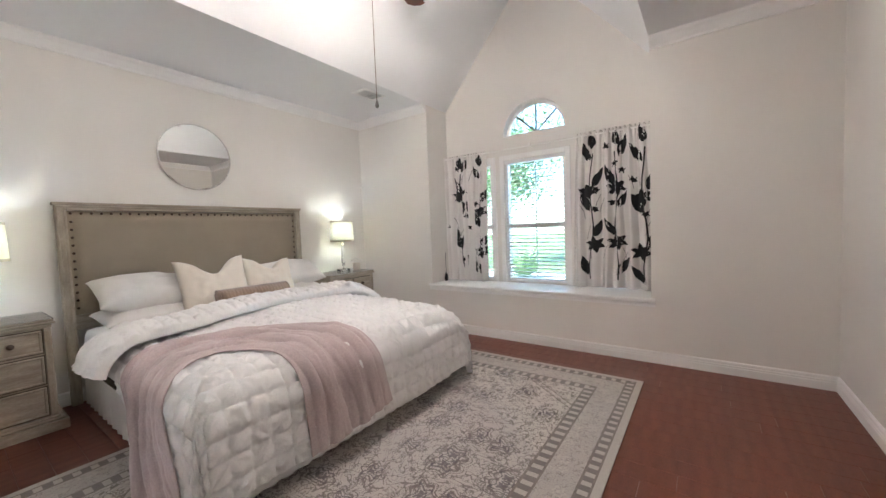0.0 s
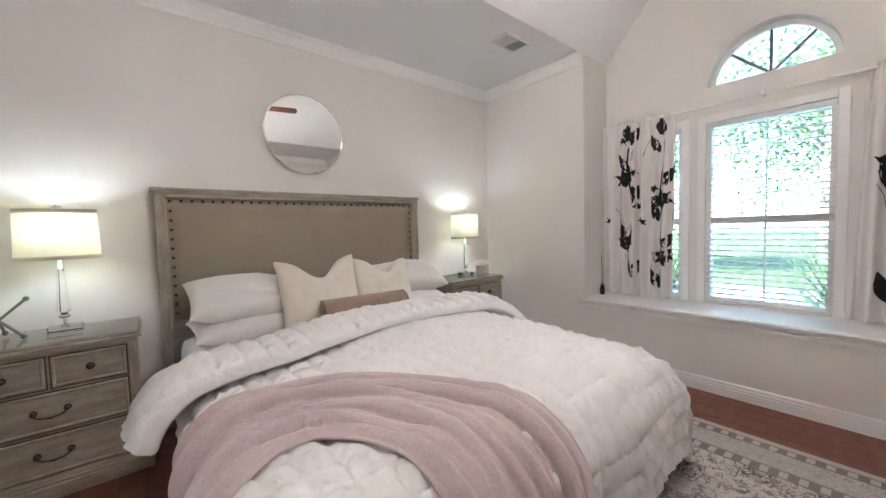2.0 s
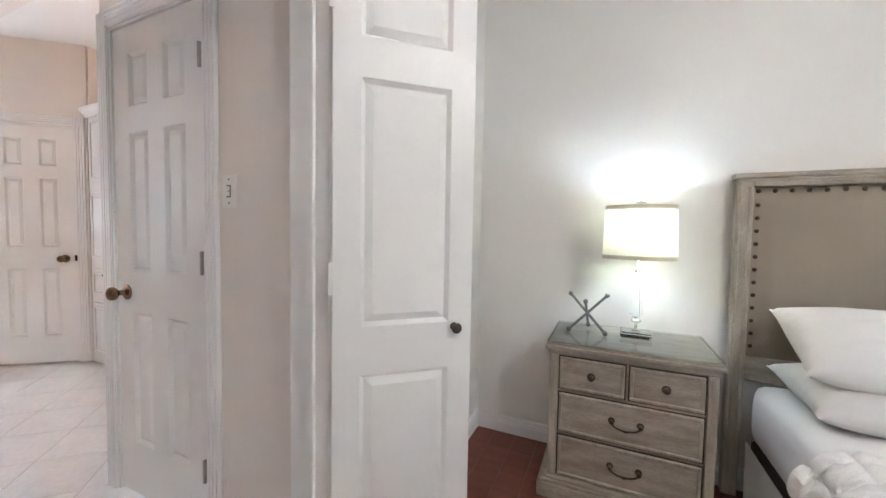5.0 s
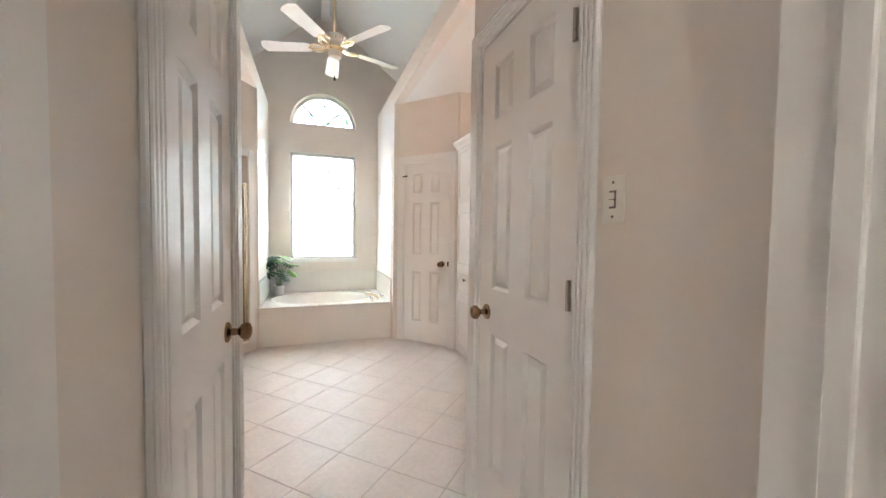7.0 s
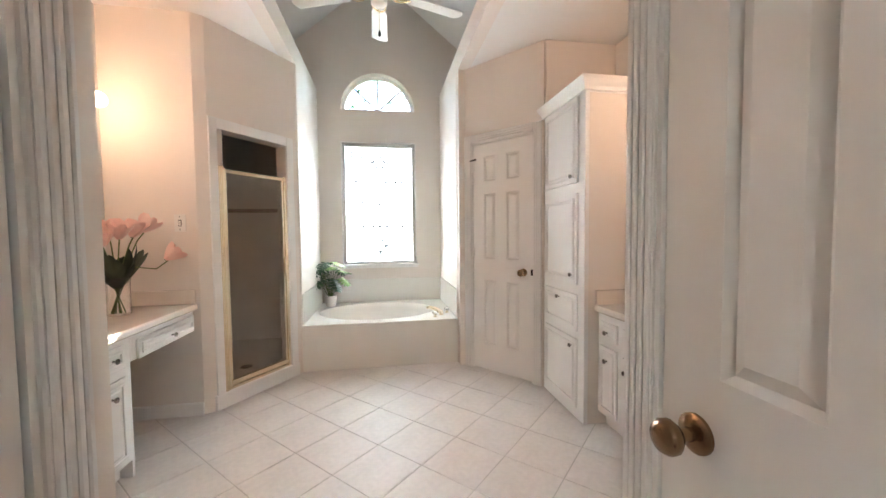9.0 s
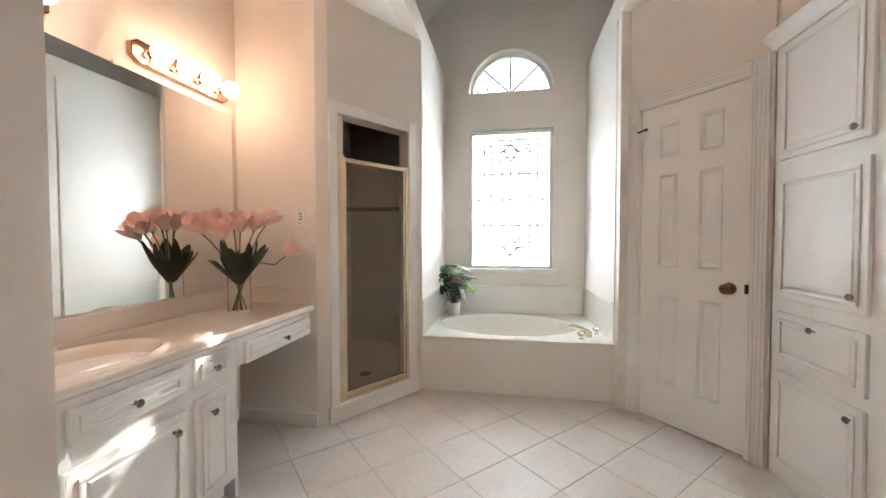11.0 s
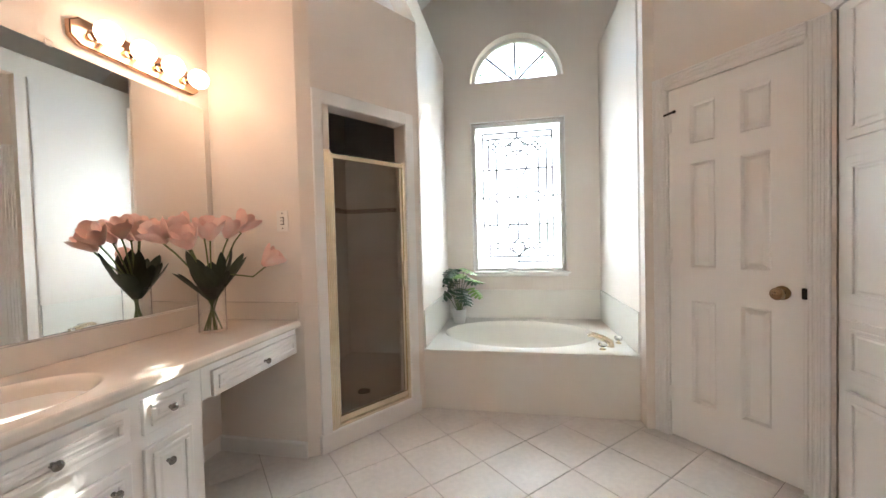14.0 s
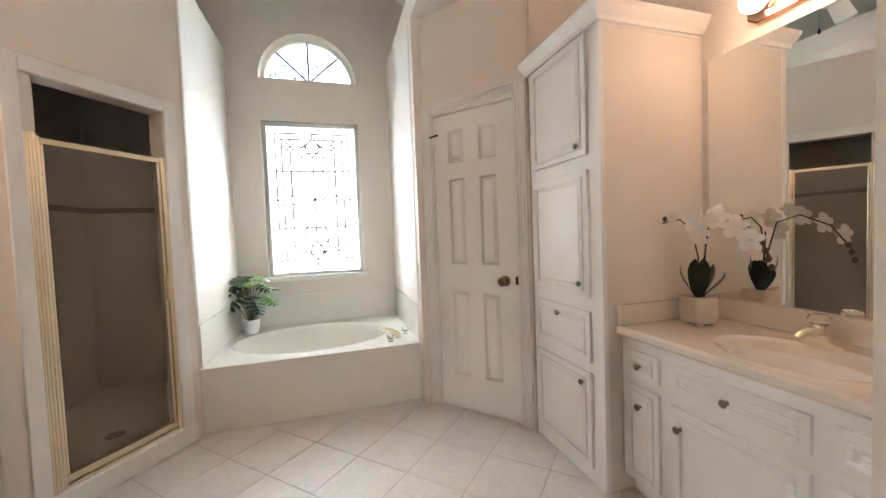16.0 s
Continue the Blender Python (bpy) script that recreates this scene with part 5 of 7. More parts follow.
LP = TOPZ - 0.015
cushion("pillow", 0.365, 0.205, 0.09, pose(0.60, 3.85, LP + 0.07, -84, 0, 2), PILLOW, "plump white bed pillow lying on the sheet", "pillow", "bed pillows", 1)
cushion("pillow", 0.36, 0.19, 0.115, pose(0.585, 3.87, LP + 0.235, -64, 3, 2), PILLOW, "plump white bed pillow on top of another", "pillow", "bed pillows", 2)
cushion("pillow", 0.365, 0.205, 0.09, pose(1.67, 3.85, LP + 0.07, -84, 0, -2), PILLOW, "plump white bed pillow lying on the sheet", "pillow", "bed pillows", 3)
cushion("pillow", 0.36, 0.19, 0.115, pose(1.69, 3.87, LP + 0.235, -64, -2, -3), PILLOW, "plump white bed pillow on top of another", "pillow", "bed pillows", 4)
cushion("cushion", 0.26, 0.26, 0.085, pose(0.94, 3.66, LP + 0.215, -20, -2, -4), CREAM, "cream velvet square cushion with a dented top", "cushion", "cream cushions", 5, 0.15)
cushion("cushion", 0.25, 0.235, 0.08, pose(1.44, 3.72, LP + 0.20, -20, 4, 6), CREAM, "cream velvet square cushion with a dented top", "cushion", "cream cushions", 6, 0.12)
bol = thing("bolster", pose(1.17, 3.50, LP + 0.125, 0, 0, -4), "ribbed taupe chenille bolster on the bed", "bolster")
bm = bmesh.new()
lathe(bm, [(0.02, -0.285), (0.06, -0.29), (0.078, -0.275)] + [(0.084 + 0.003 * math.sin(k * 2.1), -0.27 + 0.54 * k / 60) for k in range(61)] + [(0.078, 0.275), (0.06, 0.29), (0.02, 0.285)], 28, axis="x")
part("cover", bm, TAUPE, bol, smooth=60)
for s in (-1, 1):
    part("piping", tube(bmesh.new(), [(s * 0.279, 0.08 * math.cos(k), 0.08 * math.sin(k)) for k in (2 * math.pi * j / 28 for j in range(29))], 0.006, 6), TAUPE, bol)


# nightstands
def nightstand(m, label):
    W, D, H = 0.665, 0.42, 0.72
    ns = thing("nightstand", m, label, "nightstand", "nightstands")
    hw_ = W / 2
    bm = bmesh.new()
    box(bm, (-hw_ + 0.02, -D + 0.02, 0.1), (hw_ - 0.02, 0, H - 0.05), 0.004)
    part("body", bm, GREYWOOD, ns)
    for s in (-1, 1):
        bm = bmesh.new()
        x = s * (hw_ - 0.035)
        box(bm, (x - 0.018, -D + 0.004, 0.1), (x + 0.018, -D + 0.03, H - 0.055), 0.005, 2)
        part("corner_post", bm, GREYWOODV, ns)
    bm = bmesh.new()
    box(bm, (-hw_ - 0.026, -D - 0.018, 0.0), (hw_ + 0.026, 0, 0.065), 0.006, 2)
    box(bm, (-hw_ - 0.012, -D - 0.009, 0.065), (hw_ + 0.012, 0, 0.082), 0.007, 3)
    box(bm, (-hw_ + 0.006, -D + 0.0, 0.07), (hw_ - 0.006, 0, 0.098), 0.012, 3)
    part("plinth", bm, GREYWOOD, ns)
    bm = bmesh.new()
    box(bm, (-hw_ + 0.012, -D + 0.008, H - 0.056), (hw_ - 0.012, 0, H - 0.036), 0.007, 3)
    box(bm, (-hw_ - 0.004, -D - 0.006, H - 0.034), (hw_ + 0.004, 0, H - 0.018), 0.006, 3)
    box(bm, (-hw_ + 0.004, -D + 0.002, H - 0.018), (hw_ - 0.004, 0, H - 0.004), 0.004, 2)
    part("top", bm, GREYWOOD, ns)
    part("glass_top", B((-hw_ + 0.002, -D, H - 0.004), (hw_ - 0.002, 0, H + 0.002), 0.002), TABLEGLASS, ns, "clear glass sheet")
    z0 = 0.105
    rows = ((0.11, 0.29, 1), (0.312, 0.487, 1), (0.51, 0.652, 2))
    for a, b, c in rows:
        for k in range(c):
            x0 = -hw_ + 0.06 + k * (W - 0.12 + 0.02) / c
            x1 = x0 + (W - 0.12) if c == 1 else x0 + (W - 0.12 - 0.02) / 2
            y = -D + 0.012
            bm = bmesh.new()
            box(bm, (x0, y, a), (x1, y + 0.02, b), 0.002)
            dr = part("drawer", bm, GREYWOOD, ns)
            bm = bmesh.new()
            for p, q in (((x0, a), (x1, a + 0.014)), ((x0, b - 0.014), (x1, b)), ((x0, a + 0.014), (x0 + 0.014, b - 0.014)), ((x1 - 0.014, a + 0.014), (x1, b - 0.014))):
                box(bm, (p[0], y - 0.007, p[1]), (q[0], y - 0.0005, q[1]), 0.003)
            part("drawer_bead", bm, GREYWOODV, dr)
            # solid dark strip painted in for the shade of the gap round the drawer
            bm = bmesh.new()
            for p, q in (((x0 - 0.006, a - 0.006), (x1 + 0.006, a)), ((x0 - 0.006, b), (x1 + 0.006, b + 0.006)), ((x0 - 0.006, a), (x0, b)), ((x1, a), (x1 + 0.006, b))):
                box(bm, (p[0], y + 0.004, p[1]), (q[0], y + 0.012, q[1]))
            part("shadow_gap", bm, DARKGROOVE, dr, "dark strip for the shade in the drawer gap")
            xc, zc = (x0 + x1) / 2, (a + b) / 2
            bm = bmesh.new()
            if c == 2:
                lathe(bm, [(0.017, 0), (0.017, -0.003), (0.007, -0.006), (0.006, -0.014), (0.012, -0.018), (0.013, -0.024), (0.006, -0.029), (0, -0.03)], 14, (xc, y, zc), "y")
                part("drawer_knob", bm, BRONZE, dr, "small dark bronze knob", smooth=50)
            else:
                for s in (-1, 1):
                    lathe(bm, [(0.014, 0), (0.014, -0.003), (0.006, -0.006), (0.006, -0.018), (0.009, -0.02), (0.009, -0.026), (0, -0.03)], 12, (xc + s * 0.055, y, zc + 0.008), "y")
                tube(bm, [(xc + 0.055 * math.cos(k), y - 0.021, zc + 0.008 - 0.026 * math.sin(k)) for k in (math.pi * j / 12 for j in range(13))], [0.004] * 13, 7)
                ball(bm, (xc, y - 0.022, zc - 0.019), 0.0075, 8, 6, (1.6, 0.8, 0.8))
                part("drawer_pull", bm, BRONZE, dr, "dark bronze bail pull", smooth=50)
    return ns


nightstand(pose(-0.31, BNY - 0.025, 0), "weathered grey-brown nightstand with four drawers")
nightstand(pose(2.47, BNY - 0.025, 0), "weathered grey-brown nightstand in the corner")


# table lamps
def table_lamp(m, label):
    la = thing("table_lamp", m, label, "lamp", "bedside lamps")
    part("base_plate", B((-0.065, -0.05, 0), (0.065, 0.05, 0.028), 0.006, 2), CRYSTAL, la, "clear crystal block")
    bm = bmesh.new()
    lathe(bm, [(0.018, 0.028), (0.018, 0.036), (0.007, 0.04), (0.007, 0.066), (0.02, 0.07), (0.024, 0.078), (0.02, 0.086), (0.012, 0.09)], 16)
    part("collar", bm, CHROME, la, "chrome collar", smooth=50)
    bm = bmesh.new()
    lathe(bm, [(0.012, 0.09), (0.026, 0.105), (0.015, 0.305), (0.009, 0.317)], 6)
    part("column", bm, CRYSTAL, la, "faceted crystal column")
    bm = bmesh.new()
    lathe(bm, [(0.012, 0.317), (0.012, 0.337), (0.008, 0.341), (0.008, 0.405)], 12)
    part("socket", bm, CHROME, la, smooth=50)
    r0, r1, z0, z1 = 0.158, 0.15, 0.37, 0.62
    bm = bmesh.new()
    n = 48
    lo = [(r0 * math.cos(2 * math.pi * i / n), 0.72 * r0 * math.sin(2 * math.pi * i / n)) for i in range(n)]
    a = [bm.verts.new((x, y, z0)) for x, y in lo]
    b = [bm.verts.new((x * r1 / r0, y * r1 / r0, z1)) for x, y in lo]
    for i in range(n):
        bm.faces.new((a[i], a[(i + 1) % n], b[(i + 1) % n], b[i]))
    sh_ = part("shade", bm, SHADE, la, "cream oval drum shade, lit", smooth=60)
    for z, s in ((z0, 1.004), (z1 - 0.018, r1 / r0 * 1.008)):
        bm = bmesh.new()
        a = [bm.verts.new((x * s, y * s, z)) for x, y in lo]
        b = [bm.verts.new((x * s, y * s, z + 0.018)) for x, y in lo]
        for i in range(n):
            bm.faces.new((a[i], a[(i + 1) % n], b[(i + 1) % n], b[i]))
        part("trim_band", bm, SHADEBAND, sh_, "tan binding tape", smooth=60)
    bm = bmesh.new()
    tube(bm, [(-r1, 0, z1 - 0.02), (r1, 0, z1 - 0.02)], 0.002, 5)
    tube(bm, [(0, 0, 0.405), (0, 0, z1 + 0.02)], 0.003, 6)
    lathe(bm, [(0.022, z1 + 0.012), (0.022, z1 + 0.017), (0.008, z1 + 0.02), (0.0, z1 + 0.028)], 14)
    part("harp", bm, CHROME, la, "chrome harp and finial")
    bm = ball(bmesh.new(), (0, 0, 0.53), 0.03, 12, 8, (1, 1, 1.2))
    part("bulb", bm, LAMPBULB, la, "lit white bulb", smooth=True)
    return la


LAMPBULB = glow("lit_lamp_bulb", (0.74, 0.87, 1.0), LAMP_GLOW)
table_lamp(pose(-0.272, 4.005, 0.722), "lit crystal column lamp on a nightstand")
table_lamp(pose(2.555, 4.02, 0.722), "lit crystal column lamp on a nightstand")

# crossed-bar ornament
jack = thing("jack_ornament", pose(-0.484, 3.985, 0.722), "grey metal toy-jack sculpture on the nightstand", "ornament")
for p, q in (((-0.085, -0.03, 0.012), (0.085, 0.02, 0.185)), ((0.08, -0.045, 0.012), (-0.085, 0.03, 0.18)), ((0.0, 0.07, 0.02), (-0.01, -0.055, 0.16))):
    bm = bmesh.new()
    tube(bm, [p, q], 0.0065, 8)
    part("bar", bm, PEWTER, jack)
    for e in (p, q):
        part("knob_end", ball(bmesh.new(), e, 0.012, 10, 7), PEWTER, jack, smooth=True)

# small pot with white flowers
fp = thing("flower_pot", pose(2.725, 3.975, 0.722), "small grey pot of white hydrangea blooms", "flower pot")
part("pot", lathe(bmesh.new(), [(0.038, 0), (0.046, 0.01), (0.05, 0.085), (0.044, 0.085), (0.04, 0.07)], 20), POTSTONE, fp, smooth=50)
rnd = random.Random(8)
bm = bmesh.new()
for k in range(90):
    a, e = rnd.uniform(0, 6.28), rnd.uniform(0.0, 1.5)
    d = Vector((math.cos(a) * math.cos(e) * 0.075, math.sin(a) * math.cos(e) * 0.065, 0.095 + 0.045 * math.sin(e)))
    for j in range(4):
        t = j * 1.57 + a
        s = Vector((math.cos(t), math.sin(t), rnd.uniform(-0.2, 0.5))) * 0.017
        w = Vector((-math.sin(t), math.cos(t), 0.2)) * 0.011
        v = [bm.verts.new(q) for q in (d, d + s * 0.6 + w, d + s, d + s * 0.6 - w)]
        bm.faces.new(v)
part("blooms", bm, WHITEPETAL, fp, "white petals")

# round wall mirror
rm = thing("round_mirror", pose(1.06, BNY - 0.010, 1.938), "round frameless mirror with a thin metal rim", "mirror")
bm = bmesh.new()
lathe(bm, [(0.293, -0.004), (0.293, -0.012), (0.287, -0.0145)], 64, axis="y")
part("glass", bm, MIRROR, rm)
part("rim", tube(bmesh.new(), [(0.295 * math.cos(k), -0.009, 0.295 * math.sin(k)) for k in (2 * math.pi * j / 72 for j in range(73))], 0.006, 8), CHROME, rm, "thin satin metal rim", smooth=60)

# ceiling vent
ve = thing("ceiling_vent", pose(2.41, 3.28, CH), "white louvred ceiling vent", "vent")
for a, b in (((-0.15, -0.10, -0.008), (0.15, -0.075, 0)), ((-0.15, 0.075, -0.008), (0.15, 0.10, 0)), ((-0.15, -0.075, -0.008), (-0.125, 0.075, 0)), ((0.125, -0.075, -0.008), (0.15, 0.075, 0)), ((-0.006, -0.075, -0.007), (0.006, 0.075, 0))):
    part("frame", B(a, b, 0.002), TRIM, ve)
# no duct is cut: a dark sheet gives its inner shade
part("backing", B((-0.125, -0.075, -0.0015), (0.125, 0.075, -0.0005)), PEWTER, ve, "dark sheet standing in for the shaded duct")
for s in (-1, 1):
    for k in range(8):
        bm = B((-0.001, -0.073, -0.005), (0.001, 0.073, 0.005))
        o = part("slat", bm, TRIM, ve, at=Matrix.Translation((s * 0.066 + (k - 3.5) * 0.0145, 0, -0.006)) @ Matrix.Rotation(radians(38 * s), 4, "Y"))


# ceiling fans
def ceiling_fan(m, blade_mat, metal, hub_mat, length, drop, rot, label, lights, pull):
    fan = thing("ceiling_fan", m, label, "ceiling fan", "ceiling fans")
    bm = bmesh.new()
    lathe(bm, [(0.012, 0.1), (0.012, drop)], 10)
    part("down_rod", bm, metal, fan, smooth=50)
    part("canopy", lathe(bmesh.new(), [(0.02, drop - 0.09), (0.05, drop - 0.07), (0.065, drop - 0.02), (0.065, drop)], 20), metal, fan, smooth=50)
    bm = bmesh.new()
    lathe(bm, [(0.02, 0.12), (0.06, 0.11), (0.1, 0.085), (0.115, 0.06), (0.115, 0.03), (0.1, 0.012), (0.06, 0.0)], 28)
    part("motor", bm, hub_mat, fan, smooth=40)
    first = None
    for k in range(18):
        bm = B((0.106, -0.006, 0.028), (0.119, 0.006, 0.062), 0.002)
        part("vent_rib", bm, BLACK if lights else metal, fan, at=Matrix.Rotation(2 * math.pi * k / 18, 4, "Z"))
    part("lower_ring", lathe(bmesh.new(), [(0.06, 0.0), (0.075, -0.01), (0.06, -0.022), (0.05, -0.03)], 24), metal, fan, smooth=40)
    part("switch_housing", lathe(bmesh.new(), [(0.05, -0.03), (0.056, -0.05), (0.054, -0.085), (0.03, -0.1), (0, -0.102)], 24), hub_mat, fan, smooth=40)
    for k in range(5):
        a = radians(rot + 72 * k)
        mm = Matrix.Rotation(a, 4, "Z") @ Matrix.Rotation(radians(11), 4, "X")
        bm = bmesh.new()
        for s in (-1, 1):
            tube(bm, [(0.08, s * 0.012, -0.004), (0.125, s * 0.042, -0.012), (0.17, s * 0.05, -0.01), (0.205, s * 0.03, -0.006), (0.225, 0.0, -0.004)], 0.006, 6)
        tube(bm, [(0.07, 0, 0.0), (0.14, 0, -0.014), (0.235, 0, -0.004)], 0.007, 6)
        part("blade_arm", bm, metal, fan, at=mm, label="scrolled metal blade arm")
        bm = bmesh.new()
        n = 18
        prof = []
        for i in range(n + 1):
            t = i / n
            w = 0.054 + 0.014 * t
            if t < 0.08:
                w *= math.sqrt(max(0.05, 1 - ((0.08 - t) / 0.08) ** 2))
            if t > 0.93:
                w *= math.sqrt(max(0.02, 1 - ((t - 0.93) / 0.07) ** 2 * 0.85))
            prof.append((0.20 + t * (length - 0.20), w))
        up = [[bm.verts.new((x, s * w, z)) for s in (-1, 1) for z in (-0.003, 0.003)] for x, w in prof]
        for p, q in zip(up, up[1:]):
            for i, j in ((0, 2), (3, 1), (1, 0), (2, 3)):
                bm.faces.new((p[i], p[j], q[j], q[i]))
        bm.faces.new((up[0][0], up[0][1], up[0][3], up[0][2]))
        bm.faces.new((up[-1][0], up[-1][2], up[-1][3], up[-1][1]))
        part("blade", bm, blade_mat, fan, at=mm)
    if lights:
        for k in range(4):
            a = radians(45 + 90 * k)
            c = Vector((math.cos(a), math.sin(a), 0))
            bm = bmesh.new()
            tube(bm, [c * 0.04 + Vector((0, 0, -0.08)), c * 0.10 + Vector((0, 0, -0.10))], 0.012, 8)
            part("lamp_arm", bm, metal, fan)
            mm = Matrix.Translation(c * 0.105 + Vector((0, 0, -0.105))) @ Matrix.Rotation(a, 4, "Z") @ Matrix.Rotation(radians(-38), 4, "Y")
            part("glass_shade", lathe(bmesh.new(), [(0.022, 0), (0.03, -0.02), (0.05, -0.06), (0.06, -0.09), (0.0585, -0.09), (0.02, -0.06), (0.0, -0.05)], 20), FANBULB, fan, "lit frosted glass shade", smooth=50, at=mm)
    x, y, z = pull
    part("pull_chain", tube(bmesh.new(), [(x, y, -0.1), (x, y, z + 0.04)], 0.0018, 5), metal, fan)
    part("pull_knob", lathe(bmesh.new(), [(0.003, z + 0.045), (0.01, z + 0.02), (0.011, z + 0.008), (0.004, z)], 10, (x, y, 0)), BLACK if not lights else PEWTER, fan, smooth=50)
    return fan


ceiling_fan(pose(1.115, 1.88, 2.79), FANWOOD, ANTIQUE, ANTIQUE, 0.62, RIDGE_Z - 0.34 - 2.79, FAN1_ROT, "ceiling fan with cherry blades and lit glass shades", True, (0.0, 0.0, -0.90))


# curtains
def curtain(name, y0, y1, bottom_in, x, z0, z1, seed, label, motifs):
    c = thing(name, Matrix.Translation((0, 0, 0)), label, "curtain", "curtains")
    rnd = random.Random(seed)
    width = y1 - y0
    ph = [rnd.uniform(0, 6) for _ in range(4)]

    def surf(u, v, off=0.0):
        pinch = (1 - v) * bottom_in
        y = y0 + u * width + pinch * (0.5 - u) * 2
        # uneven pleats, tight and fine at the heading, fuller and slower at the hem
        w = u + 0.035 * noise.noise((u * 4, v * 0.8, seed + 5))
        amp = (0.021 + 0.020 * (1 - v)) * (1 + 0.5 * noise.noise((u * 6, 3, seed)))
        head = max(0.0, (v - 0.93) / 0.07)
        wv = amp * (1 - 0.5 * head) * math.sin(w * 2 * math.pi * 6.5 + ph[0] + 0.5 * math.sin(v * 2 + ph[1])) + (0.006 * v + 0.012 * head) * math.sin(w * 2 * math.pi * 17 + ph[2] + v) + 0.016 * noise.noise((u * 5, v * 4, seed))
        zz = z0 + v * (z1 - z0 + 0.010 * math.sin(w * 2 * math.pi * 17 + ph[3])) + (1 - v) * 0.02 * abs(noise.noise((u * 6, 0, seed)))
        return (x + wv - off, y + 0.01 * noise.noise((u * 3, v * 5, seed + 2)), zz)

    cloth = part("cloth", sheet(bmesh.new(), surf, 220, 60), CURTAIN, c, smooth=80)
    md = cloth.modifiers.new("thickness", "SOLIDIFY")
    md.thickness = 0.002

    def flat_poly(pts, off=0.0055):
        """A printed shape on the cloth, outlined in cloth metres, cut fine enough to follow the folds."""
        cy, cz_ = sum(p[0] for p in pts) / len(pts), sum(p[1] for p in pts) / len(pts)
        rings = []
        for f in (1.0, 0.66, 0.33):
            ring = []
            for i in range(len(pts)):
                a, b = pts[i], pts[(i + 1) % len(pts)]
                for t in (0, 0.5):
                    yy, zz = a[0] + (b[0] - a[0]) * t, a[1] + (b[1] - a[1]) * t
                    ring.append(prt.verts.new(surf((cy + (yy - cy) * f) / width, min(1, max(0, (cz_ + (zz - cz_) * f) / (z1 - z0))), off)))
            rings.append(ring)
        mid = prt.verts.new(surf(cy / width, cz_ / (z1 - z0), off))
        m_ = len(rings[0])
        for r1_, r2_ in zip(rings, rings[1:]):
            for i in range(m_):
                prt.faces.new((r1_[i], r1_[(i + 1) % m_], r2_[(i + 1) % m_], r2_[i]))
        for i in range(m_):
            prt.faces.new((rings[-1][i], rings[-1][(i + 1) % m_], mid))

    def leaf_shape(cy, cz_, ln, w, ang):
        p = []
        for s in (1, -1):
            for i in range(7):
                t = i / 7 if s == 1 else 1 - i / 7
                a_, b_ = (t - 0.5) * ln, s * w * math.sin(math.pi * t ** 0.8)
                p.append((cy + a_ * math.cos(ang) - b_ * math.sin(ang), cz_ + a_ * math.sin(ang) + b_ * math.cos(ang)))
        return p

    def stroke(pts, w):
        for a, b in zip(pts, pts[1:]):
            d = Vector((b[0] - a[0], b[1] - a[1]))
            k = Vector((-d.y, d.x)).normalized() * w
            flat_poly([(a[0] - k.x, a[1] - k.y), (b[0] - k.x, b[1] - k.y), (b[0] + k.x, b[1] + k.y), (a[0] + k.x, a[1] + k.y)])

    prt = bmesh.new()
    H_ = z1 - z0
    for sy in motifs:
        yy = sy * width
        st = [(yy + 0.02 * math.sin(k * 1.1 + sy * 9), 0.08 + k * (H_ - 0.3) / 9) for k in range(10)]
        stroke(st, 0.0055)
        lag = rnd.uniform(-0.09, 0.09)
        for k, zf in enumerate((0.12, 0.34, 0.52, 0.70, 0.86)):
            s = 1 if (k + int(sy * 10)) % 2 else -1
            zz = (zf + lag * 0.6) * H_ + rnd.uniform(-0.03, 0.03)
            flat_poly(leaf_shape(yy + s * 0.055, zz + 0.03, rnd.uniform(0.16, 0.22), rnd.uniform(0.028, 0.038), math.pi / 2 - s * rnd.uniform(0.2, 0.55)))
        for zf in (0.27, 0.61):
            cy, cz_ = yy + rnd.uniform(-0.03, 0.05), (zf + lag) * H_ + rnd.uniform(-0.03, 0.03)
            for k in range(6):
                a = k * math.pi / 3 + 0.3
                flat_poly(leaf_shape(cy + 0.042 * math.cos(a), cz_ + 0.042 * math.sin(a), 0.088, 0.023, a))
        flat_poly(leaf_shape(yy, H_ * 0.94, 0.16, 0.04, 1.4))
    for k in range(9):
        cy, cz_ = rnd.uniform(0.06, 0.94) * width, rnd.uniform(0.15, 0.9) * H_
        for j in range(5):
            a = j * 2 * math.pi / 5 + k
            flat_poly(leaf_shape(cy + 0.014 * math.cos(a), cz_ + 0.014 * math.sin(a), 0.042, 0.011, a), 0.006)
    tagged(part("floral_print", prt, INK, c, smooth=80), "black flower and leaf print", "", "", "stuff")
    prt = bmesh.new()
    for k in range(12):
        cy, cz_ = rnd.uniform(0.08, 0.85) * width, rnd.uniform(0.05, 0.8) * H_
        s = rnd.choice((-1, 1))
        stroke([(cy, cz_), (cy + s * 0.012, cz_ + 0.07), (cy + s * 0.04, cz_ + 0.14)], 0.0022)
    tagged(part("fine_print", prt, LINE, c, smooth=80), "fine grey stem lines", "", "", "stuff")
    return c


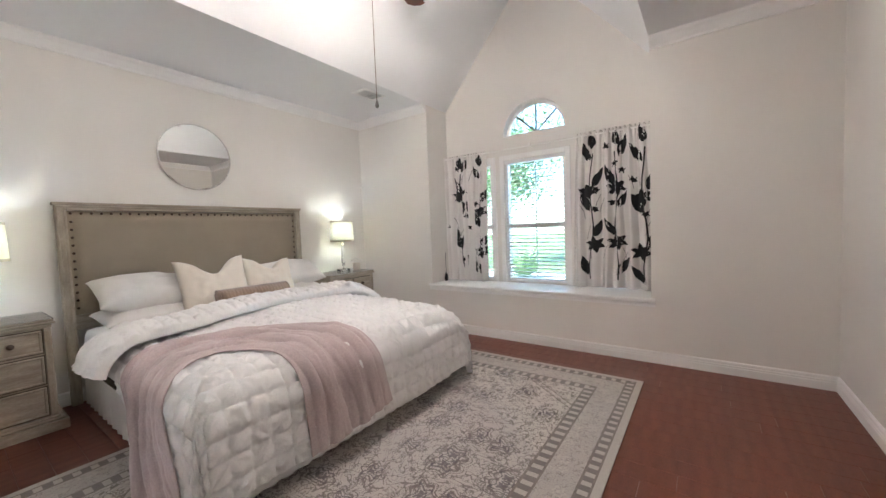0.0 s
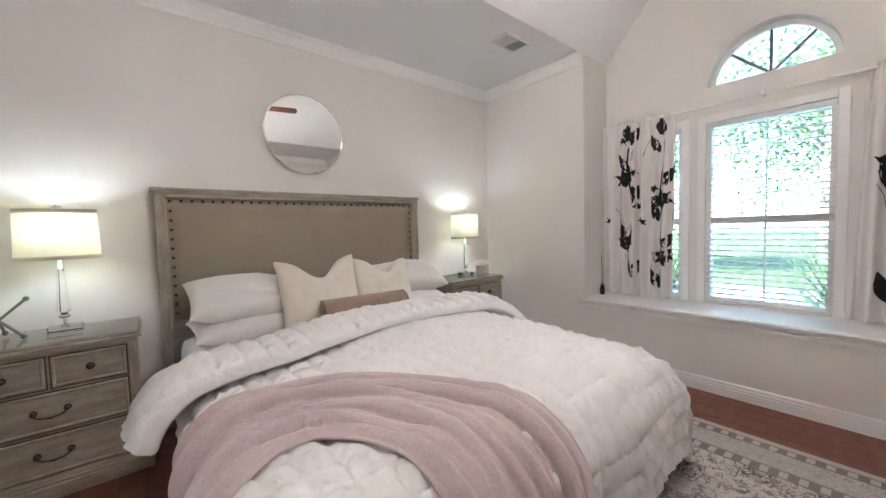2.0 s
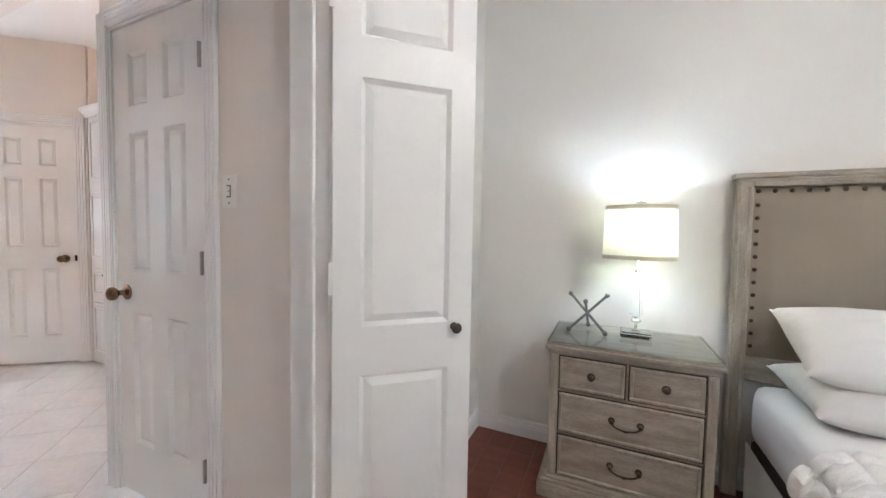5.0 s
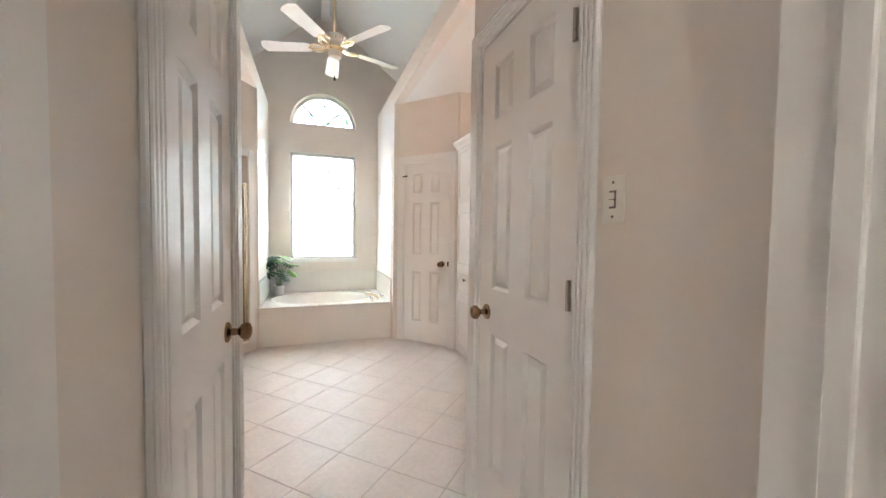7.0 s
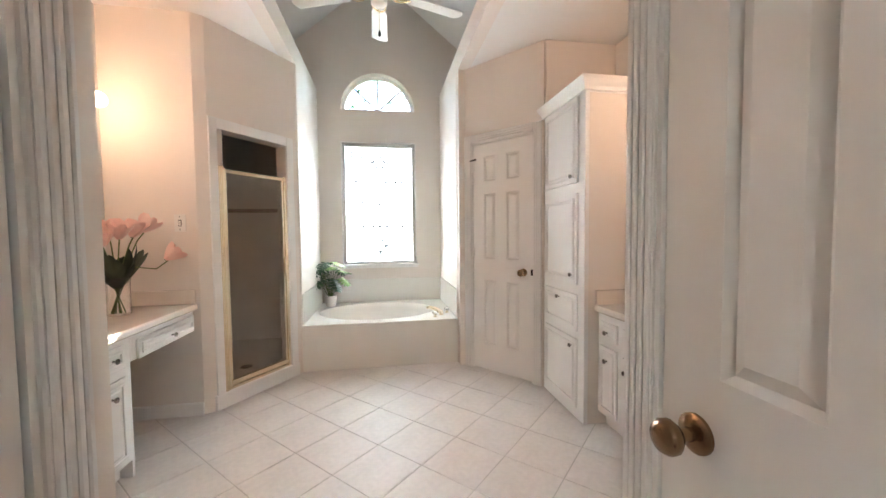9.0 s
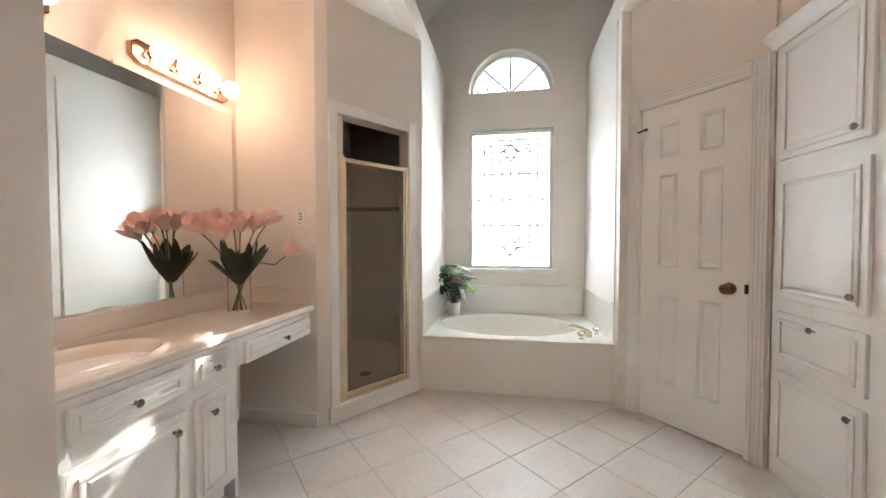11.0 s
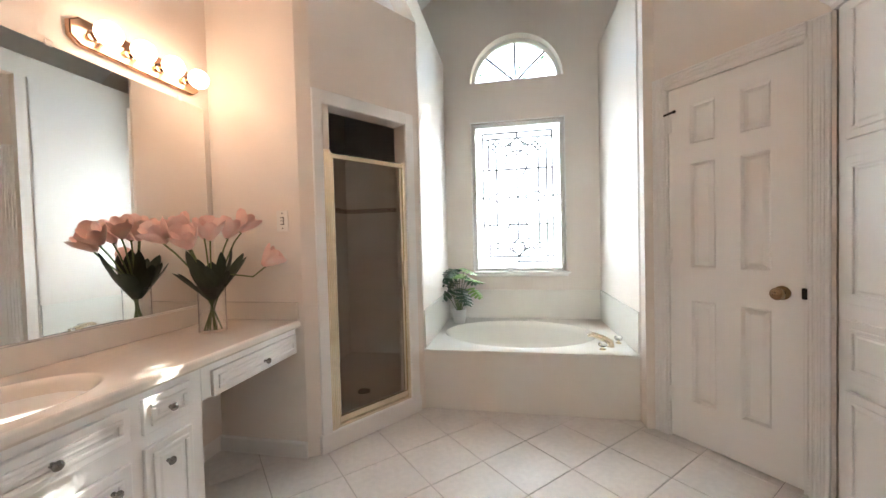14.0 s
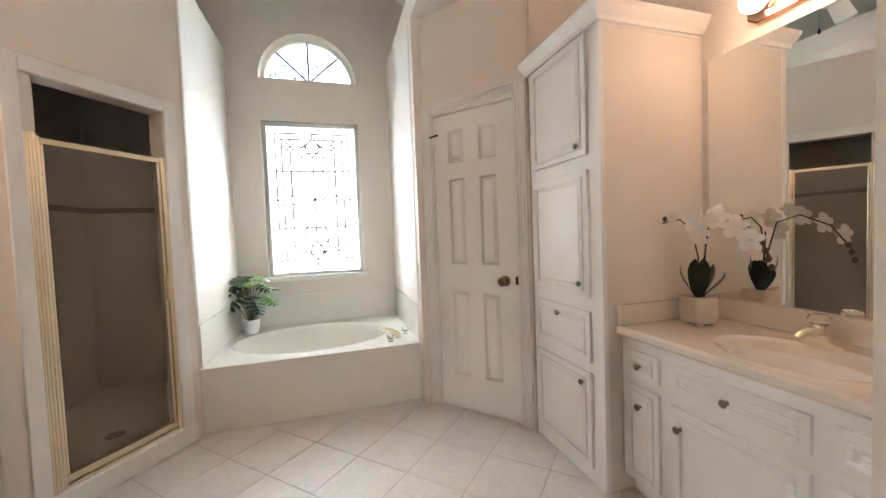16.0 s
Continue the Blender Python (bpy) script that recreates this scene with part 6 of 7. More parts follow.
curtain("curtain", 2.43, 3.02, 0.02, 3.41, SILL + 0.004, 2.075, 21, "white curtain with black floral print", (0.16, 0.62))
curtain("curtain", 0.75, 1.42, -0.05, 3.41, SILL + 0.004, 2.085, 22, "white curtain with black floral print", (0.12, 0.45, 0.76))
rod = thing("curtain_rod", pose(3.41, 0, 2.06), "thin white curtain rod across the niche", "curtain rod")
part("rod", tube(bmesh.new(), [(0, BN0, 0), (0, BN1, 0)], 0.009, 10), WHITEPLASTIC, rod, smooth=60)
part("bracket", B((-0.008, 1.89, -0.012), (BNX - 3.41, 1.905, 0.012), 0.003), WHITEPLASTIC, rod)
part("bracket", B((-0.014, 1.885, -0.012), (0.0, 1.91, 0.03), 0.004), WHITEPLASTIC, rod)
tas = thing("tassel", pose(3.30, 2.985, SILL), "black cord tassel hanging in the niche corner", "tassel")
part("tuft", lathe(bmesh.new(), [(0.02, 0.002), (0.022, 0.05), (0.014, 0.085), (0.006, 0.1)], 12), INK, tas, smooth=60)
part("cord", tube(bmesh.new(), [(0, 0, 0.1), (0.0, 0.004, 0.36)], 0.003, 6), INK, tas)

for ob in set(scene.objects) - earlier:
    if ob.parent is None:
        ob.location += GRID

# ---- bathroom things ----
ceiling_fan(pose(-4.33, 2.47, 2.90), WHITEPLASTIC, BRASS, WHITEPLASTIC, 0.64, BRZ - 0.14 - 2.90, 36, "white five-blade ceiling fan with brass arms", False, (-0.06, 0.0, -0.27))


def cab_front(parent, name, x0, x1, z0, z1, y, knob=None, face=-1, bead=0.03, label=""):
    """A cabinet door or drawer front in local x, z with a moulded frame; its face looks towards -y."""
    bm = bmesh.new()
    box(bm, (x0, y - 0.016, z0), (x1, y, z1), 0.004, 2)
    f = part(name, bm, CABINET, parent, label)
    b = min(bead, (z1 - z0) * 0.22, (x1 - x0) * 0.22)
    bm = bmesh.new()
    for p, q in (((x0 + b, z0 + b), (x1 - b, z0 + b + 0.016)), ((x0 + b, z1 - b - 0.016), (x1 - b, z1 - b)), ((x0 + b, z0 + b + 0.016), (x0 + b + 0.016, z1 - b - 0.016)), ((x1 - b - 0.016, z0 + b + 0.016), (x1 - b, z1 - b - 0.016))):
        box(bm, (p[0], y - 0.024, p[1]), (q[0], y - 0.0155, q[1]), 0.005, 2)
    part("bead", bm, CABINET, f)
    bm = bmesh.new()
    frustum(bm, (x0 + b + 0.024, z0 + b + 0.024), (x1 - b - 0.024, z1 - b - 0.024), 0.008, y - 0.0155, y - 0.0195)
    part("field", bm, CABINET, f)
    if knob:
        bm = bmesh.new()
        lathe(bm, [(0.008, 0), (0.008, -0.003), (0.0045, -0.006), (0.0045, -0.014), (0.012, -0.018), (0.0145, -0.023), (0.012, -0.028), (0.005, -0.031), (0, -0.0312)], 14, (knob[0], y - 0.0155, knob[1]), "y")
        part("knob", bm, KNOB, f, "round chrome knob, darkened for its reflections", smooth=50)
    return f


def basin_top(parent, L, D, T, cx, cy, rx, ry, nose):
    """A vanity top with a moulded oval basin: local x along, y from the wall (0) to the front (-D), top at T."""
    bm = bmesh.new()
    n = 48
    rings = []
    for k, (s, z) in enumerate(((1.16, T), (1.08, T + 0.004), (1.02, T + 0.001), (0.97, T - 0.015), (0.86, T - 0.06), (0.66, T - 0.105), (0.35, T - 0.13), (0.05, T - 0.135))):
        rings.append([bm.verts.new((cx + rx * s * math.cos(2 * math.pi * i / n), cy + ry * s * math.sin(2 * math.pi * i / n), z)) for i in range(n)])
    for a, b in zip(rings, rings[1:]):
        for i in range(n):
            bm.faces.new((a[i], a[(i + 1) % n], b[(i + 1) % n], b[i]))
    bm.faces.new(rings[-1])
    # the flat deck around the basin
    outer = []
    for i in range(n):
        a = 2 * math.pi * i / n
        dx, dy = math.cos(a), math.sin(a)
        t = min(((L[1] - cx) / dx if dx > 1e-6 else 1e9), ((L[0] - cx) / dx if dx < -1e-6 else 1e9), ((0 - cy) / dy if dy > 1e-6 else 1e9), ((-D - cy) / dy if dy < -1e-6 else 1e9))
        outer.append([cx + dx * t, cy + dy * t])
    for cxy in ((L[0], 0), (L[1], 0), (L[0], -D), (L[1], -D)):
        j = min(range(n), key=lambda i: (outer[i][0] - cxy[0]) ** 2 + (outer[i][1] - cxy[1]) ** 2)
        outer[j] = list(cxy)
    ov = [bm.verts.new((x, y, T)) for x, y in outer]
    for i in range(n):
        bm.faces.new((ov[i], ov[(i + 1) % n], rings[0][(i + 1) % n], rings[0][i]))
    prof = [(0, 0), (0.008, -0.003), (0.012, -0.012), (0.009, -0.022), (0.012, -0.03), (0.006, -0.04), (0, -0.04)]
    rows = [[bm.verts.new((x, -D - o, T + h)) for o, h in prof] for x in L]
    for j in range(len(prof) - 1):
        bm.faces.new((rows[0][j], rows[0][j + 1], rows[1][j + 1], rows[1][j]))
    for r in rows:
        bm.faces.new(r)
    box(bm, (L[0], -D, T - 0.04), (L[1], -D + 0.02, T - 0.002))
    return part("vanity_deck", bm, MARBLE, parent, smooth=50)


def faucet(m, label):
    fa = thing("faucet", m, label, "faucet", "basin faucets")
    bm = bmesh.new()
    prof = [(-0.085, 0.0), (-0.082, 0.012), (-0.05, 0.018), (-0.03, 0.045), (0.03, 0.045), (0.05, 0.018), (0.082, 0.012), (0.085, 0.0)]
    a = [bm.verts.new((x, 0.026, z)) for x, z in prof]
    b = [bm.verts.new((x * 0.96, -0.03, z * 0.9)) for x, z in prof]
    for i in range(len(prof) - 1):
        bm.faces.new((a[i], a[i + 1], b[i + 1], b[i]))
    bm.faces.new(a)
    bm.faces.new(b[::-1])
    part("body", bm, GOLDFRAME, fa, "worn brass body")
    bm = bmesh.new()
    tube(bm, [(0, -0.005, 0.035), (0, -0.05, 0.056), (0, -0.10, 0.05), (0, -0.125, 0.036)], [0.022, 0.018, 0.014, 0.012], 10)
    part("spout", bm, GOLDFRAME, fa, smooth=50)
    bm = bmesh.new()
    lathe(bm, [(0.016, 0.045), (0.018, 0.06), (0.014, 0.068)], 14)
    part("stem", bm, GOLDFRAME, fa, smooth=50)
    part("crystal_handle", lathe(bmesh.new(), [(0.02, 0.068), (0.03, 0.075), (0.033, 0.092), (0.027, 0.104), (0.012, 0.108)], 9), CRYSTAL, fa, "clear faceted handle")
    return fa


def light_bar(m, label, n=4, L=0.60):
    lb = thing("vanity_light", m, label, "vanity light", "vanity lights")
    bm = bmesh.new()
    hl = L / 2
    oc = [(-hl, -0.03), (-hl + 0.035, -0.058), (hl - 0.035, -0.058), (hl, -0.03), (hl, 0.03), (hl - 0.035, 0.058), (-hl + 0.035, 0.058), (-hl, 0.03)]
    rings = []
    for s, y in ((1, 0), (1, -0.012), (0.955, -0.018), (0.93, -0.012), (0.89, -0.024)):
        rings.append([bm.verts.new((x * (1 - (1 - s) * 0.2), y, z * s)) for x, z in oc])
    for a, b in zip(rings, rings[1:]):
        for i in range(8):
            bm.faces.new((a[i], a[(i + 1) % 8], b[(i + 1) % 8], b[i]))
    bm.faces.new(rings[-1])
    part("back_plate", bm, ROSEBRASS, lb, "polished rose-brass plate")
    for k in range(n):
        x = (k - (n - 1) / 2) * 0.145
        part("socket", lathe(bmesh.new(), [(0.024, -0.02), (0.024, -0.028), (0.017, -0.032), (0.017, -0.058), (0.013, -0.06)], 14, (x, 0, 0), "y"), ROSEBRASS, lb, smooth=50)
        part("bulb", ball(bmesh.new(), (x, -0.104, 0), 0.048, 20, 14), BULB, lb, "lit round white globe bulb", smooth=True)
    return lb


ROSEBRASS = mat("rose_brass", (0.72, 0.46, 0.32), 0.18, metal=1.0, vary=0.1, scale=12)


def splash(parent, a, b):
    return part("backsplash", B(a, b, 0.004, 2), MARBLE, parent)


# south vanity: local frame looks north, x runs west
VS = pose(BX1, BS + 0.001, 0, 0, 0, 180)
vs = thing("vanity_cabinet", VS, "white vanity cabinet with raised-panel doors and drawers", "vanity", "vanity cabinets")
fx = lambda x: BX1 - x
X0, X1, F = fx(VX) + 0.002, fx(-3.83), -0.505
part("body", B((X0, F, 0.09), (X1, 0, 0.738), 0.002), CABINET, vs)
part("toe_board", B((X0, F + 0.06, 0), (X1 - 0.02, F + 0.075, 0.09)), CABINET, vs)
part("end_panel", B((X1 - 0.02, F, 0), (X1, 0, 0.09)), CABINET, vs)
cab_front(vs, "drawer", fx(-3.165), fx(-3.55), 0.597, 0.705, F, (fx(-3.35), 0.647))
cab_front(vs, "drawer", fx(-3.592), fx(-3.772), 0.59, 0.71, F, (fx(-3.682), 0.65), bead=0.022)
cab_front(vs, "drawer", fx(-2.89), fx(-3.115), 0.597, 0.705, F, (fx(-3.0), 0.647))
cab_front(vs, "cabinet_door", fx(-3.592), fx(-3.772), 0.12, 0.545, F, (fx(-3.665), 0.47), bead=0.022)
cab_front(vs, "cabinet_door", fx(-3.15), fx(-3.55), 0.12, 0.53, F, (fx(-3.49), 0.47))
cab_front(vs, "cabinet_door", fx(-2.89), fx(-3.115), 0.12, 0.53, F, (fx(-2.92), 0.47))
part("apron_rail", B((X1, F, 0.60), (fx(-4.464), F + 0.02, 0.738), 0.002), CABINET, vs)
cab_front(vs, "drawer", fx(-3.875), fx(-4.444), 0.60, 0.705, F, (fx(-4.18), 0.645))
vt = thing("washbasin", VS, "peach-cream cultured marble vanity top with oval basin", "washbasin", "washbasins")
basin_top(vt, (X0, fx(-4.465)), 0.525, 0.78, fx(-3.37), -0.30, 0.225, 0.17, 0)
splash(vt, (X0, -0.02, 0.782), (fx(-4.465), 0, 0.88))
splash(vt, (fx(-4.445), -0.53, 0.782), (fx(-4.465), -0.022, 0.88))
faucet(VS @ pose(fx(-3.33), -0.085, 0.782), "worn brass basin faucet with a crystal handle")
part_m = thing("wall_mirror", VS, "large frameless mirror above the vanity", "mirror", "vanity mirrors")
part("glass", B((X0 + 0.03, -0.008, 0.885), (fx(-4.42), -0.002, 1.982), 0.002), MIRROR, part_m)
for x in (0.7, 1.3, 1.85):
    part("clip", B((x - 0.012, -0.012, 1.975), (x + 0.012, 0, 2.0), 0.003), WHITEPLASTIC, part_m, "small clear mirror clip")
light_bar(VS @ pose(fx(-4.08), 0, 2.085), "four-bulb brass vanity light, lit")
light_bar(VS @ pose(fx(-3.18), 0, 2.085), "four-bulb brass vanity light, lit")

# north vanity: local frame looks south, x runs east
VN = pose(-3.87, BN - 0.001, 0)
vn = thing("vanity_cabinet", VN, "white vanity cabinet beside the linen tower", "vanity", "vanity cabinets")
gx_ = lambda x: x + 3.87
L2 = gx_(VX) - 0.002
part("body", B((0.002, F, 0.09), (L2, 0, 0.738), 0.002), CABINET, vn)
part("toe_board", B((0.002, F + 0.06, 0), (L2, F + 0.075, 0.09)), CABINET, vn)
cab_front(vn, "drawer", gx_(-3.835), gx_(-3.665), 0.575, 0.69, F, (gx_(-3.75), 0.63), bead=0.022)
cab_front(vn, "drawer", gx_(-3.61), gx_(-3.17), 0.575, 0.69, F, (gx_(-3.39), 0.63))
cab_front(vn, "drawer", gx_(-3.12), gx_(-2.89), 0.575, 0.69, F, (gx_(-3.0), 0.63))
cab_front(vn, "cabinet_door", gx_(-3.835), gx_(-3.665), 0.12, 0.535, F, (gx_(-3.75), 0.455), bead=0.022)
cab_front(vn, "cabinet_door", gx_(-3.61), gx_(-3.17), 0.12, 0.525, F, (gx_(-3.565), 0.45))
cab_front(vn, "cabinet_door", gx_(-3.12), gx_(-2.89), 0.12, 0.525, F, (gx_(-2.92), 0.45))
vt2 = thing("washbasin", VN, "peach-cream cultured marble vanity top with oval basin", "washbasin", "washbasins")
basin_top(vt2, (0.002, L2), 0.525, 0.78, gx_(-3.33), -0.30, 0.225, 0.17, 0)
splash(vt2, (0.002, -0.02, 0.782), (L2, 0, 0.875))
splash(vt2, (0.002, -0.53, 0.782), (0.022, -0.022, 0.875))
faucet(VN @ pose(gx_(-3.37), -0.10, 0.782), "worn brass basin faucet with a crystal handle")
pm2 = thing("wall_mirror", VN, "large frameless mirror above the vanity", "mirror", "vanity mirrors")
part("glass", B((gx_(-3.84), -0.008, 0.878), (L2 - 0.03, -0.002, 2.0), 0.002), MIRROR, pm2)
for x in (0.1, 0.6):
    part("clip", B((x - 0.012, -0.012, 1.992), (x + 0.012, 0, 2.015), 0.003), WHITEPLASTIC, pm2, "small clear mirror clip")
light_bar(VN @ pose(gx_(-3.36), 0, 2.11), "four-bulb brass vanity light, lit")

# linen tower
lt = thing("linen_cabinet", pose(-4.46, 3.73, 0), "tall white linen cabinet with stacked doors", "cabinet")
LW = 0.59
part("face_frame", B((0.0, 0.0, 0.0), (LW, 0.03, 2.14), 0.003), CABINET, lt)
part("body", B((0.004, 0.03, 0.0), (LW - 0.004, BN - 3.73 - 0.001, 2.14)), BATHWALL, lt, "painted side panel")
bm = bmesh.new()
prof = [(0.0, 2.13), (0.014, 2.13), (0.018, 2.15), (0.034, 2.175), (0.042, 2.19), (0.046, 2.21), (0.0, 2.21)]
pth = [(0, BN - 3.73 - 0.002), (0, 0), (LW, 0), (LW, BN - 3.73 - 0.002)]
rings = []
nrm = [(-1, 0), (-1, -1), (1, -1), (1, 0)]
for (x, y), (a, b) in zip(pth, nrm):
    rings.append([bm.verts.new((x + a * o, y + b * o, h)) for o, h in prof])
for a, b in zip(rings, rings[1:]):
    for j in range(len(prof)):
        bm.faces.new((a[j], a[(j + 1) % len(prof)], b[(j + 1) % len(prof)], b[j]))
bm.faces.new(rings[0][::-1])
bm.faces.new(rings[-1])
box(bm, (0.001, 0.001, 2.12), (LW - 0.001, BN - 3.73 - 0.003, 2.205))
part("crown", bm, CABINET, lt)
cab_front(lt, "cabinet_door", 0.05, 0.515, 1.57, 2.12, 0.0, (0.47, 1.615))
cab_front(lt, "cabinet_door", 0.05, 0.515, 0.90, 1.50, 0.0, (0.47, 0.965))
cab_front(lt, "drawer", 0.05, 0.515, 0.59, 0.835, 0.0, (0.285, 0.79))
cab_front(lt, "cabinet_door", 0.05, 0.515, 0.075, 0.54, 0.0, (0.47, 0.49))

# tub
tub = thing("bathtub", pose(0, 0, 0), "almond built-in oval soaking tub", "bathtub")
TX0, TX1, TY0, TY1, TZ = BX0 + 0.002, TUBX, TUB0 + 0.002, TUB1 - 0.002, 0.43
part("apron", B((TX1 - 0.03, TY0, 0.0), (TX1, TY1, TZ - 0.022), 0.003), TUBWHITE, tub)
bm = bmesh.new()
n = 64
cx, cy, rx, ry = -5.66, (TY0 + TY1) / 2 - 0.05, 0.43, 0.60
rings = []
for s, z in ((1.05, TZ), (1.0, TZ + 0.002), (0.985, TZ - 0.006), (0.955, TZ - 0.05), (0.9, TZ - 0.18), (0.80, TZ - 0.30), (0.6, TZ - 0.345), (0.1, TZ - 0.355)):
    rings.append([bm.verts.new((cx + rx * s * math.cos(2 * math.pi * i / n), cy + ry * s * math.sin(2 * math.pi * i / n), z)) for i in range(n)])
for a, b in zip(rings, rings[1:]):
    for i in range(n):
        bm.faces.new((a[i], a[(i + 1) % n], b[(i + 1) % n], b[i]))
bm.faces.new(rings[-1])
outer = []
for i in range(n):
    a = 2 * math.pi * i / n
    dx, dy = math.cos(a), math.sin(a)
    t = min(((TX1 + 0.012 - cx) / dx if dx > 1e-6 else 1e9), ((TX0 - cx) / dx if dx < -1e-6 else 1e9), ((TY1 - cy) / dy if dy > 1e-6 else 1e9), ((TY0 - cy) / dy if dy < -1e-6 else 1e9))
    outer.append([cx + dx * t, cy + dy * t])
for c in ((TX0, TY0), (TX0, TY1), (TX1 + 0.012, TY0), (TX1 + 0.012, TY1)):
    j = min(range(n), key=lambda i: (outer[i][0] - c[0]) ** 2 + (outer[i][1] - c[1]) ** 2)
    outer[j] = list(c)
ov = [bm.verts.new((x, y, TZ)) for x, y in outer]
for i in range(n):
    bm.faces.new((ov[i], ov[(i + 1) % n], rings[0][(i + 1) % n], rings[0][i]))
box(bm, (TX1 - 0.02, TY0, TZ - 0.024), (TX1 + 0.012, TY1, TZ - 0.001), 0.005, 2)
part("basin_deck", bm, TUBWHITE, tub, smooth=45)
part("surround", B((TX0, TY0, TZ), (TX0 + 0.012, TY1, 0.705), 0.004, 2), TUBWHITE, tub)
part("surround", B((TX0 + 0.012, TY0, TZ), (TX1 - 0.005, TY0 + 0.012, 0.705), 0.004, 2), TUBWHITE, tub)
part("surround", B((TX0 + 0.012, TY1 - 0.012, TZ), (TX1 - 0.005, TY1, 0.705), 0.004, 2), TUBWHITE, tub)
part("overflow_plate", lathe(bmesh.new(), [(0.036, 0.0), (0.036, 0.006), (0.028, 0.01), (0, 0.011)], 20, (-6.055, 2.79, 0.335), "x"), GOLDFRAME, tub, "round brass overflow plate", smooth=40)
tf = thing("tub_faucet", pose(-5.32, 3.03, TZ), "brass tub spout with crystal handles", "faucet")
bm = bmesh.new()
tube(bm, [(0, 0, 0), (-0.0, -0.0, 0.03), (-0.03, -0.05, 0.055), (-0.06, -0.105, 0.07), (-0.075, -0.135, 0.06)], [0.024, 0.024, 0.021, 0.017, 0.013], 12)
part("spout", bm, GOLDFRAME, tf, smooth=50)
for p in ((0.075, -0.07), (-0.095, 0.075)):
    bm = lathe(bmesh.new(), [(0.022, 0), (0.022, 0.005), (0.01, 0.01), (0.01, 0.022)], 14, (*p, 0))
    part("handle_base", bm, GOLDFRAME, tf, smooth=50)
    part("crystal_handle", lathe(bmesh.new(), [(0.014, 0.022), (0.026, 0.028), (0.028, 0.045), (0.02, 0.055), (0.008, 0.058)], 8, (*p, 0)), CRYSTAL, tf, "clear faceted handle")

# shower door
sd = thing("shower_door", pose(*DL, 0, 0, DLA) @ Matrix.Translation((0.025, 0, 0)), "bronze-tinted glass shower door in a gold frame", "shower door")
y = 0.012
for a, b in (((0.036, y - 0.02, 0.113), (0.078, y + 0.02, 1.745)), ((0.080, y - 0.014, 0.113), (0.092, y + 0.014, 1.735)), ((0.608, y - 0.014, 0.113), (0.634, y + 0.014, 1.735))):
    part("jamb_post", B(a, b, 0.004, 2), GOLDFRAME, sd)
for k in range(3):
    part("jamb_rib", tube(bmesh.new(), [(0.045 + 0.012 * k, y - 0.021, 0.114), (0.045 + 0.012 * k, y - 0.021, 1.744)], 0.004, 8), GOLDFRAME, sd)
part("top_rail", B((0.093, y - 0.012, 1.70), (0.608, y + 0.012, 1.728), 0.004, 2), GOLDFRAME, sd)
part("bottom_rail", B((0.093, y - 0.012, 0.14), (0.608, y + 0.012, 0.175), 0.004, 2), GOLDFRAME, sd)
part("sill_rail", B((0.078, y - 0.018, 0.113), (0.634, y + 0.018, 0.13), 0.003), GOLDFRAME, sd)
part("stile", B((0.093, y - 0.009, 0.175), (0.106, y + 0.009, 1.70), 0.003), GOLDFRAME, sd)
part("stile", B((0.588, y - 0.009, 0.175), (0.604, y + 0.009, 1.70), 0.003), GOLDFRAME, sd)
part("glass", B((0.106, y - 0.003, 0.175), (0.588, y + 0.003, 1.70)), SMOKED, sd, "bronze tinted pane")
part("pull", B((0.594, y - 0.022, 0.90), (0.602, y - 0.009, 1.06), 0.003), GOLDFRAME, sd)


# switches
def switch(m, label, rockers=1):
    s = thing("light_switch", m, label, "light switch", "light switches")
    part("plate", B((-0.036, -0.006, -0.058), (0.036, 0, 0.058), 0.004, 2), WHITEPLASTIC, s)
    # thin dark block in place of the shade inside the toggle slot
    part("surround", B((-0.011, -0.008, -0.022), (0.011, -0.0055, 0.022), 0.001), PEWTER, s, "dark patch standing in for the toggle slot")
    for z, q in ((0.009, -1), (-0.009, 1)):
        part("toggle", B((-0.008, -0.013, z - 0.008), (0.008, -0.0075, z + 0.008), 0.002), WHITEPLASTIC, s)
    for z in (-0.042, 0.042):
        part("screw", lathe(bmesh.new(), [(0.004, -0.006), (0.003, -0.0075), (0, -0.0078)], 8, (0, 0, z), "y"), PEWTER, s)
    return s


switch(pose(-1.562, HALL1, 1.335), "white double toggle switch on the hall wall")
switch(pose(-4.466, 1.115, 1.335, 0, 0, 90), "white double toggle switch beside the shower")


# plants
def blade_leaf(bm, base, tip, bend, w, n=8, fold=0.3):
    """A long pointed leaf from base to tip, arching by bend."""
    base, tip, bend = Vector(base), Vector(tip), Vector(bend)
    d = (tip - base).normalized()
    s = d.cross(Vector((0, 0, 1)))
    s = s.normalized() if s.length > 0.05 else Vector((1, 0, 0))
    nn = s.cross(d)
    rows = []
    for i in range(n + 1):
        t = i / n
        c = base.lerp(tip, t) + bend * math.sin(math.pi * t)
        ww = w * math.sin(math.pi * min(1, 0.12 + 0.88 * t)) ** 0.8
        rows.append([bm.verts.new(c - s * ww + nn * ww * fold), bm.verts.new(c), bm.verts.new(c + s * ww + nn * ww * fold)])
    for a, b in zip(rows, rows[1:]):
        for k in (0, 1):
            bm.faces.new((a[k], a[k + 1], b[k + 1], b[k]))


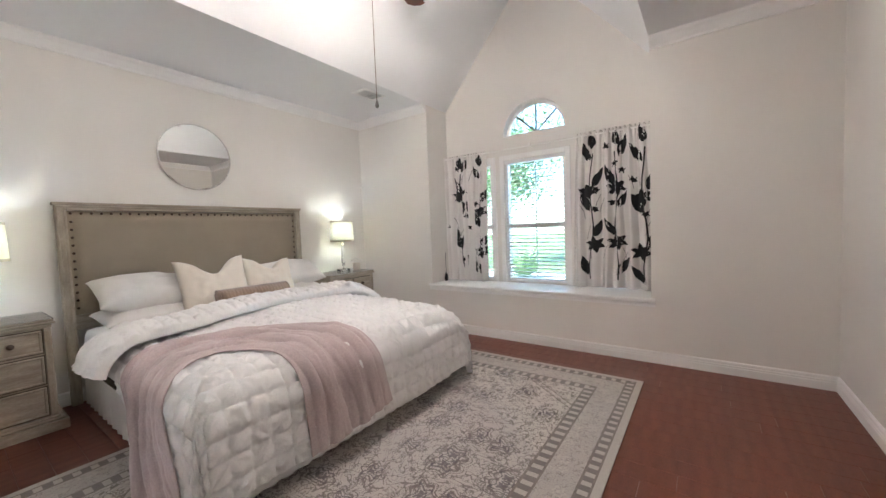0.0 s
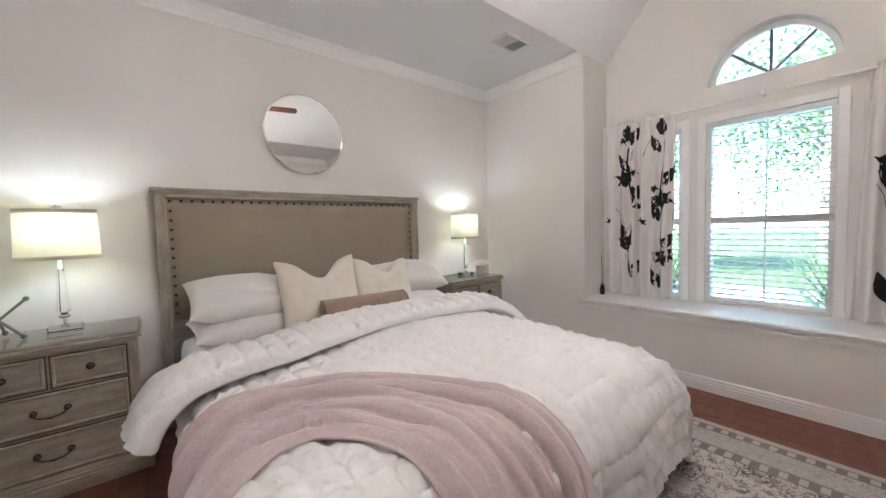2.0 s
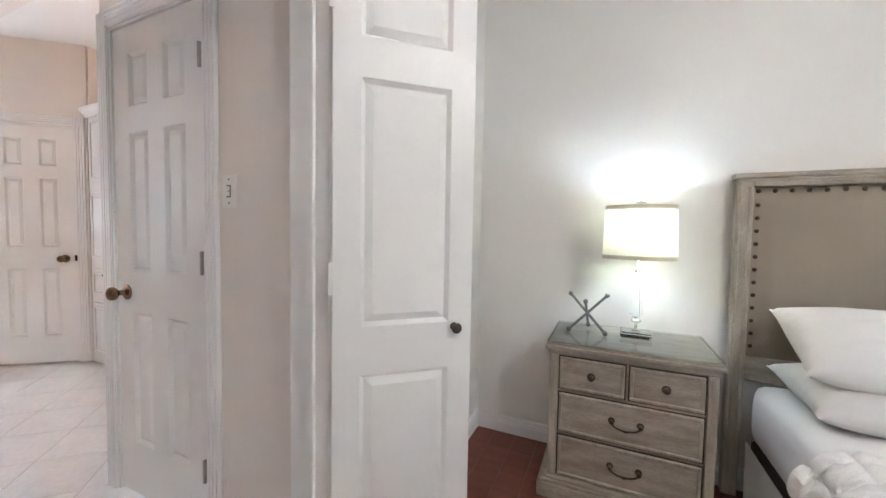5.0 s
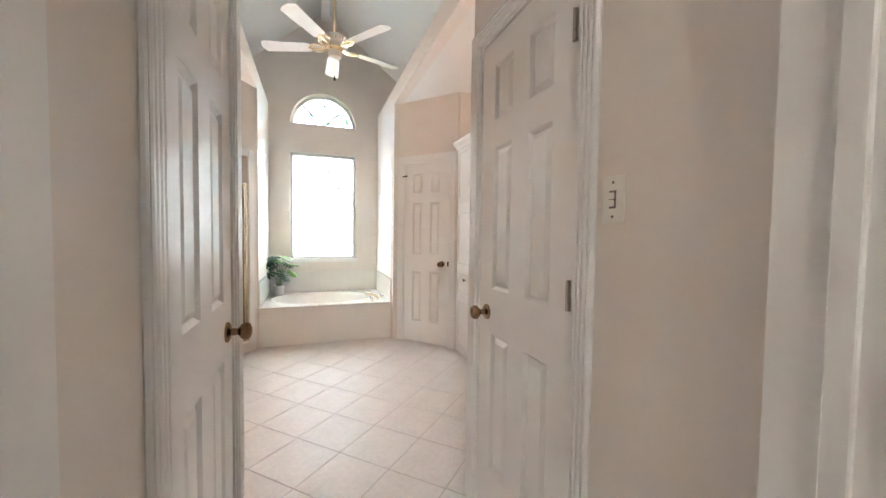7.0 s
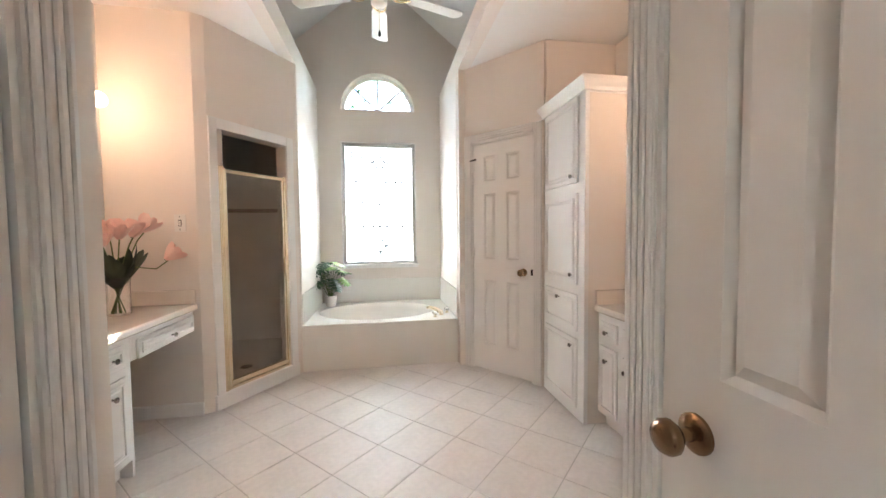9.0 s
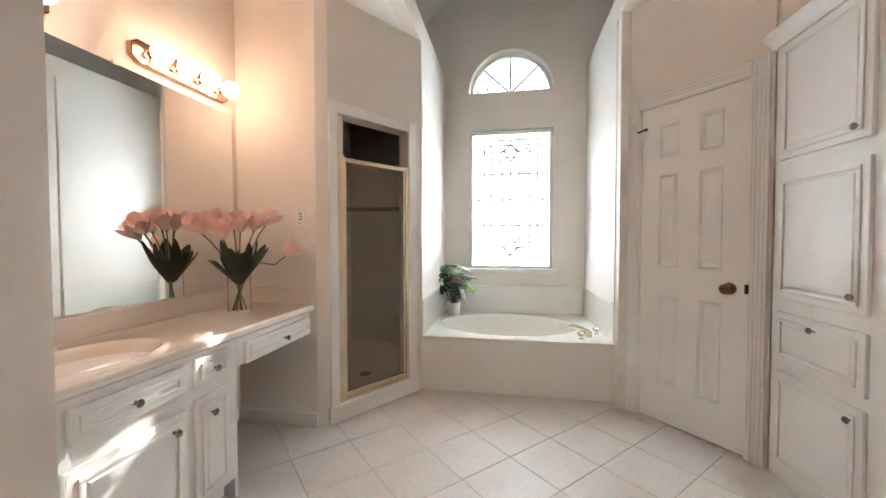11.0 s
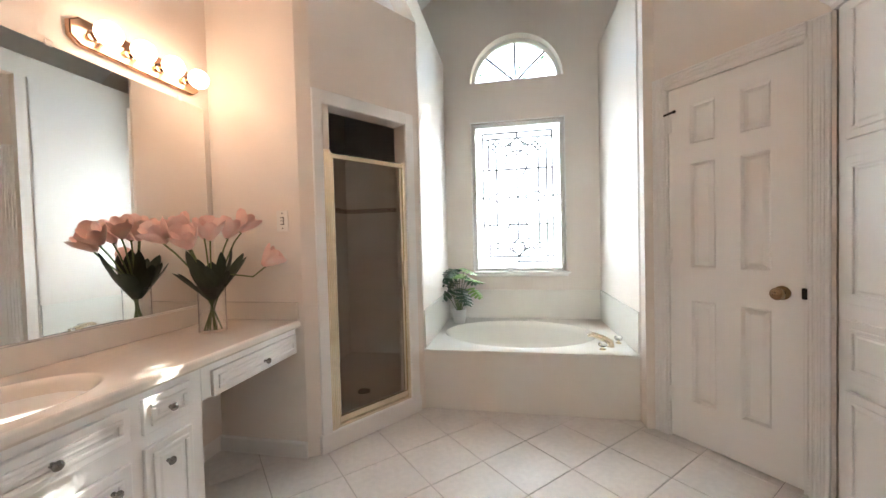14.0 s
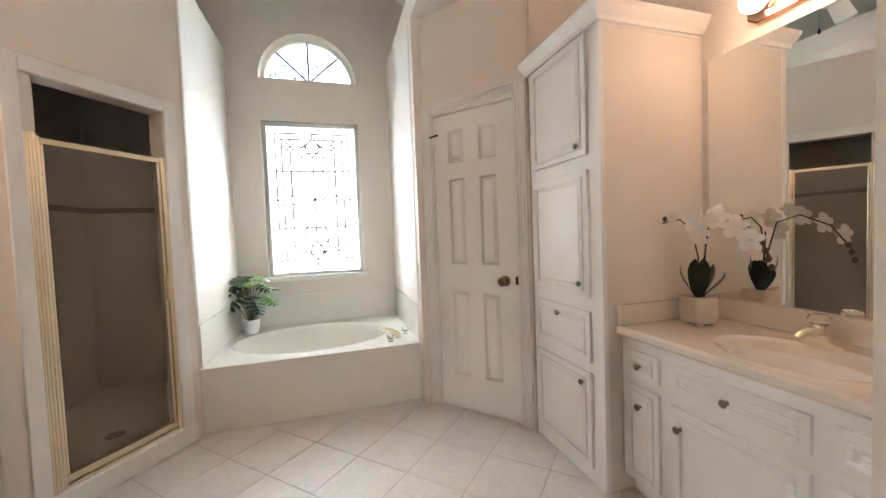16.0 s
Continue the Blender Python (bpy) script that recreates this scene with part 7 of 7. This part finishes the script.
# monstera in a white pot on the tub deck
mo = thing("potted_plant", pose(-5.99, 1.87, TZ + 0.001), "small monstera in a white pot on the tub deck", "plant")
part("pot", lathe(bmesh.new(), [(0.048, 0), (0.056, 0.012), (0.066, 0.11), (0.068, 0.122), (0.06, 0.122), (0.056, 0.10), (0, 0.1)], 24), POT, mo, smooth=50)
rnd = random.Random(12)
heads = [(-0.13, 0.03, 0.30, 0), (-0.09, -0.10, 0.36, 0), (0.02, -0.15, 0.39, 0), (0.10, -0.10, 0.30, 0), (0.0, -0.03, 0.44, 0), (-0.03, 0.09, 0.42, 0),
         (0.09, 0.03, 0.45, 1), (0.08, 0.14, 0.40, 1), (0.0, 0.17, 0.31, 1), (0.13, 0.06, 0.30, 0), (0.04, -0.17, 0.26, 0), (-0.06, -0.04, 0.48, 0), (0.05, 0.08, 0.50, 1), (0.06, -0.06, 0.49, 0), (-0.08, -0.15, 0.42, 0)]
bm = bmesh.new()
for x, y2, z, li in heads:
    tube(bm, [(x * 0.1, y2 * 0.1, 0.1), (x * 0.4, y2 * 0.4, 0.12 + (z - 0.12) * 0.6), (x * 0.72, y2 * 0.72, z)], 0.0035, 6)
part("stems", bm, STEM, mo, smooth=60)
for x, y2, z, li in heads:
    bm = bmesh.new()
    turn = math.atan2(y2, x + 0.05) + rnd.uniform(-0.5, 0.5)
    out = Vector((math.cos(turn), math.sin(turn), rnd.uniform(-0.9, -0.1))).normalized()
    side = Vector((-math.sin(turn), math.cos(turn), rnd.uniform(-0.35, 0.35))).normalized()
    up = out.cross(side)
    size = rnd.uniform(0.95, 1.25)
    c = Vector((x * 0.72, y2 * 0.72, z))
    mid = [bm.verts.new(c + out * a * size + up * (0.01 - 1.2 * (a - 0.05) ** 2)) for a in (-0.012, 0.02, 0.05, 0.08, 0.11, 0.135)]
    for s in (1, -1):
        # five fingers on each half, split almost to the midrib
        for k, (reach, lean) in enumerate(((0.062, -0.020), (0.078, 0.0), (0.076, 0.014), (0.062, 0.022), (0.036, 0.02))):
            a0 = -0.012 + 0.0294 * k
            base0, base1 = mid[k], mid[k + 1]
            for_tip = reach * size
            drop = -up * (2.6 * reach * reach)
            p0 = bm.verts.new(c + out * (a0 + lean * 0.6 + 0.001) * size + side * s * for_tip * 0.8 + drop * 0.6)
            p1 = bm.verts.new(c + out * (a0 + lean + 0.016) * size + side * s * for_tip + drop)
            p2 = bm.verts.new(c + out * (a0 + lean * 0.6 + 0.026) * size + side * s * for_tip * 0.78 + drop * 0.6)
            bm.faces.new((base0, base1, p2, p1, p0) if s > 0 else (base1, base0, p0, p1, p2))
    part("leaf", bm, LEAFLIGHT if li else LEAF, mo)

# tulips in a glass vase
tv = thing("tulip_vase", pose(-4.185, 0.90, 0.782), "clear glass vase of pink tulips on the vanity", "flower vase")
bm = bmesh.new()
n = 28
prof = [(0.0, 0.0), (0.058, 0.0), (0.0605, 0.004), (0.061, 0.24), (0.058, 0.24), (0.0575, 0.014), (0.0, 0.013)]
lathe(bm, prof, n)
part("vase", bm, GLASS, tv, "clear cylinder glass", smooth=50)
rnd = random.Random(5)
blooms_ = [(0.20, -0.05, 0.46), (0.16, 0.04, 0.43), (0.10, -0.05, 0.49), (0.06, 0.06, 0.47), (0.0, -0.03, 0.48), (-0.04, 0.07, 0.48), (-0.11, 0.09, 0.51), (-0.13, 0.21, 0.33)]
for x, y2, z in blooms_:
    a = rnd.uniform(0, 6.28)
    part("stem", tube(bmesh.new(), [(-x * 0.16 + 0.02 * math.cos(a), -y2 * 0.16, 0.014), (x * 0.10, y2 * 0.10, 0.17), (x * 0.3, y2 * 0.3, 0.28), (x * 0.75, y2 * 0.75, z - 0.07), (x, y2, z - 0.02)], 0.004, 6), STEM, tv, smooth=60)
for k in range(15):
    a = 2 * math.pi * k / 15 + rnd.uniform(-0.2, 0.2)
    r = rnd.uniform(0.10, 0.19)
    h = rnd.uniform(0.30, 0.42)
    bm = bmesh.new()
    blade_leaf(bm, (0.02 * math.cos(a), 0.02 * math.sin(a), 0.16), (r * math.cos(a), 0.75 * r * math.sin(a), h), (0.03 * math.cos(a), 0.03 * math.sin(a), 0.03), rnd.uniform(0.026, 0.038))
    part("leaf", bm, TULIPLEAF, tv, smooth=60)
for x, y2, z in blooms_:
    bm = bmesh.new()
    d = Vector((x, y2, 0.22)).normalized()
    q = d.to_track_quat("Z", "Y").to_matrix()
    bloom = part("tulip_bloom", ball(bm, Vector((x, y2, z)) - d * 0.014, 0.010, 10, 6), STEM, tv, "pink tulip flower", smooth=True)
    for ring, (rr, opn) in enumerate(((0.040, 0.85), (0.047, 1.15))):
        for k in range(3):
            a0 = 2 * math.pi * k / 3 + ring * 1.05 + x * 9
            rows, bm = [], bmesh.new()
            for i in range(7):
                t = i / 6
                rad = rr * (0.25 + opn * math.sin(min(1.0, t * 0.85) * 1.75))
                hz = -0.02 + 0.105 * t
                half = 0.95 * math.sin(math.pi * (0.12 + 0.83 * t)) ** 0.7
                rows.append([bm.verts.new(Vector((x, y2, z)) + q @ Vector((rad * math.cos(a0 + s * half), rad * math.sin(a0 + s * half), hz))) for s in (-1, -0.33, 0.33, 1)])
            for a, b in zip(rows, rows[1:]):
                for j in range(3):
                    bm.faces.new((a[j], a[j + 1], b[j + 1], b[j]))
            part("petal", bm, PINK, bloom, smooth=70)

# orchid in a footed pot
orc = thing("potted_orchid", pose(-3.74, 4.13, 0.782), "white orchid in a square cream footed pot", "plant")
bm = bmesh.new()
rings = []
for s, z in ((0.048, 0.012), (0.060, 0.03), (0.062, 0.07), (0.058, 0.125), (0.052, 0.127), (0.050, 0.112)):
    rings.append([bm.verts.new((s * (abs(math.cos(k)) ** 0.45) * (1 if math.cos(k) >= 0 else -1), s * (abs(math.sin(k)) ** 0.45) * (1 if math.sin(k) >= 0 else -1), z)) for k in (2 * math.pi * j / 32 for j in range(32))])
for a, b in zip(rings, rings[1:]):
    for j in range(32):
        bm.faces.new((a[j], a[(j + 1) % 32], b[(j + 1) % 32], b[j]))
bm.faces.new(rings[0][::-1])
bm.faces.new(rings[-1])
for x in (-1, 1):
    for y2 in (-1, 1):
        lathe(bm, [(0.012, 0.0), (0.016, 0.014), (0.014, 0.02)], 10, (x * 0.036, y2 * 0.036, 0))
part("pot", bm, POTSTONE, orc, smooth=50)
for k, (x, y2, z, w) in enumerate(((0.05, -0.03, 0.30, 0.03), (-0.03, 0.02, 0.29, 0.032), (0.03, 0.05, 0.27, 0.034), (-0.05, -0.04, 0.26, 0.03), (0.07, 0.06, 0.24, 0.03))):
    bm = bmesh.new()
    blade_leaf(bm, (x * 0.15, y2 * 0.15, 0.12), (x, y2, z), (x * 0.4, y2 * 0.4, 0.02), w, fold=0.2)
    part("leaf", bm, ORCHIDLEAF, orc, smooth=60)
spikes = [[(0, 0, 0.12), (0.01, -0.01, 0.30), (-0.01, -0.02, 0.42), (-0.06, -0.03, 0.47), (-0.14, -0.05, 0.455), (-0.19, -0.06, 0.43)], [(0.01, 0, 0.12), (0.03, 0.0, 0.30), (0.06, -0.01, 0.44), (0.14, -0.02, 0.47), (0.24, -0.03, 0.42), (0.31, -0.04, 0.31)]]
for sp in spikes:
    part("flower_stem", tube(bmesh.new(), sp, 0.0035, 6), BROWNSTEM, orc, smooth=60)
part("support_stick", tube(bmesh.new(), [(0.02, 0.01, 0.12), (0.028, 0.012, 0.40)], 0.003, 6), BROWNSTEM, orc)


def orchid_bloom(c, d, r):
    bm = bmesh.new()
    q = Vector(d).normalized().to_track_quat("Z", "Y").to_matrix()
    for k in range(5):
        a = 2 * math.pi * k / 5 + 0.3
        w = 0.75 if k % 2 else 0.5
        ring = []
        for i in range(12):
            t = 2 * math.pi * i / 12
            u, v = 0.55 + 0.45 * math.cos(t), w * 0.62 * math.sin(t)
            p = Vector((math.cos(a) * u - math.sin(a) * v, math.sin(a) * u + math.cos(a) * v, 0.12 * math.sin(u * 3) - 0.10 * v * v + 0.02 * (k % 2)))
            ring.append(bm.verts.new(Vector(c) + q @ (p * r)))
        bm.faces.new(ring)
    for s in (-1, 1):
        ball(bm, Vector(c) + q @ Vector((s * 0.12 * r, -0.12 * r, 0.15 * r)), r * 0.14, 6, 5)
    part("orchid_bloom", bm, WHITEPETAL, orc, "white orchid flower")


for c, d, r in (((-0.07, -0.055, 0.47), (-0.2, -1, 0.1), 0.035), ((0.02, -0.04, 0.46), (0.1, -1, 0.2), 0.05), ((0.05, -0.05, 0.40), (0.3, -1, -0.1), 0.045), ((0.13, -0.05, 0.465), (0.2, -1, 0.3), 0.048), ((0.20, -0.06, 0.43), (0.4, -1, 0.2), 0.048), ((0.10, -0.03, 0.49), (0.0, -0.8, 0.6), 0.042), ((0.26, -0.07, 0.38), (0.5, -1, 0.0), 0.045)):
    orchid_bloom(c, d, r)
for c in ((-0.15, -0.05, 0.455), (-0.19, -0.06, 0.43), (-0.12, -0.05, 0.475), (0.30, -0.04, 0.31), (0.29, -0.04, 0.34), (0.31, -0.04, 0.28)):
    part("bud", ball(bmesh.new(), c, 0.010, 8, 6, (1, 1, 1.3)), BROWNSTEM, orc, smooth=True)

# ---- floor pieces ----
def boards():
    parent = structure("floor_bedroom", B((WX - 0.0, SY, -0.012), (EX, NY, -0.008)), DARKGROOVE, "reddish-brown wooden plank floor")
    rnd = random.Random(4)
    w, ln = 0.127, 1.22
    meshes = {}
    x = WX
    col = 0
    while x < EX - 0.001:
        x1 = min(x + w, EX)
        y = SY - rnd.uniform(0, ln)
        while y < NY:
            a, b = max(y, SY), min(y + ln, NY)
            if b - a > 0.02:
                key = (round(x1 - x, 3), round(b - a, 3))
                if key not in meshes:
                    bm = B((0.0006, 0.0006, -0.008), (x1 - x - 0.0006, b - a - 0.0006, 0.0), 0.0012)
                    o = finish("plank", bm, WOODFLOOR)
                    meshes[key] = o.data
                else:
                    o = new("plank", meshes[key])
                o.parent = parent
                o.location = (x, a, 0)
            y += ln
        x += w
        col += 1


def tiles():
    parent = structure("floor_bath", B((BX0, BS, -0.006), (WX - 0.0, BN, -0.003)), GROUT, "pale grey ceramic tiles laid diagonally")
    P, g = 0.33, 0.002
    ox, oy = -3.645, 2.19
    lo, hi = Vector((BX0, BS)), Vector((WX - 0.005, BN))
    meshes = {}
    n = 0
    rest = bmesh.new()
    for i in range(-16, 17):
        for j in range(-16, 17):
            cx, cy = ox + (i - j) * P * 0.70711, oy + (i + j + 1) * P * 0.70711
            h = (P / 2 - g) * 1.41421
            poly = [Vector((cx + h, cy)), Vector((cx, cy + h)), Vector((cx - h, cy)), Vector((cx, cy - h))]
            for ax, lim, sgn in ((0, lo.x, 1), (0, hi.x, -1), (1, lo.y, 1), (1, hi.y, -1)):
                out = []
                for k in range(len(poly)):
                    a, b = poly[k], poly[(k + 1) % len(poly)]
                    da, db = (a[ax] - lim) * sgn, (b[ax] - lim) * sgn
                    if da >= 0:
                        out.append(a)
                    if da * db < 0:
                        out.append(a + (b - a) * (da / (da - db)))
                poly = out
                if not poly:
                    break
            if len(poly) < 3:
                continue
            if cx > BX1 and not (HALL0 - 0.25 < cy < HALL1 + 0.25):
                continue
            if cx < TUBX - 0.3 or cy < BS - 0.1 or cy > BN + 0.1:
                continue
            full = len(poly) == 4 and all(abs((p - Vector((cx, cy))).length - h) < 1e-4 for p in poly)
            if full and "full" in meshes:
                o = new("tile", meshes["full"])
                o.parent, o.location = parent, (cx, cy, 0)
                continue
            bm = bmesh.new()
            c = Vector((cx, cy)) if full else Vector((0, 0))
            if full:
                c = Vector((cx, cy))
            tops = []
            mid = sum(poly, Vector((0, 0))) / len(poly)
            for q, z in ((1.0, -0.004), (1.0, -0.0012), (1 - 0.0016 / h * 1.4, 0.0)):
                tops.append([bm.verts.new(((mid + (p - mid) * q - c).x, (mid + (p - mid) * q - c).y, z)) for p in poly])
            for a, b in zip(tops, tops[1:]):
                for k in range(len(a)):
                    bm.faces.new((a[k], a[(k + 1) % len(a)], b[(k + 1) % len(a)], b[k]))
            bm.faces.new(tops[-1])
            o = finish("tile", bm, TILE)
            if full:
                meshes["full"] = o.data
                o.location = (cx, cy, 0)
            o.parent = parent


boards()
tiles()
structure("trim_threshold", B((WX - 0.03, HALL0 + 0.07, -0.004), (WX + 0.01, HALL1 - 0.06, 0.006), 0.003), GREYWOOD, "wooden threshold strip in the doorway")
